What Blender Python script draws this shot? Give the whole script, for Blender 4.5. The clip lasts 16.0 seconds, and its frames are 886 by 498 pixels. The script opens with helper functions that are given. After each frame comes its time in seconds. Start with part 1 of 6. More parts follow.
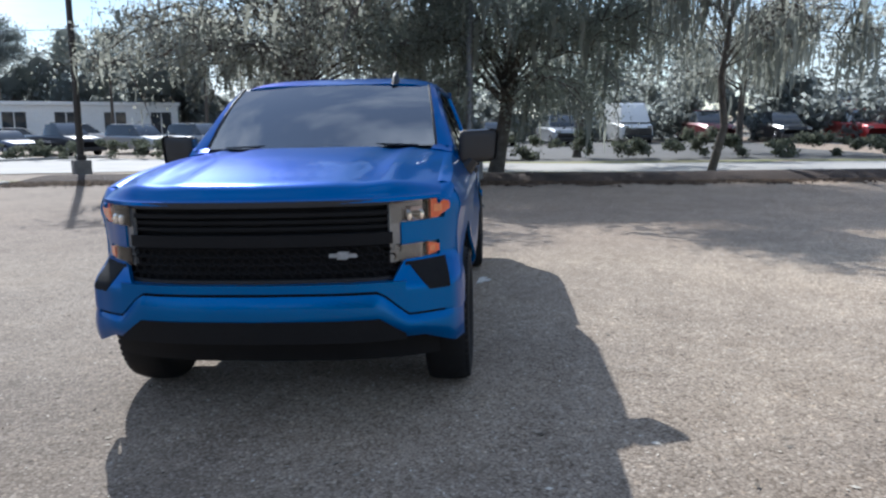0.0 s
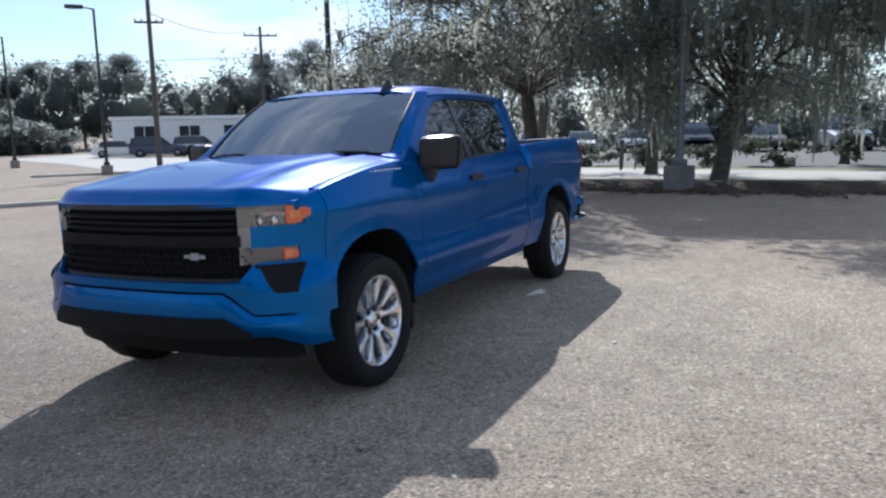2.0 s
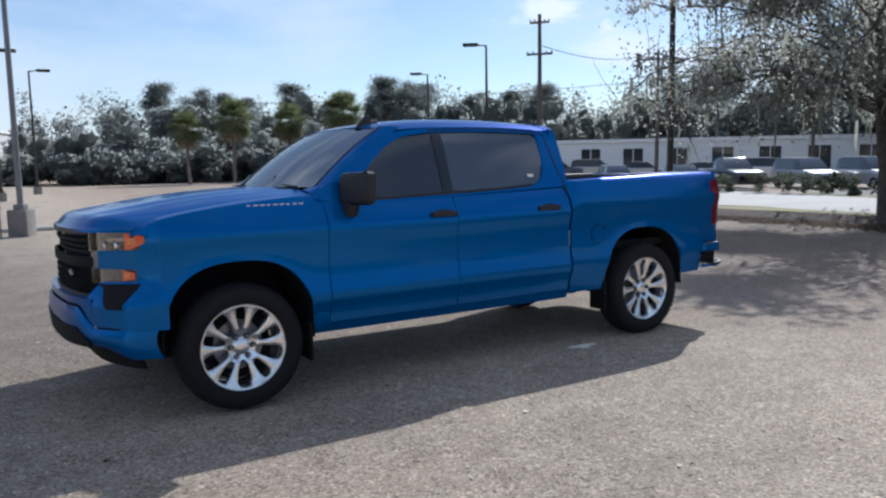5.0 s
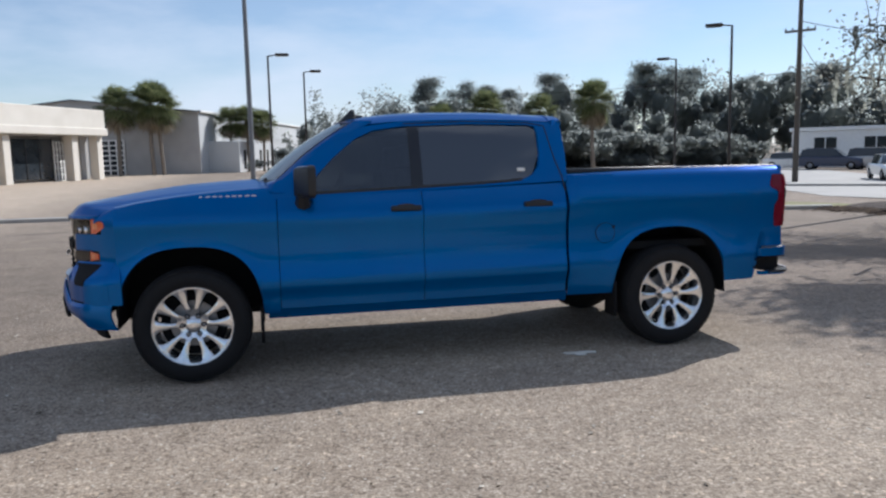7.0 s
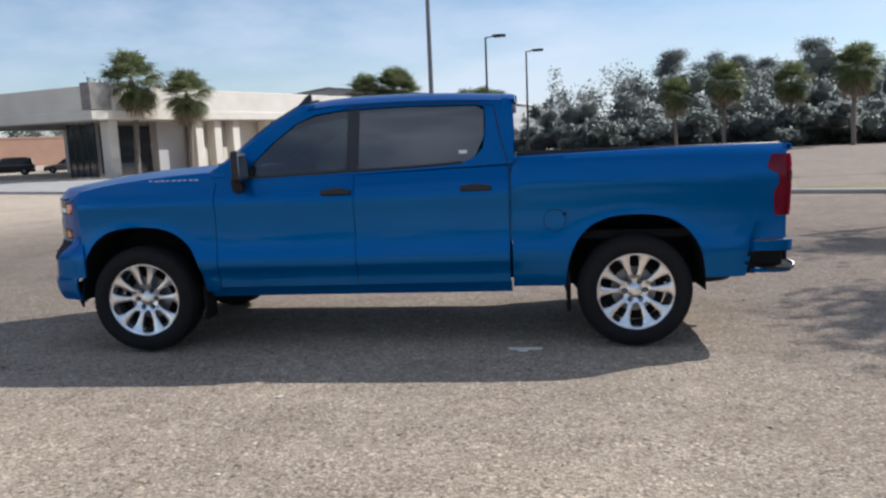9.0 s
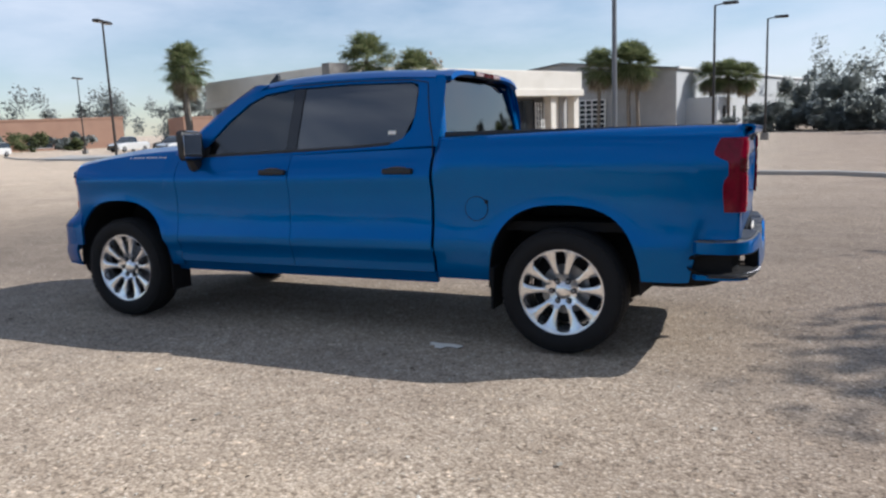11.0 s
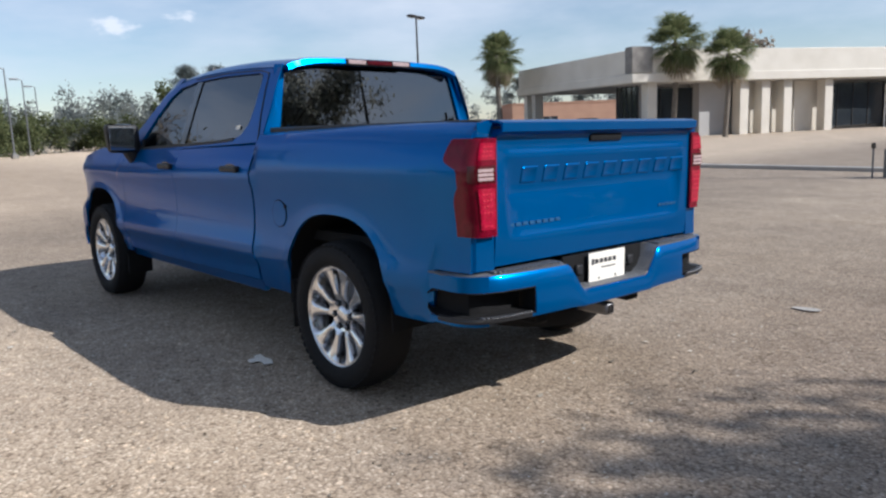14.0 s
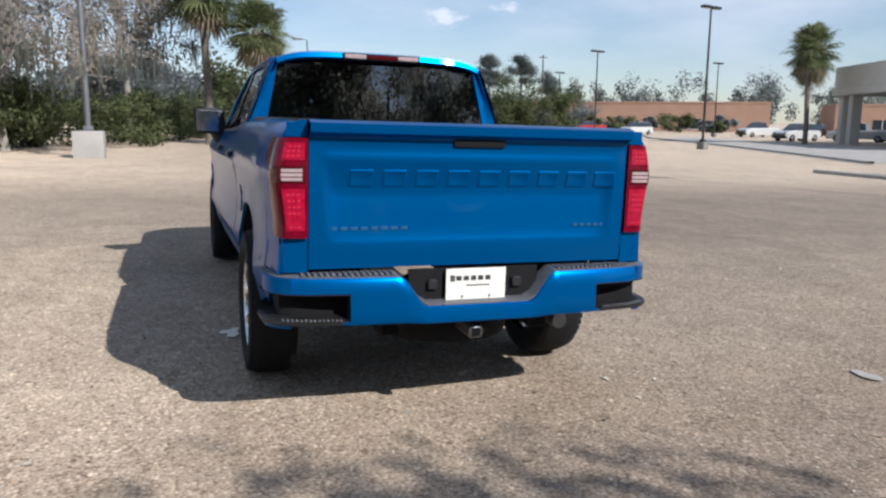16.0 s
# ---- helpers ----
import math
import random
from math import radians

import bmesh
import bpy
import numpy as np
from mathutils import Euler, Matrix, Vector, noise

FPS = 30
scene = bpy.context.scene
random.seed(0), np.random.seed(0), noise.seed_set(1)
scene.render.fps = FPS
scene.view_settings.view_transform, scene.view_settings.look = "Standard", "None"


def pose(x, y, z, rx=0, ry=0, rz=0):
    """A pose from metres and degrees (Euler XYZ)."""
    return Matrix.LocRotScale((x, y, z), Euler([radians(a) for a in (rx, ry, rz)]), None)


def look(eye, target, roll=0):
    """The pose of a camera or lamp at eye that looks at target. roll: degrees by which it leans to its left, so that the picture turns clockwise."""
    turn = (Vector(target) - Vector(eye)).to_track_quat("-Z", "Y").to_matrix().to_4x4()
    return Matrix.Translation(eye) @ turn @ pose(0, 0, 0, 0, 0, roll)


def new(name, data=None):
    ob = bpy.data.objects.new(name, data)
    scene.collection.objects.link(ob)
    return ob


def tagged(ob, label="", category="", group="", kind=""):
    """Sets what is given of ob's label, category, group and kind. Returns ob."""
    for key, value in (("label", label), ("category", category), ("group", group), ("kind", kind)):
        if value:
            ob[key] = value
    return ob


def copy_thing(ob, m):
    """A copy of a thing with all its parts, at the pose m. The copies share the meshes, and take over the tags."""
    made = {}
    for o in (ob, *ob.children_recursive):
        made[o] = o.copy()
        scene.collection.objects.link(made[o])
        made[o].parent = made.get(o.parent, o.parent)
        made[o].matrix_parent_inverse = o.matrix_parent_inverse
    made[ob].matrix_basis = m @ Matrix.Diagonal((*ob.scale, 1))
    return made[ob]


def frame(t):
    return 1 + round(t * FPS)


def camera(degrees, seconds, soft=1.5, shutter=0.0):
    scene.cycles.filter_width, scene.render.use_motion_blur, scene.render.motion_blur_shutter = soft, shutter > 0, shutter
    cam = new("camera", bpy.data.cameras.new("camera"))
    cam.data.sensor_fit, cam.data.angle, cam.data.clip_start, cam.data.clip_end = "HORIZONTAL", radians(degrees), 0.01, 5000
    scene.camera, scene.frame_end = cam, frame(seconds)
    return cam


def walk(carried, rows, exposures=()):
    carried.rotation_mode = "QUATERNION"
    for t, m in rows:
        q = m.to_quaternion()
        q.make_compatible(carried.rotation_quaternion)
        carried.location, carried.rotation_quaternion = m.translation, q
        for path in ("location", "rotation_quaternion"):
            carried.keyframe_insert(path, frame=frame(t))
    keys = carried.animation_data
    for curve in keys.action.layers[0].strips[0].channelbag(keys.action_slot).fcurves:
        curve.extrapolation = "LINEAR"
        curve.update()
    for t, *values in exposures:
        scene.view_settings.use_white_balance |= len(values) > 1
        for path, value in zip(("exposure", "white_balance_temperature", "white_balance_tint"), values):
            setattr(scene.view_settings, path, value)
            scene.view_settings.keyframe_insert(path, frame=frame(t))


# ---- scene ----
cam = camera(60.1, 16.0, 2.4)
# The lot falls gently to one side: SITE is the plane on which the pickup stands.
SITE = pose(0, 0, 0, -0.245, -1.237, 0)
PATH = [
    (0, (1.188, -4.655, 1.59), (1.040, -2.688, 1.263), -1.3),
    (0.5, (1.742, -4.541, 1.577), (1.443, -2.592, 1.25), -2.0),
    (1, (2.257, -4.359, 1.55), (1.777, -2.444, 1.228), -2.4),
    (1.5, (2.829, -4.206, 1.532), (2.159, -2.347, 1.222), -2.3),
    (2, (3.37, -3.983, 1.527), (2.506, -2.202, 1.237), -2.1),
    (2.5, (3.874, -3.698, 1.541), (2.835, -2.009, 1.279), -1.8),
    (3, (4.359, -3.329, 1.547), (3.165, -1.742, 1.311), -1.6),
    (3.5, (4.75, -2.911, 1.539), (3.419, -1.434, 1.323), -1.5),
    (4, (5.174, -2.486, 1.516), (3.721, -1.127, 1.314), -1.5),
    (4.5, (5.476, -2.036, 1.506), (3.91, -0.808, 1.307), -1.4),
    (4.7, (5.599, -1.845, 1.519), (3.989, -0.675, 1.321), -1.4),
    (6.8, (6.565, 0.324, 1.471), (4.643, 0.834, 1.26), -1.3),
    (7, (6.602, 0.545, 1.494), (4.663, 0.99, 1.285), -1.3),
    (7.5, (6.7, 1.155, 1.469), (4.731, 1.433, 1.257), -1.8),
    (8, (6.684, 1.731, 1.455), (4.7, 1.845, 1.234), -2.1),
    (8.5, (6.667, 2.319, 1.443), (4.681, 2.271, 1.213), -2.1),
    (9, (6.584, 2.906, 1.46), (4.609, 2.708, 1.215), -2.0),
    (9.5, (6.435, 3.466, 1.459), (4.482, 3.12, 1.205), -1.9),
    (10, (6.215, 4.036, 1.451), (4.296, 3.543, 1.179), -1.5),
    (10.2, (6.116, 4.241, 1.429), (4.214, 3.688, 1.154), -1.4),
    (12.3, (4.837, 6.15, 1.432), (3.239, 4.982, 1.147), -2.3),
    (12.5, (4.662, 6.291, 1.412), (3.095, 5.08, 1.131), -2.3),
    (13, (4.217, 6.622, 1.417), (2.722, 5.321, 1.142), -2.0),
    (13.5, (3.735, 6.969, 1.415), (2.327, 5.577, 1.131), -1.6),
    (14, (3.24, 7.251, 1.414), (1.936, 5.764, 1.113), -1.2),
    (14.5, (2.739, 7.546, 1.417), (1.571, 5.953, 1.098), -0.7),
    (15, (2.247, 7.757, 1.437), (1.243, 6.059, 1.105), -0.0),
    (15.5, (1.787, 7.98, 1.445), (0.956, 6.192, 1.114), 0.9),
    (16, (1.343, 8.183, 1.471), (0.689, 6.322, 1.144), 1.8),
]
EXPOSURES = [(0, 0.52, 5620, 9), (2.5, 0.38, 5600, 9), (4.5, 0.22, 5600, 10), (7.5, 0.14, 5800, 11), (10, 0.18, 5860, 11), (14, 0.14, 5900, 11), (16, 0.12, 5900, 11)]
walk(cam, [(t, SITE @ look(eye, target, roll)) for t, eye, target, roll in PATH], EXPOSURES)

# ---- light ----
SUN_WAY = (SITE.to_3x3() @ Vector((-0.94, 1.80, 1.51))).normalized()
sun = new("sun", bpy.data.lights.new("sun", "SUN"))
sun.data.energy, sun.data.angle, sun.data.color = 5.0, radians(0.53), (1.0, 0.93, 0.83)
sun.matrix_world = look(SUN_WAY * 60, (0, 0, 0))

world = bpy.data.worlds.new("sky")
scene.world = world
world.use_nodes = True
wn, wl = world.node_tree.nodes, world.node_tree.links
wn.clear()
sky = wn.new("ShaderNodeTexSky")
sky.sky_type, sky.sun_disc = "NISHITA", False
sky.sun_elevation, sky.sun_rotation = math.asin(SUN_WAY.z), math.atan2(SUN_WAY.x, SUN_WAY.y)
sky.air_density, sky.dust_density, sky.ozone_density = 1.0, 0.15, 2.0
coord, mapping = wn.new("ShaderNodeTexCoord"), wn.new("ShaderNodeMapping")
mapping.inputs["Scale"].default_value = (1.0, 1.0, 3.4)
cloud = wn.new("ShaderNodeTexNoise")
cloud.inputs["Scale"].default_value, cloud.inputs["Detail"].default_value = 2.6, 7.0
cloud.inputs["Roughness"].default_value = 0.56
ramp = wn.new("ShaderNodeValToRGB")
ramp.color_ramp.elements[0].position, ramp.color_ramp.elements[1].position = 0.44, 0.72
ramp.color_ramp.elements[0].color = (0.16, 0.16, 0.16, 1)
ramp.color_ramp.elements[1].color = (0.8, 0.8, 0.8, 1)
mixer = wn.new("ShaderNodeMix")
mixer.data_type = "RGBA"
mixer.inputs[7].default_value = (7.6, 8.0, 8.6, 1)
back, out = wn.new("ShaderNodeBackground"), wn.new("ShaderNodeOutputWorld")
back.inputs["Strength"].default_value = 0.094
wl.new(coord.outputs["Generated"], mapping.inputs["Vector"])
wl.new(mapping.outputs["Vector"], cloud.inputs["Vector"])
wl.new(cloud.outputs["Fac"], ramp.inputs["Fac"])
wl.new(ramp.outputs["Color"], mixer.inputs[0])
wl.new(sky.outputs["Color"], mixer.inputs[6])


def puff(below, centre, size, flat, strength, seed):
    """A small heaped cloud laid over the sky colour."""
    near, stretch, far = wn.new("ShaderNodeVectorMath"), wn.new("ShaderNodeVectorMath"), wn.new("ShaderNodeVectorMath")
    near.operation, stretch.operation, far.operation = "SUBTRACT", "MULTIPLY", "LENGTH"
    near.inputs[1].default_value, stretch.inputs[1].default_value = centre, (1 / size, 1 / size, flat / size)
    wl.new(coord.outputs["Generated"], near.inputs[0])
    wl.new(near.outputs[0], stretch.inputs[0])
    wl.new(stretch.outputs[0], far.inputs[0])
    heap = wn.new("ShaderNodeTexNoise")
    heap.noise_dimensions = "4D"
    heap.inputs["W"].default_value, heap.inputs["Scale"].default_value, heap.inputs["Detail"].default_value = seed, 1.7, 6.0
    wl.new(stretch.outputs[0], heap.inputs["Vector"])
    rough_edge = wn.new("ShaderNodeMath")
    rough_edge.operation = "MULTIPLY_ADD"
    rough_edge.inputs[1].default_value = 2.0
    wl.new(heap.outputs["Fac"], rough_edge.inputs[0])
    wl.new(far.outputs["Value"], rough_edge.inputs[2])
    fade = wn.new("ShaderNodeMapRange")
    fade.interpolation_type = "SMOOTHSTEP"
    fade.inputs["From Min"].default_value, fade.inputs["From Max"].default_value = 1.15, 1.75
    fade.inputs["To Min"].default_value, fade.inputs["To Max"].default_value = strength, 0.0
    wl.new(rough_edge.outputs[0], fade.inputs["Value"])
    over = wn.new("ShaderNodeMix")
    over.data_type = "RGBA"
    over.inputs[7].default_value = (9.0, 9.2, 9.5, 1)
    wl.new(fade.outputs[0], over.inputs[0])
    wl.new(below, over.inputs[6])
    return over.outputs[2]


heavens = mixer.outputs[2]
for centre, size, flat, strength, seed in (((-0.745, 0.645, 0.178), 0.085, 2.6, 0.9, 1.0), ((-0.70, 0.697, 0.155), 0.022, 1.8, 0.7, 2.0), ((-0.60, 0.79, 0.115), 0.22, 3.6, 0.75, 3.0), ((-0.325, -0.936, 0.127), 0.034, 2.2, 0.8, 4.0), ((-0.40, -0.906, 0.138), 0.032, 2.8, 0.7, 5.0)):
    heavens = puff(heavens, centre, size, flat, strength, seed)
wl.new(heavens, back.inputs["Color"])
wl.new(back.outputs["Background"], out.inputs["Surface"])


# ---- materials ----
def mat(name, colour, rough=0.6, metal=0.0, second=None, scale=8.0, fine=60.0, bump=0.0, coat=0.0, spec=0.5, spread=0.25, relief=0.02):
    """A surface with colour variation at two scales and fine relief."""
    m = bpy.data.materials.new(name)
    m.use_nodes = True
    n, l = m.node_tree.nodes, m.node_tree.links
    p = n["Principled BSDF"]
    second = second or tuple(c * (1 - spread) for c in colour)
    tc = n.new("ShaderNodeTexCoord")
    big, small = n.new("ShaderNodeTexNoise"), n.new("ShaderNodeTexNoise")
    for tex, size in ((big, scale), (small, fine)):
        tex.inputs["Scale"].default_value, tex.inputs["Detail"].default_value = size, 5.0
        l.new(tc.outputs["Object"], tex.inputs["Vector"])
    total = n.new("ShaderNodeMath")
    total.operation = "MULTIPLY_ADD"
    total.inputs[1].default_value = 0.5
    l.new(small.outputs["Fac"], total.inputs[0])
    half = n.new("ShaderNodeMath")
    half.operation = "MULTIPLY"
    half.inputs[1].default_value = 0.5
    l.new(big.outputs["Fac"], half.inputs[0])
    l.new(half.outputs[0], total.inputs[2])
    r = n.new("ShaderNodeValToRGB")
    r.color_ramp.elements[0].position, r.color_ramp.elements[1].position = 0.36, 0.64
    r.color_ramp.elements[0].color, r.color_ramp.elements[1].color = (*second, 1), (*colour, 1)
    l.new(total.outputs[0], r.inputs["Fac"])
    l.new(r.outputs["Color"], p.inputs["Base Color"])
    p.inputs["Roughness"].default_value, p.inputs["Metallic"].default_value = rough, metal
    p.inputs["Coat Weight"].default_value, p.inputs["Coat Roughness"].default_value = coat, 0.04
    p.inputs["Coat IOR"].default_value = 1.4
    p.inputs["Specular IOR Level"].default_value = spec
    if bump:
        b = n.new("ShaderNodeBump")
        b.inputs["Strength"].default_value, b.inputs["Distance"].default_value = bump, relief
        l.new(small.outputs["Fac"], b.inputs["Height"])
        l.new(b.outputs["Normal"], p.inputs["Normal"])
    return m


def glass(name, tint, gloss=1.45, rough=0.0):
    """Thin tinted glass: see-through, with a mirror coat by Fresnel."""
    m = bpy.data.materials.new(name)
    m.use_nodes = True
    n, l = m.node_tree.nodes, m.node_tree.links
    n.clear()
    o, mix = n.new("ShaderNodeOutputMaterial"), n.new("ShaderNodeMixShader")
    t, g, f = n.new("ShaderNodeBsdfTransparent"), n.new("ShaderNodeBsdfGlossy"), n.new("ShaderNodeFresnel")
    t.inputs["Color"].default_value = (*tint, 1)
    g.inputs["Roughness"].default_value = rough
    f.inputs["IOR"].default_value = gloss
    l.new(f.outputs[0], mix.inputs[0])
    l.new(t.outputs[0], mix.inputs[1])
    l.new(g.outputs[0], mix.inputs[2])
    l.new(mix.outputs[0], o.inputs["Surface"])
    return m


def leafy(name, dark, light, rough=0.55, through_light=0.25):
    """Foliage: every leaf its own shade, some light let through."""
    m = bpy.data.materials.new(name)
    m.use_nodes = True
    n, l = m.node_tree.nodes, m.node_tree.links
    p, o = n["Principled BSDF"], n["Material Output"]
    geo, r = n.new("ShaderNodeNewGeometry"), n.new("ShaderNodeValToRGB")
    r.color_ramp.elements[0].color, r.color_ramp.elements[1].color = (*dark, 1), (*light, 1)
    l.new(geo.outputs["Random Per Island"], r.inputs["Fac"])
    l.new(r.outputs["Color"], p.inputs["Base Color"])
    p.inputs["Roughness"].default_value, p.inputs["Specular IOR Level"].default_value = rough, 0.04
    tr, mix = n.new("ShaderNodeBsdfTranslucent"), n.new("ShaderNodeMixShader")
    lit = n.new("ShaderNodeVectorMath")
    lit.operation = "SCALE"
    lit.inputs["Scale"].default_value = 1.7
    l.new(r.outputs["Color"], lit.inputs[0])
    l.new(lit.outputs[0], tr.inputs["Color"])
    mix.inputs[0].default_value = through_light
    l.new(p.outputs[0], mix.inputs[1])
    l.new(tr.outputs[0], mix.inputs[2])
    l.new(mix.outputs[0], o.inputs["Surface"])
    return m


def asphalt_mat(name):
    """Worn chip-seal: pale stone chips in grey binder, bleached and stained in patches."""
    m = bpy.data.materials.new(name)
    m.use_nodes = True
    n, l = m.node_tree.nodes, m.node_tree.links
    p, tc = n["Principled BSDF"], n.new("ShaderNodeTexCoord")

    def tex(kind, **v):
        k = n.new(kind)
        for key, value in v.items():
            k.inputs[key].default_value = value
        l.new(tc.outputs["Object"], k.inputs["Vector"])
        return k

    def ramped(src, stops):
        r = n.new("ShaderNodeValToRGB")
        e = r.color_ramp.elements
        while len(e) < len(stops):
            e.new(0.5)
        for k, (at, c) in zip(e, stops):
            k.position, k.color = at, (*c, 1)
        l.new(src, r.inputs["Fac"])
        return r.outputs["Color"]

    def mixed(a, b, fac, kind="MIX"):
        k = n.new("ShaderNodeMix")
        k.data_type, k.blend_type = "RGBA", kind
        for slot, v in ((0, fac), (6, a), (7, b)):
            if isinstance(v, float):
                k.inputs[slot].default_value = v
            else:
                l.new(v, k.inputs[slot])
        return k.outputs[2]

    chips = tex("ShaderNodeTexVoronoi", Scale=62.0, Randomness=1.0)
    stones = ramped(chips.outputs["Color"], [(0.0, (0.355, 0.295, 0.24)), (0.35, (0.455, 0.388, 0.32)), (0.7, (0.53, 0.458, 0.385)), (1.0, (0.78, 0.70, 0.61))])
    gaps = ramped(chips.outputs["Distance"], [(0.0, (1.0, 1.0, 1.0)), (0.45, (0.95, 0.95, 0.95)), (0.85, (0.5, 0.48, 0.46))])
    base = mixed(stones, gaps, 1.0, "MULTIPLY")
    flecks = tex("ShaderNodeTexVoronoi", Scale=37.0, Randomness=1.0)
    pale_flecks = ramped(flecks.outputs["Color"], [(0.10, (0.62, 0.60, 0.58)), (0.22, (0.96, 0.96, 0.96)), (0.80, (1.0, 1.0, 1.0)), (0.93, (1.42, 1.40, 1.36))])
    base = mixed(base, pale_flecks, 1.0, "MULTIPLY")
    patch = tex("ShaderNodeTexNoise", Scale=0.55, Detail=6.0, Roughness=0.62)
    tone = ramped(patch.outputs["Fac"], [(0.28, (0.86, 0.835, 0.81)), (0.45, (0.97, 0.955, 0.93)), (0.60, (1.05, 1.03, 0.99)), (0.78, (1.14, 1.115, 1.065))])
    base = mixed(base, tone, 1.0, "MULTIPLY")
    mid = tex("ShaderNodeTexNoise", Scale=5.0, Detail=6.0, Roughness=0.7)
    tone2 = ramped(mid.outputs["Fac"], [(0.32, (0.85, 0.835, 0.82)), (0.5, (0.98, 0.98, 0.98)), (0.68, (1.07, 1.06, 1.05))])
    base = mixed(base, tone2, 1.0, "MULTIPLY")
    # tone across the lot: paler along the pickup's left, browner behind its tail, greyer ahead and to its right
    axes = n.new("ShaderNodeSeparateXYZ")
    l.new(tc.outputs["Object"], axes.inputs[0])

    def patchy(axis, lo, hi, noise, wander, stops):
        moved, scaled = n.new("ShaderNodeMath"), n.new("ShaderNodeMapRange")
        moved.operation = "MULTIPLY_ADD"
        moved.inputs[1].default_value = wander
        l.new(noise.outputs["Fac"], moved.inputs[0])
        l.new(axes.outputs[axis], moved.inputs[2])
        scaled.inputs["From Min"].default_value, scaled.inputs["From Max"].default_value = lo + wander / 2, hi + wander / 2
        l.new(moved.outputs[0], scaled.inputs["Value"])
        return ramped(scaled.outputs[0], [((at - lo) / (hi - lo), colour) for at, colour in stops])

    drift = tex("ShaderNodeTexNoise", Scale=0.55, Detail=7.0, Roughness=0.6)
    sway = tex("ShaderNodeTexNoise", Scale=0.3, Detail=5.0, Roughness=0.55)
    # behind the tail the oaks' shade is put into this colour too
    length_tone_and_shade = patchy("Y", -26.0, 22.0, drift, 2.4, [(-22.0, (1.16, 1.14, 1.105)), (-11.0, (1.14, 1.12, 1.085)), (-5.5, (0.67, 0.66, 0.655)), (-1.0, (0.77, 0.76, 0.75)), (1.5, (1.0, 0.99, 0.97)), (4.0, (1.07, 1.05, 1.015)), (5.2, (0.95, 0.91, 0.875)), (9.0, (0.86, 0.80, 0.76)), (14.0, (0.80, 0.76, 0.73))])
    cross_wise = patchy("X", -26.0, 22.0, sway, 3.0, [(-22.0, (1.14, 1.12, 1.09)), (-11.0, (0.92, 0.90, 0.875)), (-5.0, (0.72, 0.70, 0.68)), (-1.0, (0.76, 0.74, 0.72)), (1.2, (0.93, 0.91, 0.88)), (4.0, (1.03, 1.005, 0.965)), (6.2, (1.20, 1.17, 1.12)), (8.5, (1.30, 1.26, 1.20)), (16.0, (1.24, 1.21, 1.16))])
    base = mixed(base, length_tone_and_shade, 1.0, "MULTIPLY")
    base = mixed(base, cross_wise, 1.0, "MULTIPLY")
    blots = tex("ShaderNodeTexNoise", Scale=1.6, Detail=7.0, Roughness=0.62)
    pale = ramped(blots.outputs["Fac"], [(0.38, (0.92, 0.91, 0.90)), (0.52, (1.0, 1.0, 1.0)), (0.66, (1.08, 1.075, 1.07))])
    base = mixed(base, pale, 1.0, "MULTIPLY")
    l.new(base, p.inputs["Base Color"])
    p.inputs["Roughness"].default_value = 0.88
    p.inputs["Diffuse Roughness"].default_value = 0.4
    p.inputs["Specular IOR Level"].default_value = 0.25
    b = n.new("ShaderNodeBump")
    b.inputs["Strength"].default_value, b.inputs["Distance"].default_value = 0.55, 0.006
    b.invert = True
    l.new(chips.outputs["Distance"], b.inputs["Height"])
    l.new(b.outputs["Normal"], p.inputs["Normal"])
    return m


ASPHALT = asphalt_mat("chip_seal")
PAINT = mat("blue_metallic_paint", (0.001, 0.115, 0.358), 0.28, 0.54, (0.001, 0.104, 0.337), 3.0, 900.0, coat=0.5, spec=0.1)
PAINT.node_tree.nodes["Principled BSDF"].inputs["Specular Tint"].default_value = (0.02, 0.22, 0.40, 1)
BLACK_PLASTIC = mat("black_plastic", (0.016, 0.016, 0.018), 0.5, 0.0, scale=20, fine=300, bump=0.15)
GLOSS_BLACK = mat("gloss_black", (0.010, 0.010, 0.012), 0.18, 0.0, scale=10, fine=100, coat=0.6)
RUBBER = mat("tyre_rubber", (0.012, 0.012, 0.013), 0.8, 0.0, scale=14, fine=160, bump=0.3, spec=0.3)
ALLOY = mat("bright_alloy", (0.80, 0.81, 0.83), 0.17, 0.92, scale=9, fine=120, spread=0.1)
STEEL = mat("dull_steel", (0.30, 0.30, 0.31), 0.42, 0.9, scale=9, fine=120)
UNDER = mat("underbody_black", (0.012, 0.012, 0.013), 0.8, 0.0, scale=6, fine=80, bump=0.15, spec=0.2)
CHROME = mat("chrome", (0.86, 0.86, 0.87), 0.08, 1.0, scale=4, fine=40, spread=0.05)
TINT = glass("privacy_glass", (0.09, 0.10, 0.11), 2.6)
TINT_REAR = glass("rear_glass", (0.07, 0.078, 0.085), 2.6)
TINT_LIGHT = glass("light_tint_glass", (0.38, 0.42, 0.44), 2.1)
SCREEN = glass("windscreen_glass", (0.5, 0.54, 0.54), 4.6)
LENS = glass("clear_lens", (0.86, 0.87, 0.88), 1.5)
RED_LENS = mat("red_lens", (0.20, 0.002, 0.018), 0.12, 0.0, (0.10, 0.001, 0.010), 30, 220, coat=0.3, spec=0.2)
PEARL = mat("reversing_lens", (0.66, 0.50, 0.50), 0.15, 0.3, scale=20, fine=90, coat=0.8)
RED_BRIGHT = mat("bright_red_lens", (0.50, 0.006, 0.045), 0.16, 0.0, (0.24, 0.003, 0.018), 40, 130, coat=0.6)
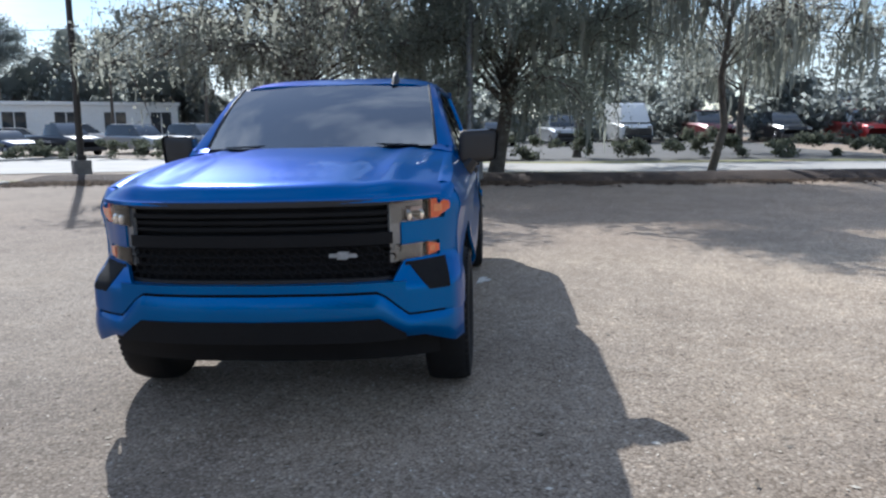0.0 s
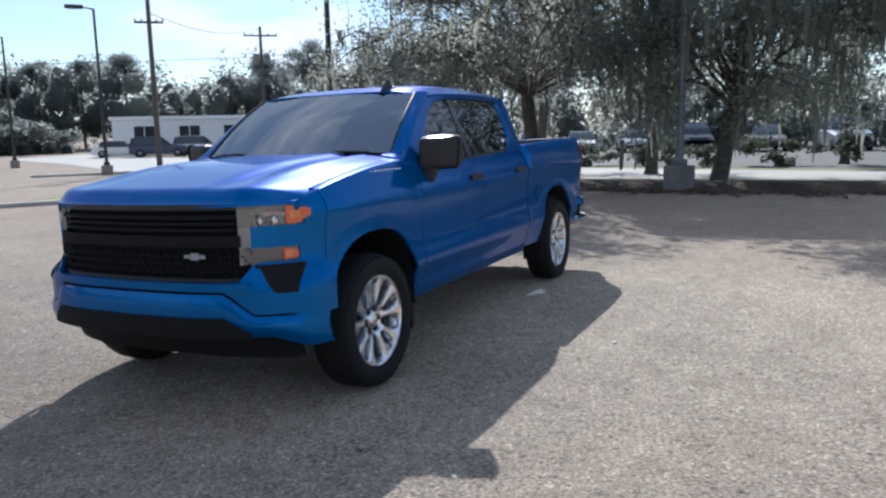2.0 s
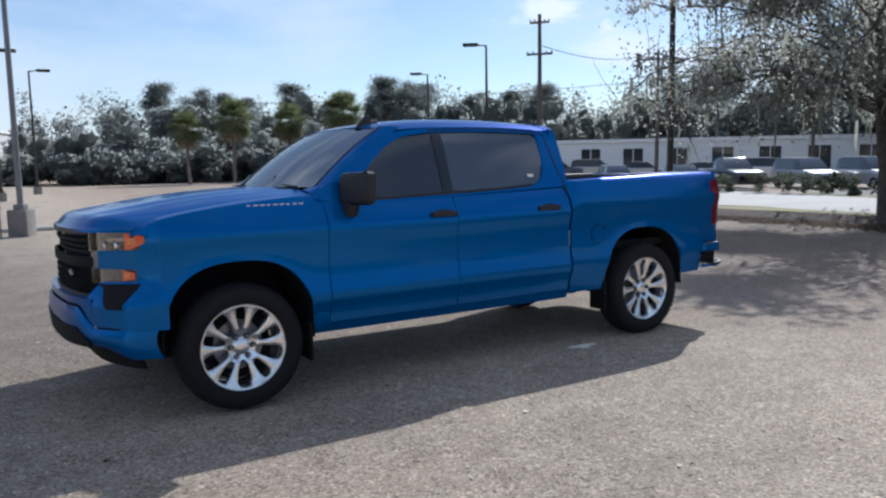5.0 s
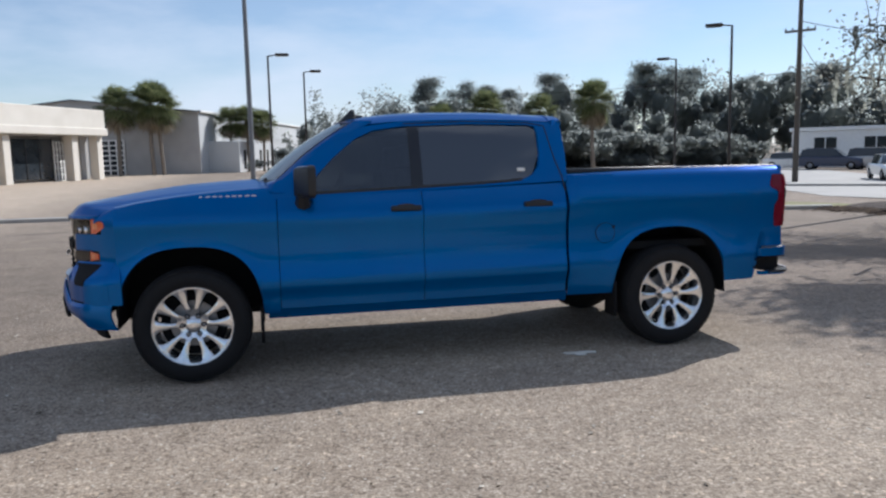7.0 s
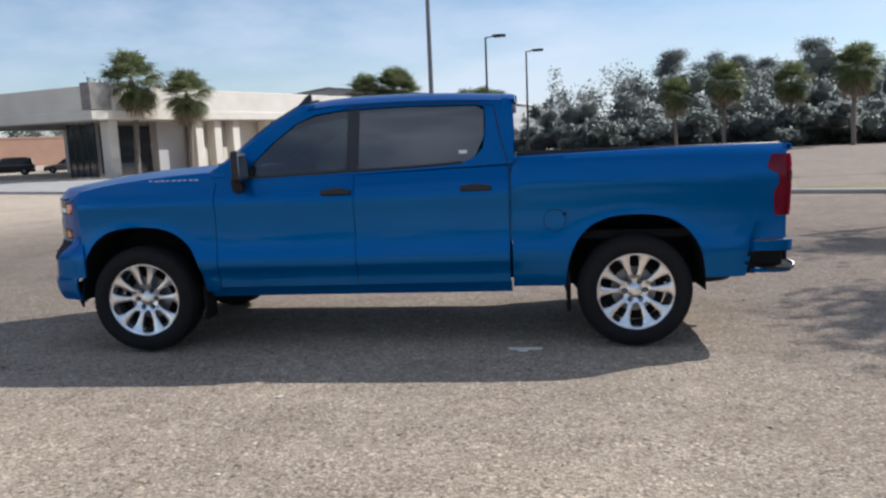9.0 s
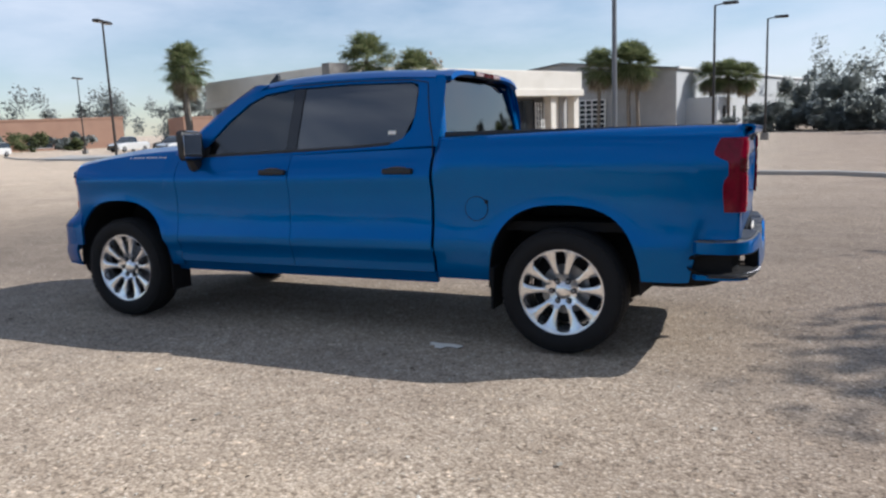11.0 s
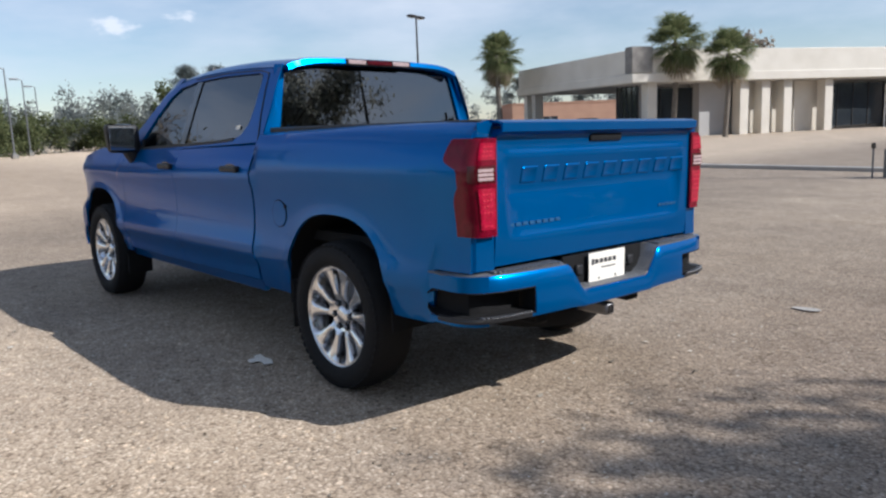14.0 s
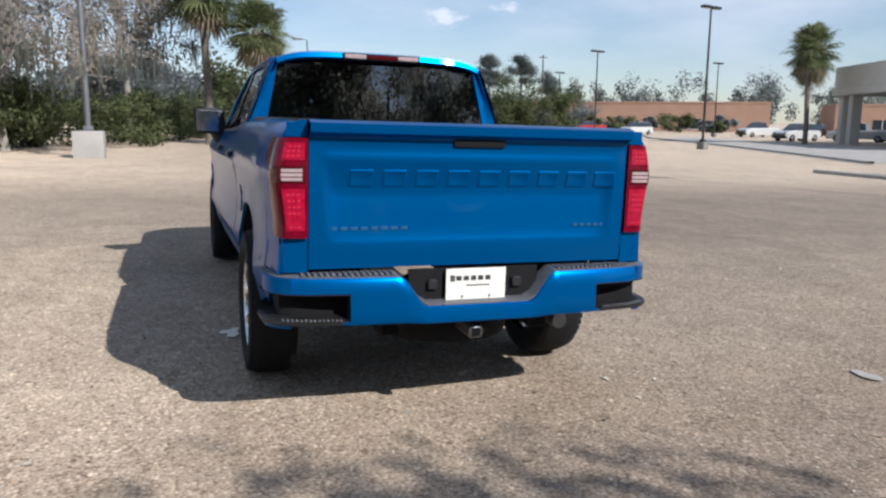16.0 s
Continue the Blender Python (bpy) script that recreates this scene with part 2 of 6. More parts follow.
RED_DEEP = mat("deep_red_lens", (0.09, 0.002, 0.008), 0.14, 0.0, (0.05, 0.001, 0.004), 40, 160, coat=0.4)
RED_HOT = mat("red_bulb", (0.66, 0.03, 0.075), 0.2, 0.0, (0.45, 0.012, 0.035), 60, 160, coat=0.6)
AMBER_PALE = mat("pale_amber", (0.85, 0.26, 0.09), 0.25, 0.0, scale=40, fine=160, coat=0.6)
LAMP_GREY = mat("lamp_housing", (0.25, 0.26, 0.27), 0.25, 0.5, scale=12, fine=60)
BADGE_PALE = mat("pale_badge", (0.62, 0.65, 0.68), 0.3, 0.2, scale=12, fine=60)
BADGE_BLUE = mat("tail_lettering", (0.06, 0.20, 0.42), 0.3, 0.5, scale=12, fine=60)
STEP_PAD = mat("step_pad_plastic", (0.16, 0.165, 0.175), 0.5, 0.1, scale=20, fine=220, bump=0.5)
AMBER = mat("amber_lens", (0.80, 0.14, 0.04), 0.2, 0.0, (0.62, 0.09, 0.025), 30, 160, coat=0.8)
REFLECTOR = mat("lamp_reflector", (0.30, 0.31, 0.33), 0.2, 0.85, scale=12, fine=60)
SEAT = mat("grey_cloth", (0.16, 0.16, 0.165), 0.9, 0.0, scale=10, fine=200, bump=0.2)
WHITE_PAINT = mat("white_paint", (0.78, 0.78, 0.76), 0.5, 0.0, scale=3, fine=40, spread=0.1)
CONCRETE = mat("concrete", (0.46, 0.43, 0.39), 0.9, 0.0, (0.33, 0.31, 0.285), 1.2, 40, bump=0.4)
CONCRETE_DARK = mat("weathered_concrete", (0.26, 0.245, 0.225), 0.9, 0.0, (0.15, 0.14, 0.13), 2.0, 40, bump=0.4)
BRONZE = mat("bronze_pole", (0.045, 0.04, 0.037), 0.5, 0.4, scale=3, fine=60)
POLE_WOOD = mat("creosote_wood", (0.10, 0.085, 0.07), 0.85, 0.0, scale=3, fine=40, bump=0.4)
GALV = mat("galvanised", (0.21, 0.215, 0.225), 0.5, 0.6, scale=4, fine=60)
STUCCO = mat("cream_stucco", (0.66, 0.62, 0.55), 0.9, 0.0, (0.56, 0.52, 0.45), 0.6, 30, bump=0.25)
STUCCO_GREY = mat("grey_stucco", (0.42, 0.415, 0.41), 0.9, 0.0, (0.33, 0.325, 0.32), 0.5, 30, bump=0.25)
METAL_WALL = mat("pale_metal_wall", (0.50, 0.51, 0.51), 0.6, 0.1, scale=0.4, fine=12, spread=0.12)
ROOF_GREY = mat("grey_roof", (0.22, 0.235, 0.25), 0.7, 0.1, scale=0.4, fine=12)
BRICK = mat("orange_brick", (0.42, 0.26, 0.18), 0.9, 0.0, (0.34, 0.20, 0.14), 0.5, 20, bump=0.3)
DARK_GLASS = mat("dark_window", (0.03, 0.037, 0.045), 0.06, 0.0, scale=0.8, fine=5, coat=0.5)
BARK = mat("oak_bark", (0.15, 0.13, 0.112), 0.95, 0.0, (0.05, 0.042, 0.035), 5, 40, bump=0.8, relief=0.04)
PALM_BARK = mat("palm_bark", (0.23, 0.20, 0.165), 0.95, 0.0, (0.12, 0.10, 0.08), 4, 30, bump=0.8, relief=0.04)
GREY_BARK = mat("grey_bark", (0.36, 0.325, 0.29), 0.95, 0.0, (0.22, 0.195, 0.17), 5, 40, bump=0.6)
# Oak leaves are paler than their own colour, for the glare before them
OAK_LEAF = leafy("oak_leaves", (0.15, 0.168, 0.15), (0.24, 0.256, 0.22), 0.6, 0.8)
THIN_LEAF = leafy("thin_oak_leaves", (0.175, 0.18, 0.155), (0.27, 0.272, 0.235), 0.7, 0.8)
DRY_LEAF = leafy("dry_leaves", (0.17, 0.145, 0.115), (0.33, 0.29, 0.24))
MOSS = leafy("grey_moss", (0.13, 0.138, 0.12), (0.22, 0.226, 0.195), 0.9, 0.6)
PALM_LEAF = leafy("palm_fronds", (0.06, 0.08, 0.035), (0.20, 0.215, 0.105), 0.5, 0.35)
PALM_DRY = leafy("palm_dry_fronds", (0.16, 0.13, 0.09), (0.30, 0.25, 0.18), 0.8)
BUSH_LEAF = leafy("bush_leaves", (0.05, 0.065, 0.03), (0.16, 0.175, 0.085), 0.7, 0.4)
# Distance haze is put into the leaf colours of the far woods
HAZED_WOODS_LEAF = leafy("hazed_woods_leaves", (0.180, 0.194, 0.184), (0.212, 0.226, 0.212), 0.95, 0.8)
HEDGE_LEAF = leafy("hedge_leaves", (0.085, 0.098, 0.07), (0.15, 0.16, 0.12), 0.9, 0.3)
# Needles greyed and paled for the haze in front of the pines
HAZED_PINE_LEAF = leafy("hazed_pine_needles", (0.125, 0.142, 0.138), (0.16, 0.176, 0.166), 0.95, 0.75)
GRASS = mat("winter_grass", (0.17, 0.185, 0.06), 0.95, 0.0, (0.25, 0.21, 0.11), 0.7, 30, bump=0.6)
MULCH = mat("leaf_litter", (0.085, 0.06, 0.045), 0.95, 0.0, (0.05, 0.034, 0.026), 3.0, 45, bump=0.9, relief=0.05)
ROAD = mat("pale_concrete_road", (0.43, 0.41, 0.375), 0.9, 0.0, (0.34, 0.325, 0.30), 0.4, 30, bump=0.2)
PAPER = mat("paper", (0.92, 0.88, 0.79), 0.85, 0.0, scale=20, fine=120, spread=0.12)
LETTER = mat("grey_print", (0.05, 0.05, 0.055), 0.6, 0.0, scale=20, fine=120)


# ---- mesh helpers ----
def part(name, bm, material, parent=None, label="", smooth=True):
    """Links a bmesh as one mesh object, under a thing if one is given."""
    me = bpy.data.meshes.new(name)
    bmesh.ops.recalc_face_normals(bm, faces=bm.faces)
    bm.to_mesh(me)
    bm.free()
    for poly in me.polygons:
        poly.use_smooth = smooth
    if smooth:
        me.set_sharp_from_angle(angle=radians(38))
    me.materials.append(material)
    ob = new(name, me)
    if parent:
        ob.parent = parent
    return tagged(ob, label)


def raw(name, verts, faces, material, parent=None, label="", smooth=False, normals=None):
    me = bpy.data.meshes.new(name)
    me.from_pydata(verts, [], faces)
    me.update()
    if smooth or normals is not None:
        me.polygons.foreach_set("use_smooth", [True] * len(me.polygons))
    if normals is not None:
        me.normals_split_custom_set_from_vertices(normals)
    me.materials.append(material)
    ob = new(name, me)
    if parent:
        ob.parent = parent
    return tagged(ob, label)


def thing(name, m, label, category, group=""):
    ob = new(name)
    ob.empty_display_size = 0.2
    ob.matrix_basis = m
    return tagged(ob, label, category, group)


def box(bm, x0, x1, y0, y1, z0, z1, bevel=0.0, seg=1):
    v = bmesh.ops.create_cube(bm, size=1.0, matrix=Matrix.Translation(((x0 + x1) / 2, (y0 + y1) / 2, (z0 + z1) / 2)) @ Matrix.Diagonal((abs(x1 - x0), abs(y1 - y0), abs(z1 - z0), 1)))["verts"]
    if bevel:
        edges = {e for k in v for e in k.link_edges}
        bmesh.ops.bevel(bm, geom=list(edges), offset=bevel, segments=seg, affect="EDGES", profile=0.6)
    return bm


def boxed(*a, **k):
    return box(bmesh.new(), *a, **k)


def grid(bm, rows):
    """Quads over rows of points."""
    vs = [[bm.verts.new(p) for p in row] for row in rows]
    for a, b in zip(vs, vs[1:]):
        for i in range(len(a) - 1):
            bm.faces.new((a[i], a[i + 1], b[i + 1], b[i]))
    return vs


def sheet(rows, thick=0.0):
    bm = bmesh.new()
    grid(bm, rows)
    bmesh.ops.remove_doubles(bm, verts=bm.verts, dist=1e-5)
    bmesh.ops.recalc_face_normals(bm, faces=bm.faces)
    if thick:
        bmesh.ops.solidify(bm, geom=bm.faces[:], thickness=thick)
    return bm


def tube(bm, points, radii, sides=8, cap=True):
    """A tapered tube along points."""
    rings = []
    pts = [Vector(p) for p in points]
    for i, (p, r) in enumerate(zip(pts, radii)):
        way = (pts[min(i + 1, len(pts) - 1)] - pts[max(i - 1, 0)]).normalized()
        a = way.orthogonal().normalized() if i == 0 else (rings_a - way * rings_a.dot(way)).normalized()
        rings_a = a
        b = way.cross(a)
        rings.append([bm.verts.new(p + r * (a * math.cos(2 * math.pi * k / sides) + b * math.sin(2 * math.pi * k / sides))) for k in range(sides)])
    for one, two in zip(rings, rings[1:]):
        for k in range(sides):
            bm.faces.new((one[k], one[(k + 1) % sides], two[(k + 1) % sides], two[k]))
    if cap:
        bm.faces.new(rings[0][::-1])
        bm.faces.new(rings[-1])
    return bm


def tubed(points, radii, sides=8):
    return tube(bmesh.new(), points, radii, sides)


def lathe(bm, profile, axis_x=0.0, seg=48, centre=(0, 0, 0)):
    """Rings round the x axis from (offset along x, radius) pairs."""
    rows = []
    for k in range(seg + 1):
        a = 2 * math.pi * k / seg
        rows.append([(centre[0] + x, centre[1] + r * math.sin(a), centre[2] + r * math.cos(a)) for x, r in profile])
    grid(bm, rows)
    bmesh.ops.remove_doubles(bm, verts=bm.verts, dist=1e-5)
    return bm


def lerp(v, stops):
    """Piecewise straight line through (v, value) stops."""
    return float(np.interp(v, [s[0] for s in stops], [s[1] for s in stops]))


def soft(v, stops):
    """A smooth curve through (v, value) stops."""
    xs, ys = [s[0] for s in stops], [s[1] for s in stops]
    if v <= xs[0]:
        return ys[0]
    if v >= xs[-1]:
        return ys[-1]
    i = next(k for k in range(len(xs) - 1) if v <= xs[k + 1])
    t = (v - xs[i]) / (xs[i + 1] - xs[i])

    def slope(k):
        lo, hi = max(k - 1, 0), min(k + 1, len(xs) - 1)
        return (ys[hi] - ys[lo]) / (xs[hi] - xs[lo])

    w = xs[i + 1] - xs[i]
    a, b = slope(i) * w, slope(i + 1) * w
    return (2 * t**3 - 3 * t**2 + 1) * ys[i] + (t**3 - 2 * t**2 + t) * a + (-2 * t**3 + 3 * t**2) * ys[i + 1] + (t**3 - t**2) * b


def eased(v, lo, hi, run):
    """v between lo and hi, levelling off beyond them."""
    if v < lo:
        return lo - run * (1 - math.exp((v - lo) / run))
    if v > hi:
        return hi + run * (1 - math.exp((hi - v) / run))
    return v


def ground_z(x, y):
    return 0.02159 * eased(x, -15, 10, 5) - 0.00428 * eased(y, -15, 20, 6)


def on_ground(x, y, turn=0.0, lift=0.0):
    return pose(x, y, ground_z(x, y) + lift, 0, 0, turn)


# ---- ground ----
def steps():
    near = [k * 1.0 for k in range(0, 31)]
    far = [30 * 1.28**k for k in range(1, 20)]
    half = near + far
    return [-v for v in half[:0:-1]] + half


ST = steps()
gv, gf = [(x, y, ground_z(x, y)) for y in ST for x in ST], []
for j in range(len(ST) - 1):
    for i in range(len(ST) - 1):
        a = j * len(ST) + i
        gf.append((a, a + 1, a + 1 + len(ST), a + len(ST)))
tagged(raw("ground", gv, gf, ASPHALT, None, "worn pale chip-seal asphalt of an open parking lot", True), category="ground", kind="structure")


def strip(name, low, high, material, label, category, lift=0.006, rise=0.0, cuts=3):
    """A band of ground between two lines of (x, y) points, laid over the ground."""
    rows = []
    for (x0, y0), (x1, y1) in zip(low, high):
        row = []
        for k in range(cuts + 1):
            f = k / cuts
            x, y = x0 + (x1 - x0) * f, y0 + (y1 - y0) * f
            row.append((x, y, ground_z(x, y) + lift + rise * math.sin(math.pi * f)))
        rows.append(row)
    ob = part(name, sheet(rows), material)
    return tagged(ob, label, category, kind="structure")


def line(x0, y0, x1, y1, n):
    return [(x0 + (x1 - x0) * k / n, y0 + (y1 - y0) * k / n) for k in range(n + 1)]
# ---- the pickup ----
# Its own frame: x to its left side, y towards its tail from the front axle, z up from the ground.
truck = thing("pickup_truck", SITE.copy(), "bright blue metallic crew-cab pickup parked on worn asphalt", "pickup truck")
AXLE_F, AXLE_R, WHEEL_Z, ARCH = 0.0, 3.747, 0.42, 0.50


def side_x(y, z):
    """Half width of the body side."""
    x = soft(z, [(0.40, 0.88), (0.50, 0.930), (0.58, 0.942), (0.63, 0.958), (0.675, 0.984), (0.72, 0.982), (0.82, 0.962), (0.98, 0.956), (1.09, 0.966), (1.155, 0.984), (1.20, 0.978), (1.27, 0.952), (1.32, 0.925), (1.38, 0.885), (1.46, 0.84)])
    if y > 2.86:
        x = soft(z, [(0.40, 0.90), (0.55, 0.942), (0.63, 0.956), (0.70, 0.974), (0.82, 0.962), (1.0, 0.957), (1.12, 0.968), (1.22, 0.982), (1.30, 0.972), (1.40, 0.942), (1.445, 0.90), (1.47, 0.86)])
    for c in (AXLE_F, AXLE_R):
        r = math.hypot(y - c, z - WHEEL_Z)
        fade = min(1, max(0, (y + 0.485) / 0.16)) if c == AXLE_F else 1
        x += fade * 0.010 * math.exp(-(((r - 0.55) / 0.07) ** 2)) * (1 if z < 1.0 else math.exp(-(((z - 1.0) / 0.12) ** 2)))
    x += 0.030 * min(1, max(0, (2.9 - y) / 1.6)) * min(1, max(0, (1.28 - z) / 0.16))
    if y < -0.1:
        x -= 0.07 * ((-0.1 - y) / 0.6) ** 2
    if y > 4.3:
        x -= 0.035 * ((y - 4.3) / 0.5) ** 2
    return x


def arch_z(y, base):
    """Lower edge of a body side, cut by the wheel arches."""
    for c in (AXLE_F, AXLE_R):
        d = abs(y - c) / ARCH
        if d < 1:
            return max(base, WHEEL_Z + 0.565 * (1 - d**2.6) ** (1 / 2.6))
    return base


def stations(y0, y1, n, centre=None):
    ys = {y0 + (y1 - y0) * k / n for k in range(n + 1)}
    if centre is not None:
        ys = {y for y in ys if not centre - ARCH - 0.03 < y < centre + ARCH + 0.03}
        ys |= {centre - ARCH * math.cos(math.pi * k / 28) for k in range(29)}
        ys |= {y0, y1}
        ys = {y for y in ys if y0 - 1e-9 <= y <= y1 + 1e-9}
    return sorted(ys)


def body_panel(name, ys, base, top, s, rows=18, thick=0.018, roll=0.0, label=""):
    """A panel of the body side from its lower edge (cut by an arch) to its top line."""
    out = []
    for y in ys:
        lo, hi = arch_z(y, base(y)), top(y)
        col = []
        for k in range(rows + 1):
            z = lo + (hi - lo) * k / rows
            col.append((s * side_x(y, z), y, z))
        if roll:
            x, _, z = col[-1]
            col.append((x - s * roll * 0.6, y, z + 0.012))
            col.append((x - s * roll, y, z + 0.006))
        out.append(col)
    return part(name, sheet(out, thick), PAINT, truck, label)


def belt(y):
    return 1.312 + 0.034 * (y - 0.83)


def fender_top(y):
    return soft(y, [(-0.72, 1.205), (-0.36, 1.292), (0.0, 1.342), (0.35, 1.372), (0.62, 1.385)])


def rail_top(y):
    return lerp(y, [(2.86, 1.418), (3.99, 1.447), (4.80, 1.452)])


for s, tag in ((1, "left"), (-1, "right")):
    body_panel("front_fender", stations(-0.485, 0.6175, 24, AXLE_F), lambda y: 0.60 if y < 0 else 0.47, fender_top, s, 18, 0.018, 0.075)
    body_panel("front_door", stations(0.623, 1.6875, 16), lambda y: 0.505, belt, s)
    body_panel("rear_door", stations(1.6925, 2.838, 20, AXLE_R), lambda y: 0.505, belt, s)
    body_panel("bed_side", stations(2.860, 4.80, 36, AXLE_R), lambda y: 0.465 if y < 3.8 else (0.51 if y < 4.53 else min(0.785, 0.51 + (y - 4.53) * 9)), rail_top, s, 20, 0.018, 0.06)
    rock = [[(s * (0.90 + 0.03 * f), y, 0.425 + 0.075 * f) for f in (0, 0.3, 0.7, 1.0)] for y in stations(0.53, 2.85, 12)]
    part("rocker_panel", sheet(rock, 0.03), PAINT, truck)
    part("rail_cap", boxed(s * 0.80 - 0.05, s * 0.80 + 0.05, 2.90, 4.78, 1.43, 1.468, 0.008), BLACK_PLASTIC, truck, "black plastic bed rail cap")
    part("bed_wall", boxed(s * 0.80 - 0.03, s * 0.80 + 0.03, 2.92, 4.76, 1.01, 1.43), PAINT, truck)
    for c, nm in ((AXLE_F, "wheel_liner"), (AXLE_R, "wheel_liner")):
        rows = []
        for k in range(19):
            a = math.pi * k / 18
            d = math.cos(a)
            yy, zz = c - 0.502 * d, WHEEL_Z + 0.572 * (1 - abs(d) ** 2.6) ** (1 / 2.6)
            rows.append([(s * 0.46, yy, 0.40), (s * 0.46, yy, zz), (s * 0.62, yy, zz), (s * (0.955 if c else 0.972), yy, zz)])
        part(nm, sheet(rows, 0.006), UNDER, truck, "black plastic wheel-arch liner")
    part("mud_flap", boxed(s * 0.76, s * 0.96, 0.47, 0.495, 0.25, 0.52, 0.008), UNDER, truck, "black mud flap")
    part("mud_flap", boxed(s * 0.76, s * 0.955, 3.255, 3.28, 0.27, 0.56, 0.008), UNDER, truck, "black mud flap")

# hood
HOOD = [(-0.93, 1.262), (-0.86, 1.288), (-0.67, 1.322), (-0.36, 1.374), (-0.06, 1.412), (0.32, 1.436), (0.56, 1.444)]


def hood_z(x, y):
    u = abs(x) / 0.87
    z = soft(y, HOOD) - 0.012 * u**2
    z += 0.020 * (1 / (1 + math.exp((abs(x) - 0.44) / 0.018)) - 1) * min(1, (y + 0.95) / 0.5)
    z += 0.012 * math.exp(-(((abs(x) - 0.62) / 0.05) ** 2)) * min(1, max(0, (y + 0.8) / 0.4))
    edge = fender_top(max(y, -0.72)) + 0.004
    f = max(0, (u - 0.72) / 0.28)
    return z * (1 - f * f) + min(z, edge) * f * f


def nose_y(x, low=False):
    """Plan of the nose: how far forward the front stands across its width, squarer at the bumper."""
    x = abs(x)
    upper = soft(x, [(0.0, -0.935), (0.40, -0.905), (0.62, -0.845), (0.75, -0.745), (0.84, -0.645), (0.90, -0.555), (0.94, -0.47)])
    lower = soft(x, [(0.0, -0.955), (0.40, -0.935), (0.62, -0.885), (0.78, -0.815), (0.88, -0.745), (0.945, -0.69), (0.972, -0.62), (0.985, -0.55), (0.992, -0.46)])
    return lower if low else upper


rows = []
for i in range(49):
    u = -1 + 2 * i / 48
    row = []
    for k in range(27):
        f = k / 26
        back = 0.60 - 0.16 * (1 - u * u)
        y0 = nose_y(u * 0.85) + 0.01
        y = y0 + (back - y0) * f**1.7
        half = soft(y, [(-0.95, 0.86), (-0.5, 0.885), (0.0, 0.88), (0.35, 0.865), (0.6, 0.845)])
        x = u * half
        roll = math.exp(-(((y - y0) / 0.048) ** 2))
        row.append((x, y, hood_z(x, y) * (1 - roll) + 1.218 * roll))
    row.insert(0, (row[0][0], row[0][1] - 0.004, 1.200))
    row.insert(0, (row[0][0], row[0][1] + 0.03, 1.196))
    rows.append(row)
part("hood", sheet(rows, 0.012), PAINT, truck)
for s in (1, -1):
    rows = []
    for k in range(9):
        y = -0.625 + 0.15 * k / 8
        xo = lerp(y, [(-0.625, 0.884), (-0.555, 0.925), (-0.48, 0.949)])
        roll = math.exp(-(((y + 0.625) / 0.048) ** 2))
        hz = hood_z(0.868, y) * (1 - roll) + 1.218 * roll
        top_z = lerp(y, [(-0.625, 1.205), (-0.56, 1.232), (-0.475, fender_top(-0.475) + 0.004)])
        rows.append([(s * 0.858, y, hz - 0.006), (s * (0.862 * 0.5 + (xo - 0.02) * 0.5), y, (hz + top_z) / 2), (s * (xo - 0.022), y, top_z), (s * (xo - 0.004), y, top_z - 0.022), (s * xo, y, 1.188)])
    rows.insert(0, [(q[0] * 0.99, q[1] - 0.004, 1.188) for q in rows[0]])
    part("fender_cap", sheet(rows, 0.008), PAINT, truck)
    part("cowl_corner", sheet([[(s * 0.74, 0.55, 1.418), (s * 0.80, 0.555, 1.412), (s * 0.87, 0.56, 1.392), (s * 0.915, 0.57, 1.355)], [(s * 0.755, 0.61, 1.435), (s * 0.80, 0.61, 1.430), (s * 0.88, 0.605, 1.412), (s * 0.925, 0.62, 1.345)], [(s * 0.77, 0.67, 1.452), (s * 0.81, 0.67, 1.456), (s * 0.873, 0.65, 1.445), (s * 0.92, 0.68, 1.345)]], 0.010), PAINT, truck)
part("cowl", sheet([[(0.80 * u, 0.44 + 0.17 * u * u - 0.01, 1.418), (0.80 * u, 0.55 + 0.17 * u * u, 1.405)] for u in [k / 10 - 1 for k in range(21)]], 0.01), BLACK_PLASTIC, truck, "black cowl grille")
for x0, x1 in ((0.66, 0.08), (-0.02, -0.60)):
    part("wiper", tubed([(x0, 0.60 - 0.10 * (1 - x0 * x0), 1.44), ((x0 + x1) / 2, 0.55, 1.452), (x1, 0.505, 1.447)], [0.010, 0.008, 0.006], 6), BLACK_PLASTIC, truck)


# windscreen, roof, cab sides
def screen_pt(u, v, push=0.0):
    """u across (-1..1), v up (0..1)."""
    half = 0.815 + (0.715 - 0.815) * v
    y = 0.47 + 0.665 * v + (0.17 - 0.07 * v) * u * u - push
    z = 1.425 + (1.886 - 1.425) * (v + 0.07 * math.sin(math.pi * v)) - 0.02 * u * u * v
    return (half * u, y, z)


part("windscreen", sheet([[screen_pt(-0.97 + 1.94 * i / 24, 0.02 + 0.95 * k / 12) for k in range(13)] for i in range(25)], 0.005), SCREEN, truck, "clear windscreen")
part("windscreen_border", sheet([[screen_pt(-0.97 + 1.94 * i / 24, v, -0.006) for v in (0.90, 0.985)] for i in range(25)], 0.004), GLOSS_BLACK, truck)
part("paper_slip", sheet([[screen_pt(0.66 + 0.13 * i, v, -0.03) for v in (0.03, 0.09)] for i in (0, 1)], 0.003), PAPER, truck, "white paper slip behind the windscreen")


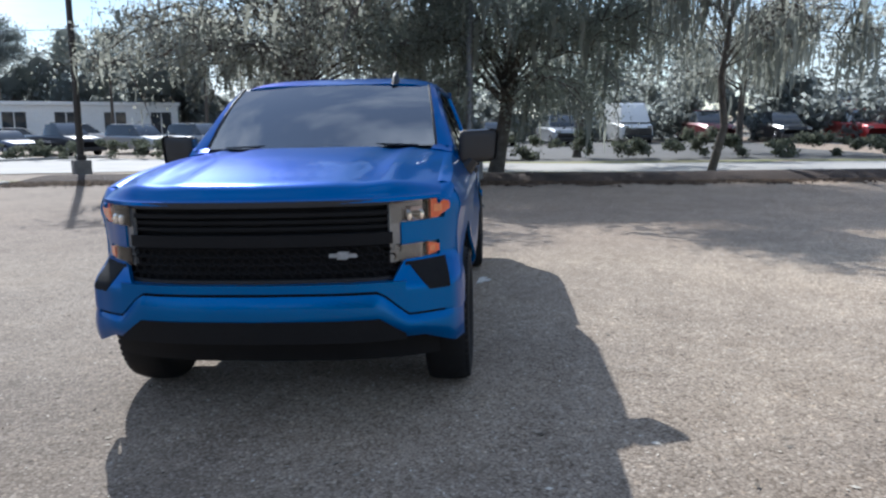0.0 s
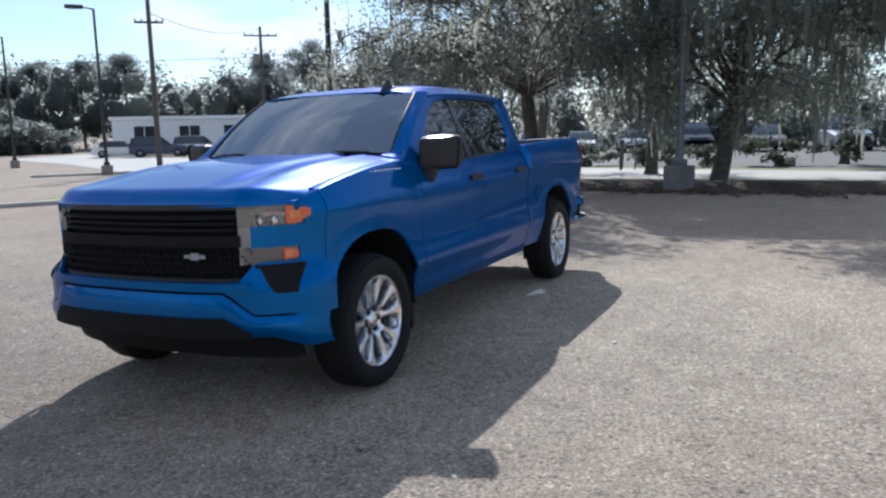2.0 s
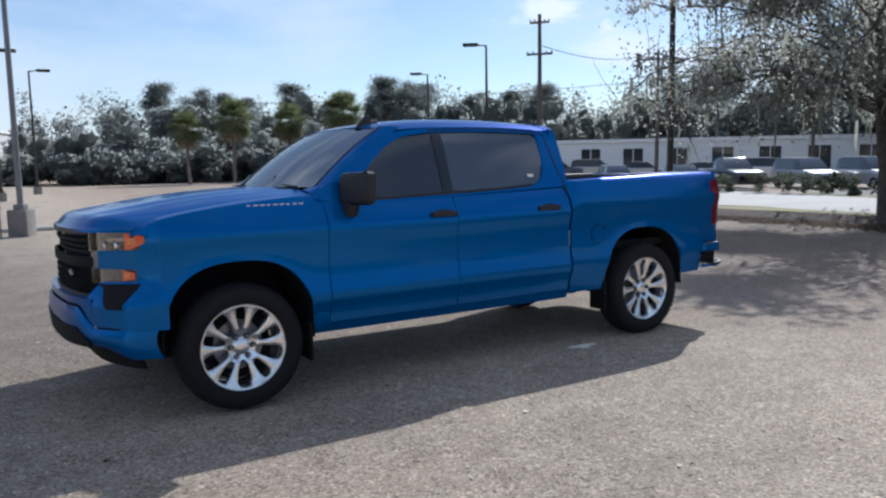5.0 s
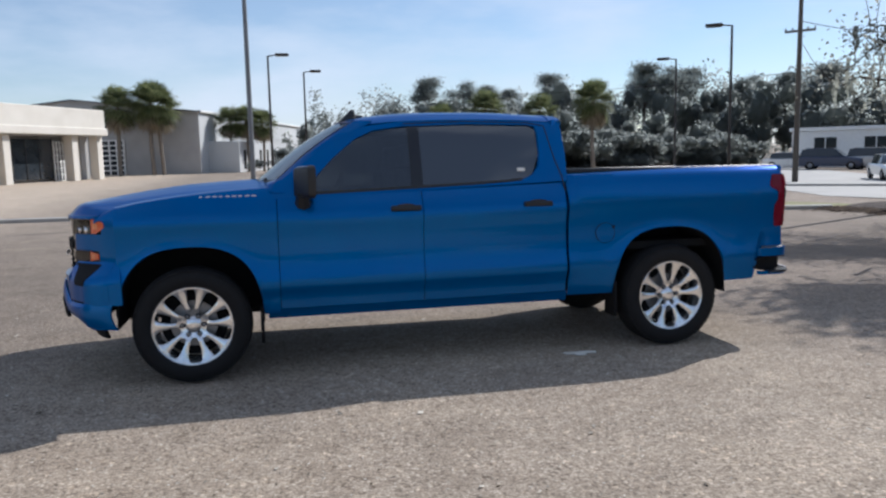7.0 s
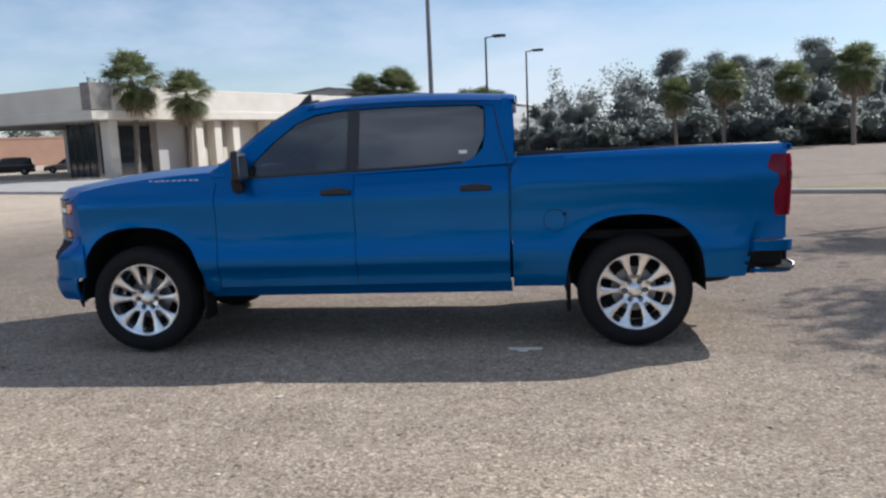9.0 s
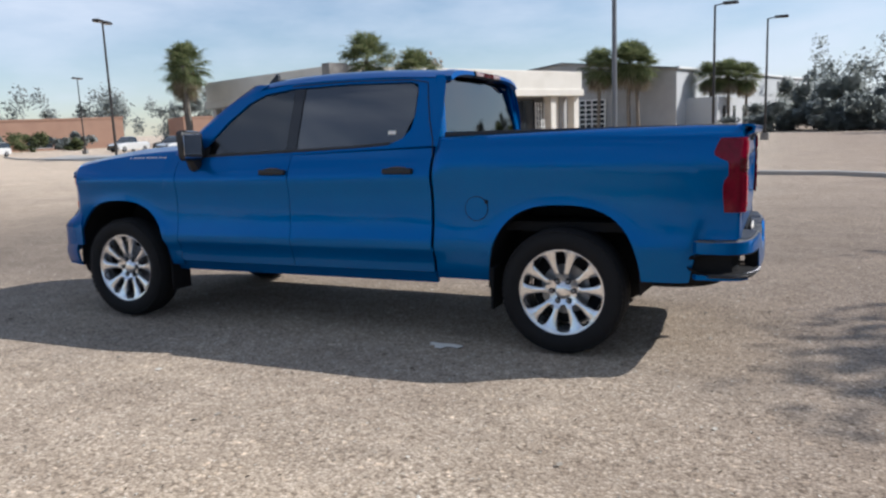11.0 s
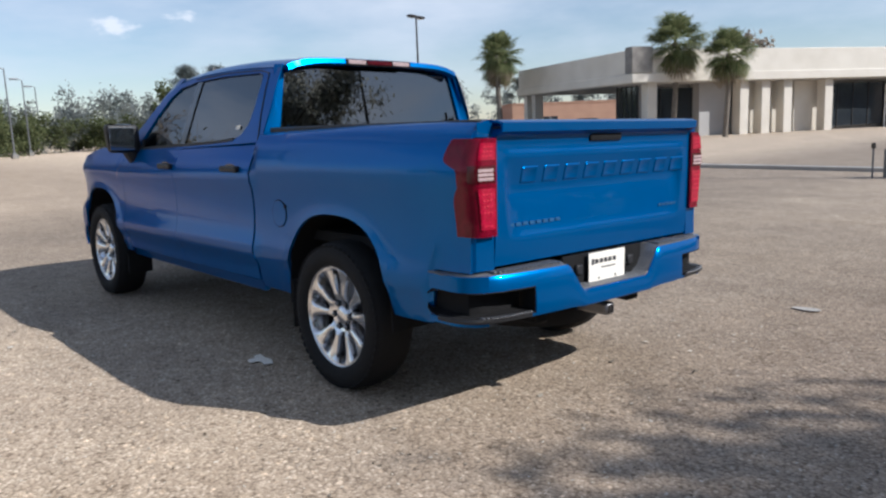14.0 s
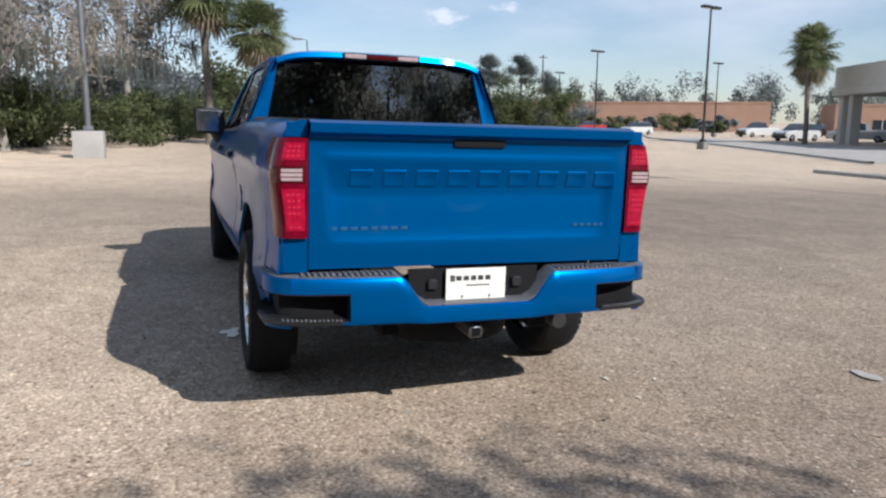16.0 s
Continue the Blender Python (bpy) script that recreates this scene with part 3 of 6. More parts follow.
PILLAR = [(1.30, 0.60), (1.40, 0.60), (1.492, 0.74), (1.632, 0.93), (1.758, 1.13), (1.828, 1.30), (1.90, 1.42)]
for s in (1, -1):
    rows = []
    for k in range(13):
        a = screen_pt(s * 0.955, k / 12)
        b = (s * (soft(a[2], [(1.28, 0.944), (1.34, 0.918), (1.45, 0.878), (1.65, 0.806), (1.80, 0.748), (1.87, 0.715)]) - 0.002), lerp(a[2], PILLAR), a[2])
        mid = tuple(0.5 * (u + v) for u, v in zip(a, b))
        rows.append([(a[0], a[1] - 0.004, a[2] + 0.004), (mid[0] + s * 0.014, mid[1] - 0.016, mid[2] + 0.006), b])
    part("windscreen_pillar", sheet(rows, 0.012), PAINT, truck)
    part("pillar_seal", tubed([(q[0] - s * 0.004, q[1] - 0.006, q[2]) for q in (screen_pt(s * 0.955, k / 12) for k in range(13))], [0.009] * 13, 6), BLACK_PLASTIC, truck)


def roof_z(x, y):
    return soft(y, [(1.10, 1.876), (1.22, 1.906), (1.38, 1.930), (1.6, 1.948), (1.95, 1.956), (2.4, 1.948), (2.86, 1.920)]) - 0.070 * (abs(x) / 0.72) ** 7.0 - 0.012 * (x / 0.7) ** 2


rows = []
for i in range(33):
    u = -1 + 2 * i / 32
    row = []
    for k in range(21):
        y = 1.125 + 0.085 * u * u + (2.865 - 1.125 - 0.085 * u * u) * k / 20
        x = u * lerp(y, [(1.1, 0.705), (1.25, 0.715), (1.8, 0.725), (2.86, 0.705)])
        row.append((x, y, roof_z(x, y)))
    row.append((row[-1][0], 2.885, row[-1][2] - 0.02))
    rows.append(row)
part("roof", sheet(rows, 0.02), PAINT, truck)


def cab_x(z):
    return soft(z, [(1.28, 0.944), (1.34, 0.918), (1.45, 0.878), (1.65, 0.806), (1.80, 0.748), (1.87, 0.715)])


WIN = [(0.845, 1.332), (1.50, 1.352), (2.10, 1.372), (2.49, 1.392), (2.585, 1.43), (2.645, 1.50), (2.665, 1.60), (2.668, 1.75), (2.655, 1.808), (2.60, 1.824), (2.10, 1.836), (1.60, 1.824), (1.36, 1.792), (1.22, 1.728), (1.05, 1.592), (0.93, 1.468), (0.865, 1.39)]
OUT = [(0.60, 1.298), (1.45, 1.325), (2.10, 1.350), (2.55, 1.366), (2.70, 1.372), (2.875, 1.378), (2.885, 1.60), (2.880, 1.76), (2.875, 1.840), (2.60, 1.853), (2.10, 1.872), (1.60, 1.862), (1.30, 1.828), (1.13, 1.758), (0.93, 1.632), (0.74, 1.492), (0.60, 1.40)]


def between(a, b, t):
    return (a[0] + (b[0] - a[0]) * t, a[1] + (b[1] - a[1]) * t)


def loop_fine(loop, n=4):
    return [between(loop[i], loop[(i + 1) % len(loop)], k / n) for i in range(len(loop)) for k in range(n)]


def win_low(y):
    return lerp(y, [(0.845, 1.332), (1.50, 1.352), (2.10, 1.372), (2.49, 1.392), (2.585, 1.43), (2.645, 1.50), (2.668, 1.62)])


def win_high(y):
    return lerp(y, [(0.845, 1.345), (0.865, 1.39), (0.93, 1.468), (1.05, 1.592), (1.22, 1.728), (1.36, 1.792), (1.60, 1.824), (2.10, 1.836), (2.60, 1.824), (2.655, 1.808), (2.668, 1.75)])


for s in (1, -1):
    outer, inner = loop_fine(OUT), loop_fine(WIN)
    bm = bmesh.new()
    loops = []
    for t, sink in ((0, 0), (0.5, 0), (0.96, 0), (1.0, 0.016)):
        loops.append([bm.verts.new((s * (cab_x(p[1]) - sink), *p)) for p in (between(a, b, t) for a, b in zip(outer, inner))])
    for a, b in zip(loops, loops[1:]):
        for k in range(len(a)):
            bm.faces.new((a[k], a[(k + 1) % len(a)], b[(k + 1) % len(a)], b[k]))
    part("cab_frame", bm, PAINT, truck)
    for y0, y1, m, nm in ((0.85, 1.645, TINT_LIGHT, "front_window"), (1.695, 2.662, TINT, "rear_window")):
        cols = []
        for k in range(15):
            y = y0 + (y1 - y0) * k / 14
            lo, hi = win_low(y) - 0.004, win_high(y) + 0.004
            cols.append([(s * (cab_x(lo + (hi - lo) * j / 8) - 0.014), y, lo + (hi - lo) * j / 8) for j in range(9)])
        part(nm, sheet(cols, 0.004), m, truck, "dark tinted side window" if m is TINT else "lightly tinted side window")
    part("window_pillar", sheet([[(s * (cab_x(win_low(y) + (win_high(y) - win_low(y)) * j / 8) - 0.006), y, win_low(y) + (win_high(y) - win_low(y)) * j / 8) for j in range(9)] for y in (1.625, 1.715)], 0.012), GLOSS_BLACK, truck)
    trim = [[(s * (cab_x(win_low(y)) + d), y, win_low(y) + e) for d, e in ((-0.004, -0.014), (0.006, -0.006), (0.004, 0.012), (-0.012, 0.012))] for y in stations(0.80, 2.50, 14)]
    part("belt_trim", sheet(trim, 0.004), BLACK_PLASTIC, truck, "black window belt trim")
    part("window_sticker", sheet([[(s * (cab_x(z) - 0.006), y, z) for z in (1.462, 1.487)] for y in (2.475, 2.535)], 0.002), PAPER, truck, "small white window sticker")
    # drip line of the rear door, and the door gap on the cab corner
    gap = [(2.845, 1.30), (2.83, 1.42), (2.79, 1.55), (2.76, 1.70), (2.74, 1.815), (2.60, 1.842), (2.10, 1.857), (1.60, 1.845)]
    part("door_seal", tubed([(s * (cab_x(z) + 0.001), y, z) for y, z in gap], [0.005] * len(gap), 5), BLACK_PLASTIC, truck)
    # mirror
    shell = bmesh.new()
    box(shell, s * 0.915, s * 1.185, 0.745, 0.875, 1.300, 1.530, 0.045, 4)
    for vert in shell.verts:
        out = abs(vert.co.x) - 0.94
        vert.co.x -= s * max(0, (1.42 - vert.co.z)) * 0.16
        vert.co.y += 0.42 * out * (1 if vert.co.y < 0.81 else 0.12)
        vert.co.z += 0.03 * out
    mirror = part("mirror", shell, BLACK_PLASTIC, truck, "black door mirror")
    part("mirror_cap", sheet([[(s * x, y + 0.42 * (x - 0.94) * (1 if y < 0.8 else 0.12), 1.5325 + 0.03 * (x - 0.94) - 0.010 * e) for y, e in ((0.752, 1.0), (0.775, 0.0), (0.845, 0.0), (0.868, 1.0))] for x in (0.975, 1.03, 1.09, 1.145)], 0.004), GLOSS_BLACK, mirror)
    part("mirror_arm", tubed([(s * 0.90, 0.80, 1.26), (s * 0.96, 0.81, 1.27), (s * 1.0, 0.81, 1.33)], [0.065, 0.06, 0.05], 8), BLACK_PLASTIC, mirror)
    part("mirror_glass", boxed(s * 0.965, s * 1.16, 0.884, 0.890, 1.325, 1.505, 0.002), CHROME, mirror)
    part("mirror_sail", sheet([[(s * 0.915, 0.74, 1.30), (s * 0.90, 0.76, 1.38)], [(s * 0.915, 0.90, 1.31), (s * 0.895, 0.90, 1.41)]], 0.02), BLACK_PLASTIC, mirror)
    for y in (1.56, 2.60):
        handle = part("door_handle", boxed(s * (0.966 if y > 2 else 0.978), s * (1.008 if y > 2 else 1.018), y - 0.115, y + 0.115, 1.188, 1.228, 0.014, 3), BLACK_PLASTIC, truck, "black pull handle")
        part("handle_cup", sheet([[(s * (side_x(y, 1.2) + 0.003), y + 0.10 * math.cos(a) * f, 1.205 + 0.036 * math.sin(a) * f) for f in (0.02, 1.0)] for a in [2 * math.pi * k / 20 for k in range(21)]], 0.003), GLOSS_BLACK, handle)
    # small raised lettering on the fender
    x = side_x(0.10, 1.33) + 0.002
    badge = part("fender_badge", boxed(s * (x - 0.006), s * x, 0.086, 0.106, 1.322, 1.336), BADGE_PALE, truck, "small pale lettering on the fender")
    for k in range(1, 9):
        y = 0.086 + k * 0.045
        x = side_x(y, 1.33) + 0.002
        part("badge_bar", boxed(s * (x - 0.006), s * x, y, y + (0.030 if k % 3 else 0.022), 1.322, 1.336), BADGE_PALE, badge)
FUEL = (3.17, 0.955)


def filler(r0, r1, lift, n=32):
    return sheet([[(side_x(FUEL[0] + r * math.sin(a), FUEL[1] + r * math.cos(a)) + lift, FUEL[0] + r * math.sin(a), FUEL[1] + r * math.cos(a)) for r in (r0, (r0 + r1) / 2, r1)] for a in [2 * math.pi * k / n for k in range(n + 1)]], 0.003)


fuel_door = part("fuel_door", filler(0.002, 0.078, 0.005), PAINT, truck)
part("door_gap", filler(0.078, 0.083, 0.0035), UNDER, fuel_door)
part("finger_notch", boxed(side_x(3.245, 1.0) + 0.001, side_x(3.245, 1.0) + 0.008, 3.230, 3.254, 0.988, 1.012, 0.003), UNDER, fuel_door)

# shark-fin aerial
fin = bmesh.new()
rows = []
for y, w, up in ((1.135, 0.012, 0.004), (1.155, 0.026, 0.020), (1.20, 0.032, 0.056), (1.23, 0.031, 0.078), (1.262, 0.027, 0.076), (1.268, 0.027, 0.026), (1.325, 0.022, 0.022), (1.332, 0.020, 0.0)):
    z = roof_z(0.44, y) - 0.006
    rows.append([(0.44 - w, y, z), (0.44 - w * 0.55, y, z + up * 0.8), (0.44, y, z + up), (0.44 + w * 0.55, y, z + up * 0.8), (0.44 + w, y, z)])
grid(fin, rows)
part("aerial_fin", fin, BLACK_PLASTIC, truck, "black shark-fin aerial")


# cab back, rear glass, high brake lamp
def back_pt(x, z, push=0.0):
    return (x, 2.885 - 0.022 * (x / 0.75) ** 2 - 0.058 * (z - 1.4) / 0.4 + push, z)


part("rear_glass", sheet([[back_pt((0.765 - 0.085 * v) * (-1 + 2 * i / 12), 1.425 + 0.425 * v, 0.008) for v in (0, 0.5, 1)] for i in range(13)], 0.005), TINT_REAR, truck, "dark rear window")
for s in (1, -1):
    part("cab_corner", sheet([[back_pt(s * ((0.765 - 0.085 * v) + 0.0), 1.425 + 0.425 * v, 0.012), back_pt(s * (0.81 - 0.07 * v), 1.425 + 0.44 * v, 0.002), (s * (cab_x(1.42 + 0.44 * v) - 0.012), 2.858, 1.425 + 0.44 * v)] for v in [k / 6 for k in range(7)]], 0.012), PAINT, truck)
part("cab_back", sheet([[(x, 2.86, z) for z in (0.80, 1.10, 1.43)] for x in (-0.89, -0.4, 0, 0.4, 0.89)], 0.02), PAINT, truck)
part("roof_lip", sheet([[(0.705 * u, 2.80, roof_z(0.705 * u, 2.80) + 0.006), (0.70 * u, 2.895, roof_z(0.68 * u, 2.86) - 0.004), (0.695 * u, 2.905, roof_z(0.68 * u, 2.86) - 0.035), (0.69 * u, 2.87, roof_z(0.68 * u, 2.86) - 0.05)] for u in [k / 12 - 1 for k in range(25)]], 0.01), PAINT, truck)
lamp = part("high_brake_lamp", boxed(-0.27, 0.27, 2.868, 2.910, 1.872, 1.915, 0.008, 2), UNDER, truck, "dark and clear high brake lamp")
for x0, x1, m, nm in ((-0.255, -0.11, PEARL, "clear_lens"), (0.11, 0.255, PEARL, "clear_lens"), (-0.105, 0.105, RED_DEEP, "red_lens")):
    part(nm, boxed(x0, x1, 2.895, 2.9145, 1.878, 1.909, 0.005), m, lamp)

# interior
part("dashboard", boxed(-0.78, 0.78, 0.62, 0.98, 1.0, 1.36, 0.06, 3), UNDER, truck, "dark dashboard")
for x in (0.40, -0.40):
    for y, nm in ((1.62, "front_seat"), (2.52, "rear_seat")):
        seat = part(nm, boxed(x - 0.26, x + 0.26, y - 0.08, y + 0.12, 0.95, 1.50, 0.05, 3), SEAT, truck, "dark grey cloth seat")
        part("headrest", boxed(x - 0.13, x + 0.13, y, y + 0.10, 1.52, 1.70, 0.035, 3), SEAT, seat)
ring = [(0.40 + 0.19 * math.cos(2 * math.pi * k / 24), 1.09 + 0.07 * math.sin(2 * math.pi * k / 24), 1.30 + 0.17 * math.sin(2 * math.pi * k / 24)) for k in range(25)]
wheel = part("steering_wheel", tubed(ring, [0.016] * 25, 8), BLACK_PLASTIC, truck)
part("wheel_hub", boxed(0.34, 0.46, 1.05, 1.10, 1.24, 1.36, 0.02, 2), BLACK_PLASTIC, wheel)
part("inside_mirror", boxed(-0.12, 0.12, 1.06, 1.085, 1.70, 1.76, 0.015, 2), GLOSS_BLACK, truck)
part("cab_floor", boxed(-0.86, 0.86, 0.60, 2.84, 0.50, 0.97), UNDER, truck)
part("headlining", boxed(-0.64, 0.64, 1.30, 2.82, 1.815, 1.83), SEAT, truck, "grey headlining")

# chassis
part("engine_bay", boxed(-0.48, 0.48, -0.60, 0.60, 0.42, 1.17), UNDER, truck)
part("bed_floor", boxed(-0.83, 0.83, 2.90, 4.78, 0.80, 0.86), UNDER, truck)
part("bed_front", boxed(-0.83, 0.83, 2.89, 2.925, 0.80, 1.40), PAINT, truck)
for s in (1, -1):
    part("frame_rail", boxed(s * 0.34, s * 0.44, -0.5, 4.75, 0.45, 0.62, 0.01), UNDER, truck)
part("rear_axle", tubed([(-0.80, AXLE_R, 0.40), (-0.18, AXLE_R, 0.40), (0.0, AXLE_R, 0.40), (0.18, AXLE_R, 0.40), (0.80, AXLE_R, 0.40)], [0.05, 0.06, 0.15, 0.06, 0.05], 12), UNDER, truck)
part("front_axle", tubed([(-0.80, AXLE_F, 0.38), (0.80, AXLE_F, 0.38)], [0.05, 0.05], 10), UNDER, truck)
part("exhaust", tubed([(-0.55, 3.0, 0.40), (-0.60, 4.2, 0.42), (-0.62, 4.55, 0.42)], [0.04, 0.04, 0.045], 12), STEEL, truck)
part("spare_tyre", lathe(bmesh.new(), [(-0.09, 0.20), (-0.10, 0.36), (0, 0.39), (0.10, 0.36), (0.09, 0.20), (-0.09, 0.20)], seg=36), RUBBER, truck).matrix_basis = pose(0, 4.30, 0.47, 0, 90, 0)
hitch = part("hitch_receiver", boxed(-0.034, 0.034, 4.55, 4.88, 0.45, 0.515, 0.010), STEEL, truck, "dull steel hitch receiver")
part("receiver_mouth", boxed(-0.022, 0.022, 4.874, 4.884, 0.461, 0.504), GLOSS_BLACK, hitch)

# ---- nose ----
def front(name, x0, x1, z0, z1, out, material, parent, label="", n=20, m=3, thick=0.02, tilt=0.0, low=False, bulge=0.0, swell=False):
    """A piece that follows the nose's plan, set out from it by out (at the foot) with a lean. swell: it runs down into the squarer bumper."""
    rows = []
    for i in range(n + 1):
        x = x0 + (x1 - x0) * i / n
        a = z0(x) if callable(z0) else z0
        b = z1(x) if callable(z1) else z1
        row = []
        for k in range(m + 1):
            z = a + (b - a) * k / m
            grow = 0 if low else (side_x(-0.486, z) - 0.938) * max(0, (abs(x) - 0.84) / 0.098)
            px, py = x + math.copysign(grow, x), nose_y(x, low)
            if swell:
                w = min(1, max(0, (0.905 - z) / 0.16))
                w = w * w * (3 - 2 * w)
                wide = x * (1 + 0.0576 * max(0, (abs(x) - 0.66) / 0.278))
                px, py = px + (wide - px) * w, py + (nose_y(wide, True) - py) * w
            row.append((px, py - out + tilt * (z - 0.9) - bulge * (1 - (2 * k / m - 1) ** 2), z))
        rows.append(row)
    return part(name, sheet(rows, thick), material, parent, label)


grille = front("grille", -0.70, 0.70, 0.79, 1.20, -0.075, UNDER, truck, "black slatted front grille", 28)
front("grille_rim", -0.72, 0.72, 1.185, 1.215, -0.005, BLACK_PLASTIC, grille, n=28)
front("grille_bar", -0.66, 0.66, 0.985, 1.045, 0.0, UNDER, grille, n=28)
front("grille_bar", -0.66, 0.66, 1.135, 1.155, -0.02, UNDER, grille, n=28)
front("grille_rim", -0.70, 0.70, 0.785, 0.815, -0.005, BLACK_PLASTIC, grille, n=28)
for k in range(2):
    front("grille_slat", -0.66, 0.66, 1.065 + 0.035 * k, 1.083 + 0.035 * k, -0.035, UNDER, grille, n=24, m=1)
mesh_bm = bmesh.new()
for row in range(4):
    for col in range(27):
        x = -0.65 + col * 0.05 + (0.025 if row % 2 else 0)
        z = 0.83 + row * 0.042
        y = nose_y(x) + 0.025
        tube(mesh_bm, [(x - 0.022, y, z), (x - 0.012, y - 0.012, z + 0.018), (x + 0.012, y - 0.012, z + 0.018), (x + 0.022, y, z), (x + 0.012, y, z - 0.018), (x - 0.012, y, z - 0.018), (x - 0.022, y, z)], [0.0055] * 7, 4)
part("grille_mesh", mesh_bm, UNDER, grille)
em = bmesh.new()
x, z = 0.425, 0.938
pts = [(0.8 * a, 0.8 * b) for a, b in [(-0.085, -0.012), (-0.03, -0.012), (-0.036, -0.024), (0.028, -0.024), (0.034, -0.012), (0.09, -0.012), (0.085, 0.014), (0.036, 0.014), (0.042, 0.026), (-0.026, 0.026), (-0.032, 0.014), (-0.078, 0.014)]]
f = em.faces.new([em.verts.new((x + a, nose_y(x) - 0.012 + 0.05 * a, z + b)) for a, b in pts])
bmesh.ops.solidify(em, geom=[f], thickness=0.012)
part("emblem", em, BADGE_PALE, grille, "small bright emblem")

for s in (1, -1):
    def sx(a, b):
        return (a, b) if s > 0 else (-b, -a)

    # bridge of body colour between the lamps, and the cheek beside the bumper
    front("cheek", *sx(0.70, 0.938), 0.972, 1.090, 0.002, PAINT, truck, n=14, m=5)
    front("cheek", *sx(0.866, 0.938), 0.60, 1.0, -0.004, PAINT, truck, n=8, m=14, swell=True)
    front("cheek", *sx(0.66, 0.930), 0.70, lambda x: 0.80 + 0.095 * min(1, max(0, (abs(x) - 0.66) / 0.05)), 0.004, PAINT, truck, n=18, m=10, swell=True)
    front("cheek", *sx(0.884, 0.938), 1.08, 1.212, 0.0, PAINT, truck, n=6)
    head = front("headlamp", *sx(0.655, 0.890), 1.088, 1.198, -0.05, REFLECTOR, truck, "clear headlamp with amber marker", n=12)
    front("lamp_lens", *sx(0.655, 0.838), 1.088, 1.198, 0.006, LENS, head, n=10, thick=0.004)
    front("amber_marker", *sx(0.835, 0.900), lambda x: 1.094 + 0.042 * max(0, (abs(x) - 0.86) / 0.04), lambda x: 1.194 - 0.020 * max(0, (abs(x) - 0.86) / 0.04), 0.006, AMBER, head, "amber marker lens", n=8, thick=0.012)
    front("marker_core", *sx(0.846, 0.874), 1.125, 1.165, 0.009, AMBER_PALE, head, n=4, thick=0.012)
    front("lamp_bar", *sx(0.745, 0.828), 1.142, 1.164, -0.008, PEARL, head, "white running-light bar", n=8, thick=0.01)
    front("lamp_shade", *sx(0.70, 0.835), 1.168, 1.196, -0.012, LAMP_GREY, head, n=8, thick=0.03)
    front("lamp_stem", *sx(0.645, 0.70), 0.885, 1.195, -0.012, LAMP_GREY, head, n=4, m=6)
    for x in (0.715, 0.77):
        bm = bmesh.new()
        lathe(bm, [(0, 0.0), (0.006, 0.02), (0.0, 0.036), (-0.02, 0.038)], seg=16)
        ob = part("projector", bm, CHROME, head)
        ob.matrix_basis = Matrix.Translation((s * x, nose_y(x) + 0.018, 1.118)) @ pose(0, 0, 0, 0, 0, -90)
    low = front("lower_lamp", *sx(0.665, 0.868), 0.885, 0.978, -0.04, LAMP_GREY, truck, "clear lower lamp with amber end", n=12)
    front("lamp_lens", *sx(0.665, 0.825), 0.885, 0.978, 0.004, LENS, low, n=8, thick=0.004)
    front("amber_marker", *sx(0.820, 0.866), lambda x: 0.902 + 0.012 * max(0, (abs(x) - 0.83) / 0.035), lambda x: 0.966 - 0.014 * max(0, (abs(x) - 0.83) / 0.035), 0.006, AMBER, low, "amber lens", n=6, thick=0.012)
    front("marker_core", *sx(0.828, 0.850), 0.918, 0.950, 0.009, AMBER_PALE, low, n=3, thick=0.012)
    front("vent_panel", *sx(0.715, 0.888), lambda x: 0.868 - 0.130 * min(1, max(0, (abs(x) - 0.735) / 0.075)), 0.884, 0.010, UNDER, truck, "black corner vent panel", n=16, m=8, swell=True)


def bump_top(x):
    return 0.745 - 0.125 * min(1, max(0, (abs(x) - 0.60) / 0.13))


bumper = front("front_bumper", -0.988, 0.988, lambda x: 0.50 - 0.075 * min(1, max(0, (abs(x) - 0.80) / 0.17)), lambda x: bump_top(x) - 0.006, 0.038, PAINT, truck, "blue front bumper bar", n=54, m=8, tilt=-0.12, low=True, bulge=0.028)
front("bumper_lip", -0.72, 0.72, lambda x: bump_top(x) + 0.006, 0.795, 0.005, PAINT, bumper, n=32, m=3, low=True)
front("bumper_seam", -0.965, 0.965, lambda x: bump_top(x) - 0.02, lambda x: bump_top(x) + 0.02, -0.012, UNDER, bumper, n=36, low=True)
for s in (1, -1):
    front("bumper_corner", *((0.70, 0.986) if s > 0 else (-0.986, -0.70)), lambda x: bump_top(x) + 0.006, 0.735, 0.004, PAINT, bumper, n=16, low=True)
part("bumper_shelf", sheet([[(x, nose_y(x, True) - 0.004, 0.793), (x, nose_y(x) + 0.02, 0.799)] for x in [-0.72 + 0.06 * k for k in range(25)]], 0.006), PAINT, bumper)
front("air_intake", -0.72, 0.72, 0.495, lambda x: 0.612 - 0.09 * max(0, (abs(x) - 0.60) / 0.12), 0.075, UNDER, bumper, n=24, tilt=-0.12, low=True)
front("air_dam", -0.86, 0.86, 0.345, 0.505, 0.02, UNDER, truck, "black lower air dam", n=36, tilt=-0.35, low=True)

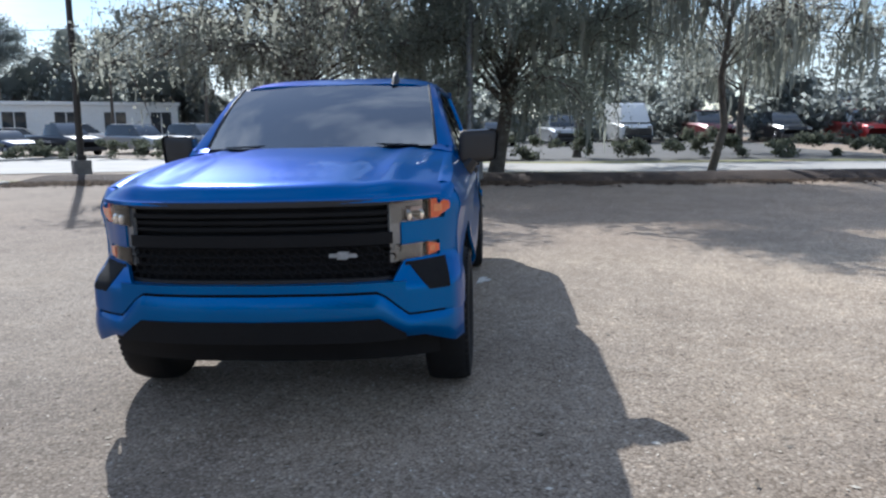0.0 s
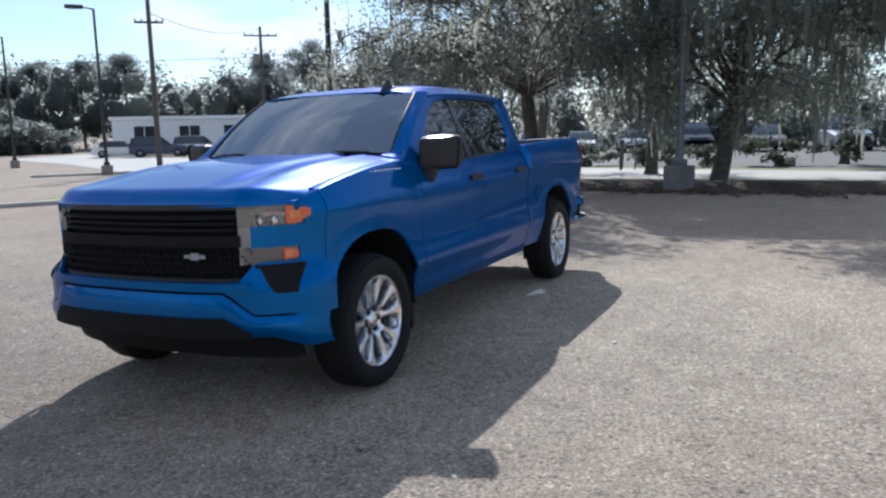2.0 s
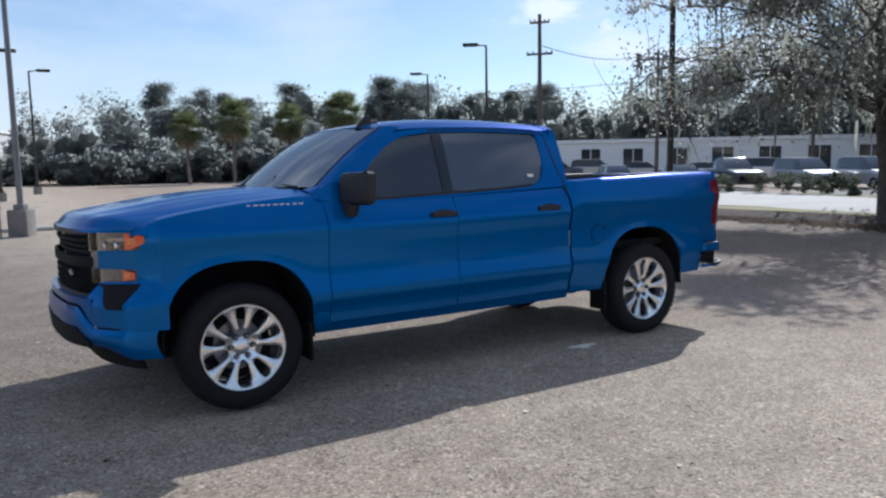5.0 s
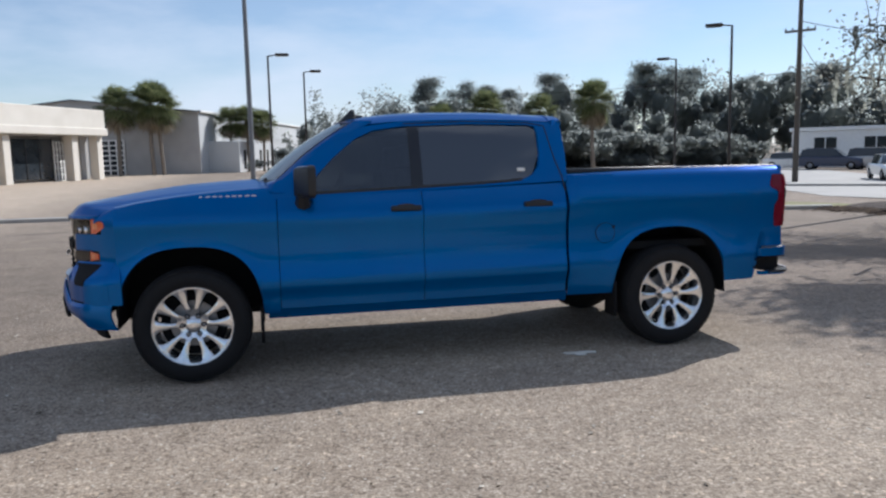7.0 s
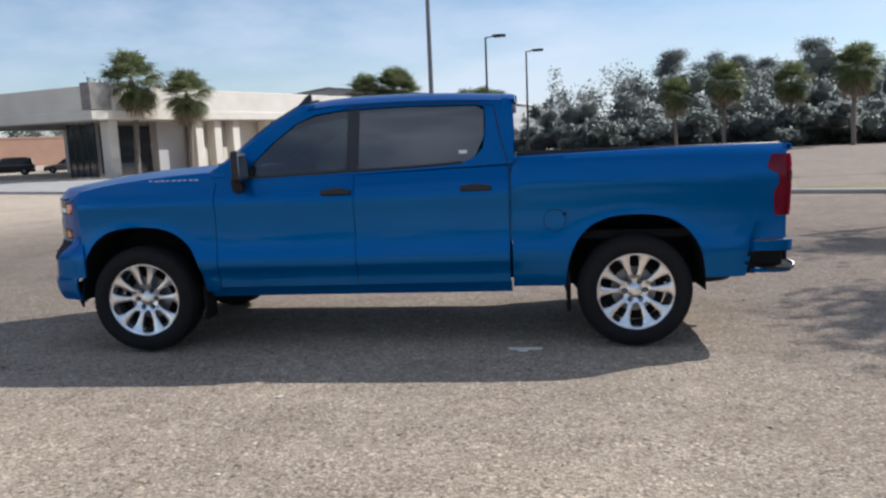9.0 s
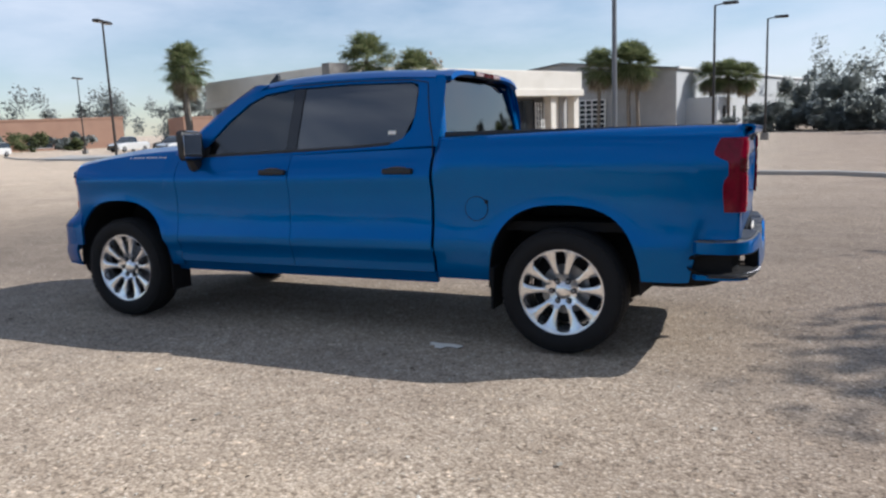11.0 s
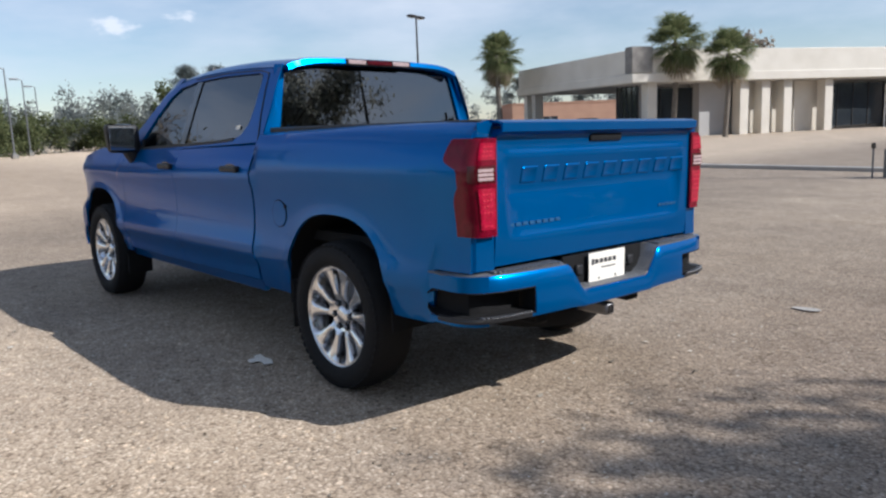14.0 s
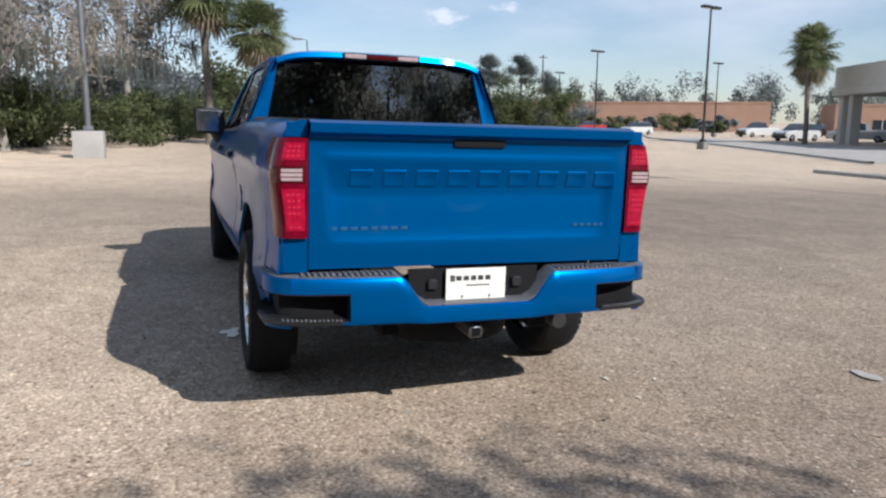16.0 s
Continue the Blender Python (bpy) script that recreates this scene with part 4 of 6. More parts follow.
# ---- tail ----
for s in (1, -1):
    def lamp_front(z):
        """How far forward the lamp wraps on to the bed side."""
        return soft(z, [(0.94, 4.725), (1.08, 4.715), (1.14, 4.725), (1.18, 4.762), (1.235, 4.765), (1.265, 4.70), (1.29, 4.665), (1.33, 4.672), (1.39, 4.70)])

    def tail_piece(name, u0, u1, z0, z1, material, lift, parent, m=14):
        """Part of the lamp's skin: u runs from its front edge round the corner to the tailgate."""
        rows = []
        for k in range(25):
            u = u0 + (u1 - u0) * k / 24
            col = []
            for j in range(m + 1):
                z = z0 + (z1 - z0) * j / m
                y0 = min(lamp_front(z), 4.745)
                if u < 0.4:
                    y = y0 + (4.75 - y0) * u / 0.4
                    col.append((s * (side_x(y, z) + lift), y, z))
                elif u < 0.65:
                    c, xa = (u - 0.4) / 0.25 * math.pi / 2, side_x(4.75, z) + lift
                    col.append((s * (xa - 0.055 * (1 - math.cos(c))), 4.75 + (0.088 + lift) * math.sin(c), z))
                else:
                    w, xa = (u - 0.65) / 0.35, side_x(4.75, z) + lift - 0.055
                    col.append((s * (xa + (0.802 - xa) * w), 4.838 + lift, z))
            rows.append(col)
        return part(name, sheet(rows, 0.012), material, parent)

    lamp = tail_piece("tail_lamp", 0.0, 1.0, 0.948, 1.385, RED_LENS, 0.006, truck, 26)
    tagged(lamp, "red tail lamp with a clear reversing lens")
    tail_piece("lamp_divider", 0.50, 0.97, 1.188, 1.266, RED_DEEP, 0.008, lamp, 2)
    for k in range(3):
        tail_piece("clear_lens", 0.62, 0.92, 1.200 + 0.019 * k, 1.214 + 0.019 * k, PEARL, 0.010, lamp, 2)
    tail_piece("lamp_glow", 0.60, 0.95, 1.290, 1.365, RED_BRIGHT, 0.009, lamp)
    tail_piece("lamp_glow", 0.60, 0.95, 0.98, 1.165, RED_BRIGHT, 0.009, lamp)
    for z in (1.304, 1.324, 1.344, 1.135, 1.108, 1.081, 1.054, 0.992):
        for u in (0.66, 0.74, 0.82):
            tail_piece("bulb_core", u, u + 0.05, z, z + 0.009, RED_HOT, 0.011, lamp, 2)
    part("corner_post", sheet([[(s * (side_x(4.78, z) - 0.005), 4.79, z), (s * 0.905, 4.812, z), (s * 0.80, 4.82, z)] for z in (0.79, 0.87, 0.944)], 0.02), PAINT, truck)
    part("corner_post", sheet([[(s * (side_x(4.78, z) - 0.005), 4.79, z), (s * 0.89, 4.812, z), (s * 0.80, 4.82, z)] for z in (1.389, 1.42, 1.452)], 0.02), PAINT, truck)


def gate_y(x, z):
    """Depth of the tailgate's pressing."""
    base = soft(z, [(0.80, 4.815), (0.93, 4.825), (1.40, 4.83)])
    edge = min(1, max(0, (0.745 + 0.10 * (z - 1.30) - abs(x)) / 0.04))
    # upper slope that catches the sky, flat field below, step at the foot
    fall = lerp(z, [(0.80, 0.0), (0.915, 0.0), (0.955, -0.010), (1.10, -0.024), (1.150, -0.030), (1.30, 0.006), (1.340, -0.002), (1.352, 0.0)])
    lip = lerp(z, [(1.375, 0), (1.395, 0.004), (1.412, 0.046), (1.452, 0.050), (1.468, 0.0)])
    return base + (fall * edge if z < 1.352 else 0) + lip


zs = [0.802, 0.85, 0.90, 0.922, 0.932, 0.946, 0.98, 1.03, 1.08, 1.12, 1.145, 1.18, 1.22, 1.26, 1.285, 1.30, 1.32, 1.343, 1.353, 1.375, 1.40, 1.412, 1.425, 1.440, 1.452, 1.462]
xs = [-0.795, -0.79, -0.77, -0.75, -0.74, -0.73, -0.72, -0.71, -0.70] + [-0.66 + 0.06 * k for k in range(23)] + [0.70, 0.71, 0.72, 0.73, 0.74, 0.75, 0.77, 0.79, 0.795]
rows = [[(x, gate_y(x, z), z) for z in zs] + [(x, 4.77, 1.466), (x, 4.76, 1.44)] for x in xs]
gate = part("tailgate", sheet(rows, 0.012), PAINT, truck, "blue tailgate with a pressed panel")
grip = part("gate_handle", boxed(-0.130, 0.130, 4.80, 4.843, 1.356, 1.402, 0.012, 2), UNDER, gate, "black tailgate handle")
for k in range(9):
    x = 0.615 - k * 0.155
    wide = 0.112
    rows = []
    for u in (0.0, 0.006, 0.013, 0.020, 0.092, 0.099, 0.106, 0.112):
        edge = min(u, wide - u)
        col = []
        for z, e in ((1.170, 0.0), (1.176, 0.006), (1.182, 0.013), (1.189, 0.020), (1.232, 0.020), (1.239, 0.013), (1.245, 0.006), (1.251, 0.0)):
            d = min(edge, e)
            col.append((x - u, gate_y(x - u, z) + (0.0 if d < 0.001 else 0.0055 if d < 0.014 else 0.002), z))
        rows.append(col)
    part("raised_bar", sheet(rows, 0.004), PAINT, gate)
for k in range(9):
    x = 0.745 - k * 0.047
    part("badge_bar", boxed(x - 0.032, x, gate_y(0.6, 0.985) - 0.002, gate_y(0.6, 0.985) + 0.006, 0.977, 0.991), BADGE_BLUE, gate)
for k in range(6):
    x = -0.52 - k * 0.038
    part("badge_bar", boxed(x - 0.026, x, gate_y(0.6, 0.985) - 0.002, gate_y(0.6, 0.985) + 0.006, 0.980, 0.992), BADGE_BLUE, gate)


def rear_y(x):
    return soft(abs(x), [(0.0, 4.935), (0.5, 4.925), (0.8, 4.895), (0.90, 4.86), (0.95, 4.82), (0.98, 4.76), (0.985, 4.70)])


def notch(x):
    return min(1, max(0, (0.375 - abs(x)) / 0.10))


def bumper_col(x, low=0.545, high=0.772):
    """Points up the bumper's face between two heights."""
    col = []
    for z, d in ((0.545, -0.05), (0.56, -0.005), (0.574, 0.0), (0.62, 0.0), (0.70, -0.004), (0.755, -0.008), (0.772, -0.02)):
        if low - 1e-6 <= z <= high + 1e-6:
            col.append((x, rear_y(x) + d, 0.545 + (z - 0.545) * (1 - 0.62 * notch(x))))
    return col


bm = bmesh.new()
grid(bm, [bumper_col(-0.62 + 1.24 * i / 48) for i in range(49)])
for s in (1, -1):
    for low, high in ((0.545, 0.574), (0.70, 0.772)):
        grid(bm, [bumper_col(s * (0.62 + 0.285 * i / 12), low, high) for i in range(13)])
bmesh.ops.remove_doubles(bm, verts=bm.verts, dist=1e-5)
bmesh.ops.recalc_face_normals(bm, faces=bm.faces)
bmesh.ops.solidify(bm, geom=bm.faces[:], thickness=0.02)
rear_bumper = part("rear_bumper", bm, PAINT, truck, "blue rear bumper with black steps")
rows = []
for i in range(41):
    x = -0.985 + 1.97 * i / 40
    rows.append([(x, rear_y(x) - 0.024, 0.774 - 0.14 * notch(x)), (x, rear_y(x) - 0.09, 0.782 - 0.14 * notch(x)), (x, rear_y(x) - 0.13 if abs(x) > 0.93 else 4.79, 0.782 - 0.14 * notch(x))])
part("step_pad", sheet(rows, 0.008), STEP_PAD, rear_bumper, "ribbed dark grey step pad")
part("plate_recess", boxed(-0.33, 0.33, 4.815, 4.83, 0.635, 0.79), UNDER, rear_bumper)
for s in (1, -1):
    for k in range(16):
        x = s * (0.42 + 0.027 * k)
        part("pad_rib", boxed(x - 0.007, x + 0.007, 4.81, rear_y(x) - 0.035, 0.781, 0.788), STEP_PAD, rear_bumper)
    # open pocket at the corner: a dark sunk wall, shelves, and a treaded lip below
    rim_line = [(a, rear_y(a)) for a in [0.62 + 0.03 * k for k in range(11)] + [0.945, 0.965, 0.98]] + [(0.986, 4.70), (0.986, 4.64), (0.984, 4.585), (0.982, 4.56)]
    sunk = [(max(0.62, min(a, 0.915)), min(y - 0.075, 4.80)) for a, y in rim_line]
    rows = []
    for (a, y), (p, q) in zip(rim_line, sunk):
        end = max(0.0, (4.60 - y) / 0.04)
        lo, hi = 0.574 + 0.03 * end, 0.702 - 0.03 * end
        rows.append([(s * a, y - 0.004, lo), (s * p, q, lo + 0.012), (s * p, q, hi - 0.010), (s * a, y - 0.004, hi)])
    step = part("corner_step", sheet(rows, 0.006), UNDER, rear_bumper, "black corner step pocket")
    part("pocket_end", boxed(s * 0.606, s * 0.624, rear_y(0.62) - 0.085, rear_y(0.62) - 0.006, 0.574, 0.702), UNDER, step)
    rows = []
    for a, y in rim_line[1:-2]:
        k = math.hypot(a - 0.5, (y - 4.3))
        nx, ny = (a - 0.5) / k, (y - 4.3) / k
        reach = 0.006 + 0.014 * max(0, min(1, (a - 0.80) / 0.12))
        rows.append([(s * (a + nx * d), y + ny * d, z) for d, z in ((-0.03, 0.560), (reach * 0.7, 0.562), (reach, 0.572), (reach * 0.8, 0.584), (-0.03, 0.582))])
    part("step_lip", sheet(rows, 0.005), BLACK_PLASTIC, step, "black treaded lip")
    for k in range(14):
        a = 0.665 + 0.019 * k
        part("step_tread", boxed(s * a - 0.006, s * a + 0.006, rear_y(a) - 0.012, rear_y(a) + 0.016, 0.582, 0.592, 0.003), STEEL, step)
    for z_list in ((0.545, 0.56, 0.574), (0.702, 0.74, 0.772)):
        shell = []
        for a in (0.88, 0.91, 0.94, 0.965, 0.98):
            shell.append([(s * a, rear_y(a) - 0.004, z) for z in z_list])
        for y in (4.70, 4.62, 4.575, 4.555):
            shell.append([(s * max(lerp(y, [(4.47, 0.968), (4.56, 0.982), (4.72, 0.984)]), side_x(y, 0.62) + 0.003) - (0.03 if y < 4.56 else 0.0), y, z) for z in z_list])
        part("bumper_side", sheet(shell, 0.016), PAINT, rear_bumper)
    part("plate_lamp", boxed(s * 0.19, s * 0.24, 4.825, 4.85, 0.69, 0.74, 0.006), BLACK_PLASTIC, rear_bumper)
plate = part("licence_plate", boxed(-0.152, 0.152, 4.85, 4.854, 0.638, 0.79, 0.001), PAPER, truck, "white dealer plate with dark print")
for k in range(5):
    part("print_bar", boxed(0.075 - k * 0.037, 0.102 - k * 0.037, 4.8535, 4.8555, 0.732, 0.755), LETTER, plate)
part("print_bar", boxed(-0.07, 0.05, 4.8535, 4.8555, 0.705, 0.712), STEEL, plate)
part("emblem_disc", boxed(0.108, 0.132, 4.8535, 4.8555, 0.728, 0.760, 0.002), STEEL, plate)
for x in (-0.07, 0.07):
    part("plate_screw", boxed(x - 0.006, x + 0.006, 4.8535, 4.857, 0.648, 0.66), STEEL, plate)
part("plate_frame", boxed(-0.16, 0.16, 4.835, 4.8495, 0.63, 0.645), BLACK_PLASTIC, plate)


# ---- wheels ----
def wheel_face():
    """Ten flared spokes in five pairs: strips between rounded windows, with walls down into them."""
    bm = bmesh.new()

    def half(r, pair):
        """Half the angle of a window at radius r."""
        r0, r1 = (0.114, 0.266) if pair else (0.092, 0.270)
        if not r0 < r < r1:
            return 0.0
        f = (r - r0) / (r1 - r0)
        wide = (0.021 + 0.015 * f) if pair else (0.027 + 0.026 * f)
        sharp = 5.5 if f > 0.5 else 2.8
        return wide * (1 - abs(2 * f - 1) ** sharp) ** (1 / 2.2) / r

    radii = (0.05, 0.075, 0.092, 0.0925, 0.094, 0.098, 0.104, 0.11, 0.114, 0.1145, 0.116, 0.12, 0.128, 0.14, 0.16, 0.18, 0.2, 0.22, 0.236, 0.248, 0.257, 0.262, 0.265, 0.266, 0.268, 0.2695, 0.27, 0.277)
    for k in range(10):
        mid = math.pi / 10 + k * math.pi / 5
        rows = []
        for r in radii:
            a0, a1 = mid - math.pi / 10 + half(r, k % 2 == 0), mid + math.pi / 10 - half(r, k % 2 == 1)
            h0, h1 = half(r, k % 2 == 0) * r, half(r, k % 2 == 1) * r
            base = lerp(r, [(0.05, 0.046), (0.09, 0.056), (0.12, 0.068), (0.20, 0.078), (0.25, 0.088), (0.276, 0.094)])
            row = []
            for u in (-1.0, -1.0, -0.86, -0.5, 0.0, 0.5, 0.86, 1.0, 1.0):
                a = a0 + (a1 - a0) * (u + 1) / 2
                open_w = h0 if u < 0 else h1
                fade = min(1.0, open_w / 0.010)
                x = base + 0.005 * (1 - u * u) * fade - 0.004 * fade * (abs(u) > 0.9)
                if len(row) in (0, 8):
                    x -= 0.042 * fade
                row.append((x, r * math.sin(a), r * math.cos(a)))
            rows.append(row)
        grid(bm, rows)
    return bm


def road_wheel(y, s, turn):
    """A wheel whose face is turned outward on side s."""
    w = thing("road_wheel", pose(s * (0.868 if y else 0.885), y, WHEEL_Z, 0, 0, 0 if s > 0 else 180) @ pose(0, 0, 0, turn, 0, 0), "", "")
    w.parent = truck
    tagged(w, "bright alloy wheel with paired spokes")
    tyre = bmesh.new()
    prof = [(-0.13, 0.262), (-0.142, 0.32), (-0.135, 0.375), (-0.115, 0.403), (-0.09, 0.412), (0.0, 0.417), (0.07, 0.412), (0.10, 0.402), (0.122, 0.375), (0.128, 0.33), (0.120, 0.302), (0.105, 0.282)]
    lathe(tyre, prof, seg=64)
    t = part("tyre", tyre, RUBBER, w, "black road tyre")
    lugs = bmesh.new()
    for k in range(56):
        a = 2 * math.pi * k / 56
        for off, x0, x1 in ((0, 0.062, 0.118), (0.05, -0.125, -0.07), (0.02, -0.055, 0.05)):
            vs = bmesh.ops.create_cube(lugs, size=1, matrix=Matrix.Rotation(-(a + off), 4, "X") @ Matrix.Translation(((x0 + x1) / 2, 0, lerp((x0 + x1) / 2, [(-0.1, 0.398), (0.0, 0.407), (0.09, 0.398)]))) @ Matrix.Rotation(lerp((x0 + x1) / 2, [(-0.1, -0.22), (0.0, 0.0), (0.09, 0.22)]), 4, "Y") @ Matrix.Diagonal((x1 - x0, 0.030, 0.010, 1)))
    part("tread", lugs, RUBBER, w, smooth=False)
    rim = bmesh.new()
    lathe(rim, [(-0.10, 0.255), (0.02, 0.25), (0.06, 0.265), (0.088, 0.272), (0.100, 0.280), (0.108, 0.292), (0.104, 0.301), (0.085, 0.295)], seg=64)
    part("rim", rim, ALLOY, w)
    part("spokes", wheel_face(), ALLOY, w)
    hub = bmesh.new()
    lathe(hub, [(0.03, 0.056), (0.058, 0.054), (0.062, 0.048), (0.066, 0.042), (0.070, 0.030), (0.071, 0.0)], seg=32)
    part("hub", hub, ALLOY, w)
    for k in range(6):
        a = 2 * math.pi * (k + 0.5) / 6
        pocket = bmesh.new()
        lathe(pocket, [(0.048, 0.019), (0.060, 0.018), (0.0605, 0.0)], seg=14, centre=(0, 0.074 * math.sin(a), 0.074 * math.cos(a)))
        socket = part("nut_pocket", pocket, UNDER, w)
        nut = bmesh.new()
        lathe(nut, [(0.058, 0.012), (0.070, 0.011), (0.074, 0.007), (0.074, 0.0)], seg=8, centre=(0, 0.074 * math.sin(a), 0.074 * math.cos(a)))
        part("wheel_nut", nut, STEEL, socket)
    disc = bmesh.new()
    lathe(disc, [(-0.02, 0.06), (-0.02, 0.165), (-0.035, 0.165)], seg=40)
    part("brake_disc", disc, STEEL, w)
    back_plate = bmesh.new()
    lathe(back_plate, [(-0.06, 0.0), (-0.06, 0.235)], seg=32)
    part("wheel_inner", back_plate, UNDER, w)


for y in (AXLE_F, AXLE_R):
    for s in (1, -1):
        road_wheel(y, s, 2 if y else 1)


def stand_out(x, y):
    """How far a point of the pickup moves out towards its right side, most at the nose."""
    return -0.09 * min(1, max(0, (1 - x) / 2)) * min(1, max(0, (4.7 - y) / 3.7))


for ob in truck.children_recursive:
    x, y, z = ob.matrix_basis.translation
    if ob.matrix_basis != Matrix.Identity(4):
        ob.matrix_basis.translation = (x + stand_out(x, y), y, z)
    elif ob.type == "MESH" and not ob.parent.name.startswith(("road_wheel", "nut_pocket")):
        for vert in ob.data.vertices:
            vert.co.x += stand_out(vert.co.x, vert.co.y)


# ---- verge, road and kerbs ----
LOW_V = [(-13.6, 17.4), (-9, 17.2), (-4, 16.6), (0, 15.6), (4, 14.9), (8, 14.6), (14, 14.4), (24, 14.2), (45, 14.0)]
MID_V = [(-12.5, 20.4), (-9, 19.6), (-4, 18.6), (0, 17.4), (4, 16.3), (8, 16.2), (14, 16.0), (24, 15.8), (45, 15.6)]
TOP_V = [(-11.5, 23.4), (-9, 22.2), (-4, 20.9), (0, 19.8), (4, 18.8), (8, 18.1), (14, 17.6), (24, 17.4), (45, 17.2)]
ROAD_V = [(-16, 33.5), (-12, 31.2), (-6, 28.0), (0, 24.8), (4, 23.2), (8, 22.5), (14, 22.0), (24, 21.7), (45, 21.5)]
# Ground beyond the road: the trees' shade is put into its dark colour
SHADED_ASPHALT = mat("shaded_asphalt", (0.13, 0.125, 0.115), 0.9, 0.0, (0.08, 0.077, 0.072), 0.8, 30, bump=0.3)
strip("mulch_bed", LOW_V, MID_V, MULCH, "brown leaf litter and mulch under the oaks", "mulch", 0.012, 0.20, 6)
strip("grass_verge", MID_V, TOP_V, GRASS, "strip of dry winter grass beside the road", "grass", 0.010, 0.03, 4)
strip("road", TOP_V, ROAD_V, ROAD, "pale sunlit concrete road behind the oaks", "road", 0.014)
strip("grass_verge_far", ROAD_V, [(x - 1, y + 1.6) for x, y in ROAD_V], GRASS, "dry grass strip on the far side of the road", "grass", 0.010)
strip("far_ground", [(x - 1, y + 1.6) for x, y in ROAD_V], [(-16, 74), (-12, 74), (-6, 74), (0, 74), (4, 74), (8, 74), (14, 74), (24, 72), (45, 70)], SHADED_ASPHALT, "asphalt under the far parked cars, darkened for the shade of the trees", "asphalt", 0.010, 0.0, 6)
strip("road_west", [(-60, 40), (-45, 34), (-30, 26), (-20, 22.5), (-11.5, 23.4)], [(-64, 52), (-50, 46), (-36, 40), (-26, 36), (-16, 33.5)], ROAD, "pale concrete road leading out of the lot", "road", 0.012)


bank_rng = np.random.default_rng(91)
centres = []
for k in range(9000):
    f = bank_rng.uniform(0, len(LOW_V) - 3.001)
    i = int(f)
    x = LOW_V[i][0] + (LOW_V[i + 1][0] - LOW_V[i][0]) * (f - i)
    y = LOW_V[i][1] + (LOW_V[i + 1][1] - LOW_V[i][1]) * (f - i) + bank_rng.normal() * 0.45 + 0.35 * math.sin(3.1 * x) * bank_rng.uniform()
    centres.append((x, y, ground_z(x, y) + 0.02 + 0.10 * max(0, min(1, (y - 15.0) / 4)) * bank_rng.uniform()))
tilts = bank_rng.uniform(-0.4, 0.4, (9000, 4))
v, f = [], []
for (x, y, z), (a, b, c, d) in zip(centres, tilts):
    n0, s = len(v), 0.05 + 0.05 * abs(c)
    v += [(x - s, y - s * b, z + s * a * 0.6), (x + s * d, y - s, z), (x + s, y + s * b, z - s * a * 0.3), (x - s * d, y + s, z + s * 0.4)]
    f.append((n0, n0 + 1, n0 + 2, n0 + 3))
tagged(raw("fallen_leaves", v, f, leafy("brown_leaves", (0.035, 0.024, 0.018), (0.14, 0.10, 0.07), 0.9, 0.0)), "brown fallen leaves along the foot of the bank", "leaves", kind="stuff")


def kerb(name, points, wide=0.16, high=0.13, material=CONCRETE, label="low pale concrete kerb"):
    """A kerb that follows the ground along points."""
    fine = []
    for (x0, y0), (x1, y1) in zip(points, points[1:]):
        n = max(2, int(math.hypot(x1 - x0, y1 - y0) / 2))
        fine += [(x0 + (x1 - x0) * k / n, y0 + (y1 - y0) * k / n) for k in range(n)]
    fine.append(points[-1])
    rows = []
    for k, (x, y) in enumerate(fine):
        (ax, ay), (bx, by) = fine[max(k - 1, 0)], fine[min(k + 1, len(fine) - 1)]
        d = math.hypot(bx - ax, by - ay)
        nx, ny = -(by - ay) / d, (bx - ax) / d
        z = ground_z(x, y)
        rows.append([(x + nx * o, y + ny * o, z + h) for o, h in ((-wide, -0.05), (-wide, high - 0.02), (-wide + 0.03, high), (wide - 0.03, high), (wide, high - 0.02), (wide, -0.05))])
    return tagged(part(name, sheet(rows), material), label, "kerb", kind="structure")


kerb("kerb_west", [(-20.9, -14), (-20.7, -4), (-20.5, 3), (-19.8, 6.5), (-17.5, 9.2), (-16.2, 11.0), (-14.5, 14.5), (-13.6, 17.4)])
kerb("kerb_southwest", [(-56, -78), (-48, -65), (-39, -42), (-31, -24), (-28.5, -18.5)])
kerb("kerb_island", [(-31.5, 21.5), (-28, 26.7), (-25.3, 30), (-20, 36)])
strip("soil_bed", [(-21.2, -13), (-21.0, -5), (-20.9, 2)], [(-22.6, -12.5), (-22.4, -5), (-22.2, 1.5)], MULCH, "dark strip of soil behind the kerb", "soil", 0.02, 0.05)
strip("grass_patch", [(-15.4, 13.6), (-16.6, 12.4), (-18.5, 11.6)], [(-13.2, 18.6), (-15.5, 19.6), (-18.5, 18.4)], GRASS, "patch of grass behind the kerb", "grass", 0.02, 0.05)
strip("pavement", [(-27.8, -18), (-30, -23), (-38, -41), (-47, -63)], [(-44, -24), (-46, -28), (-50, -46), (-58, -70)], CONCRETE, "pale concrete apron in front of the showroom", "pavement", 0.02)


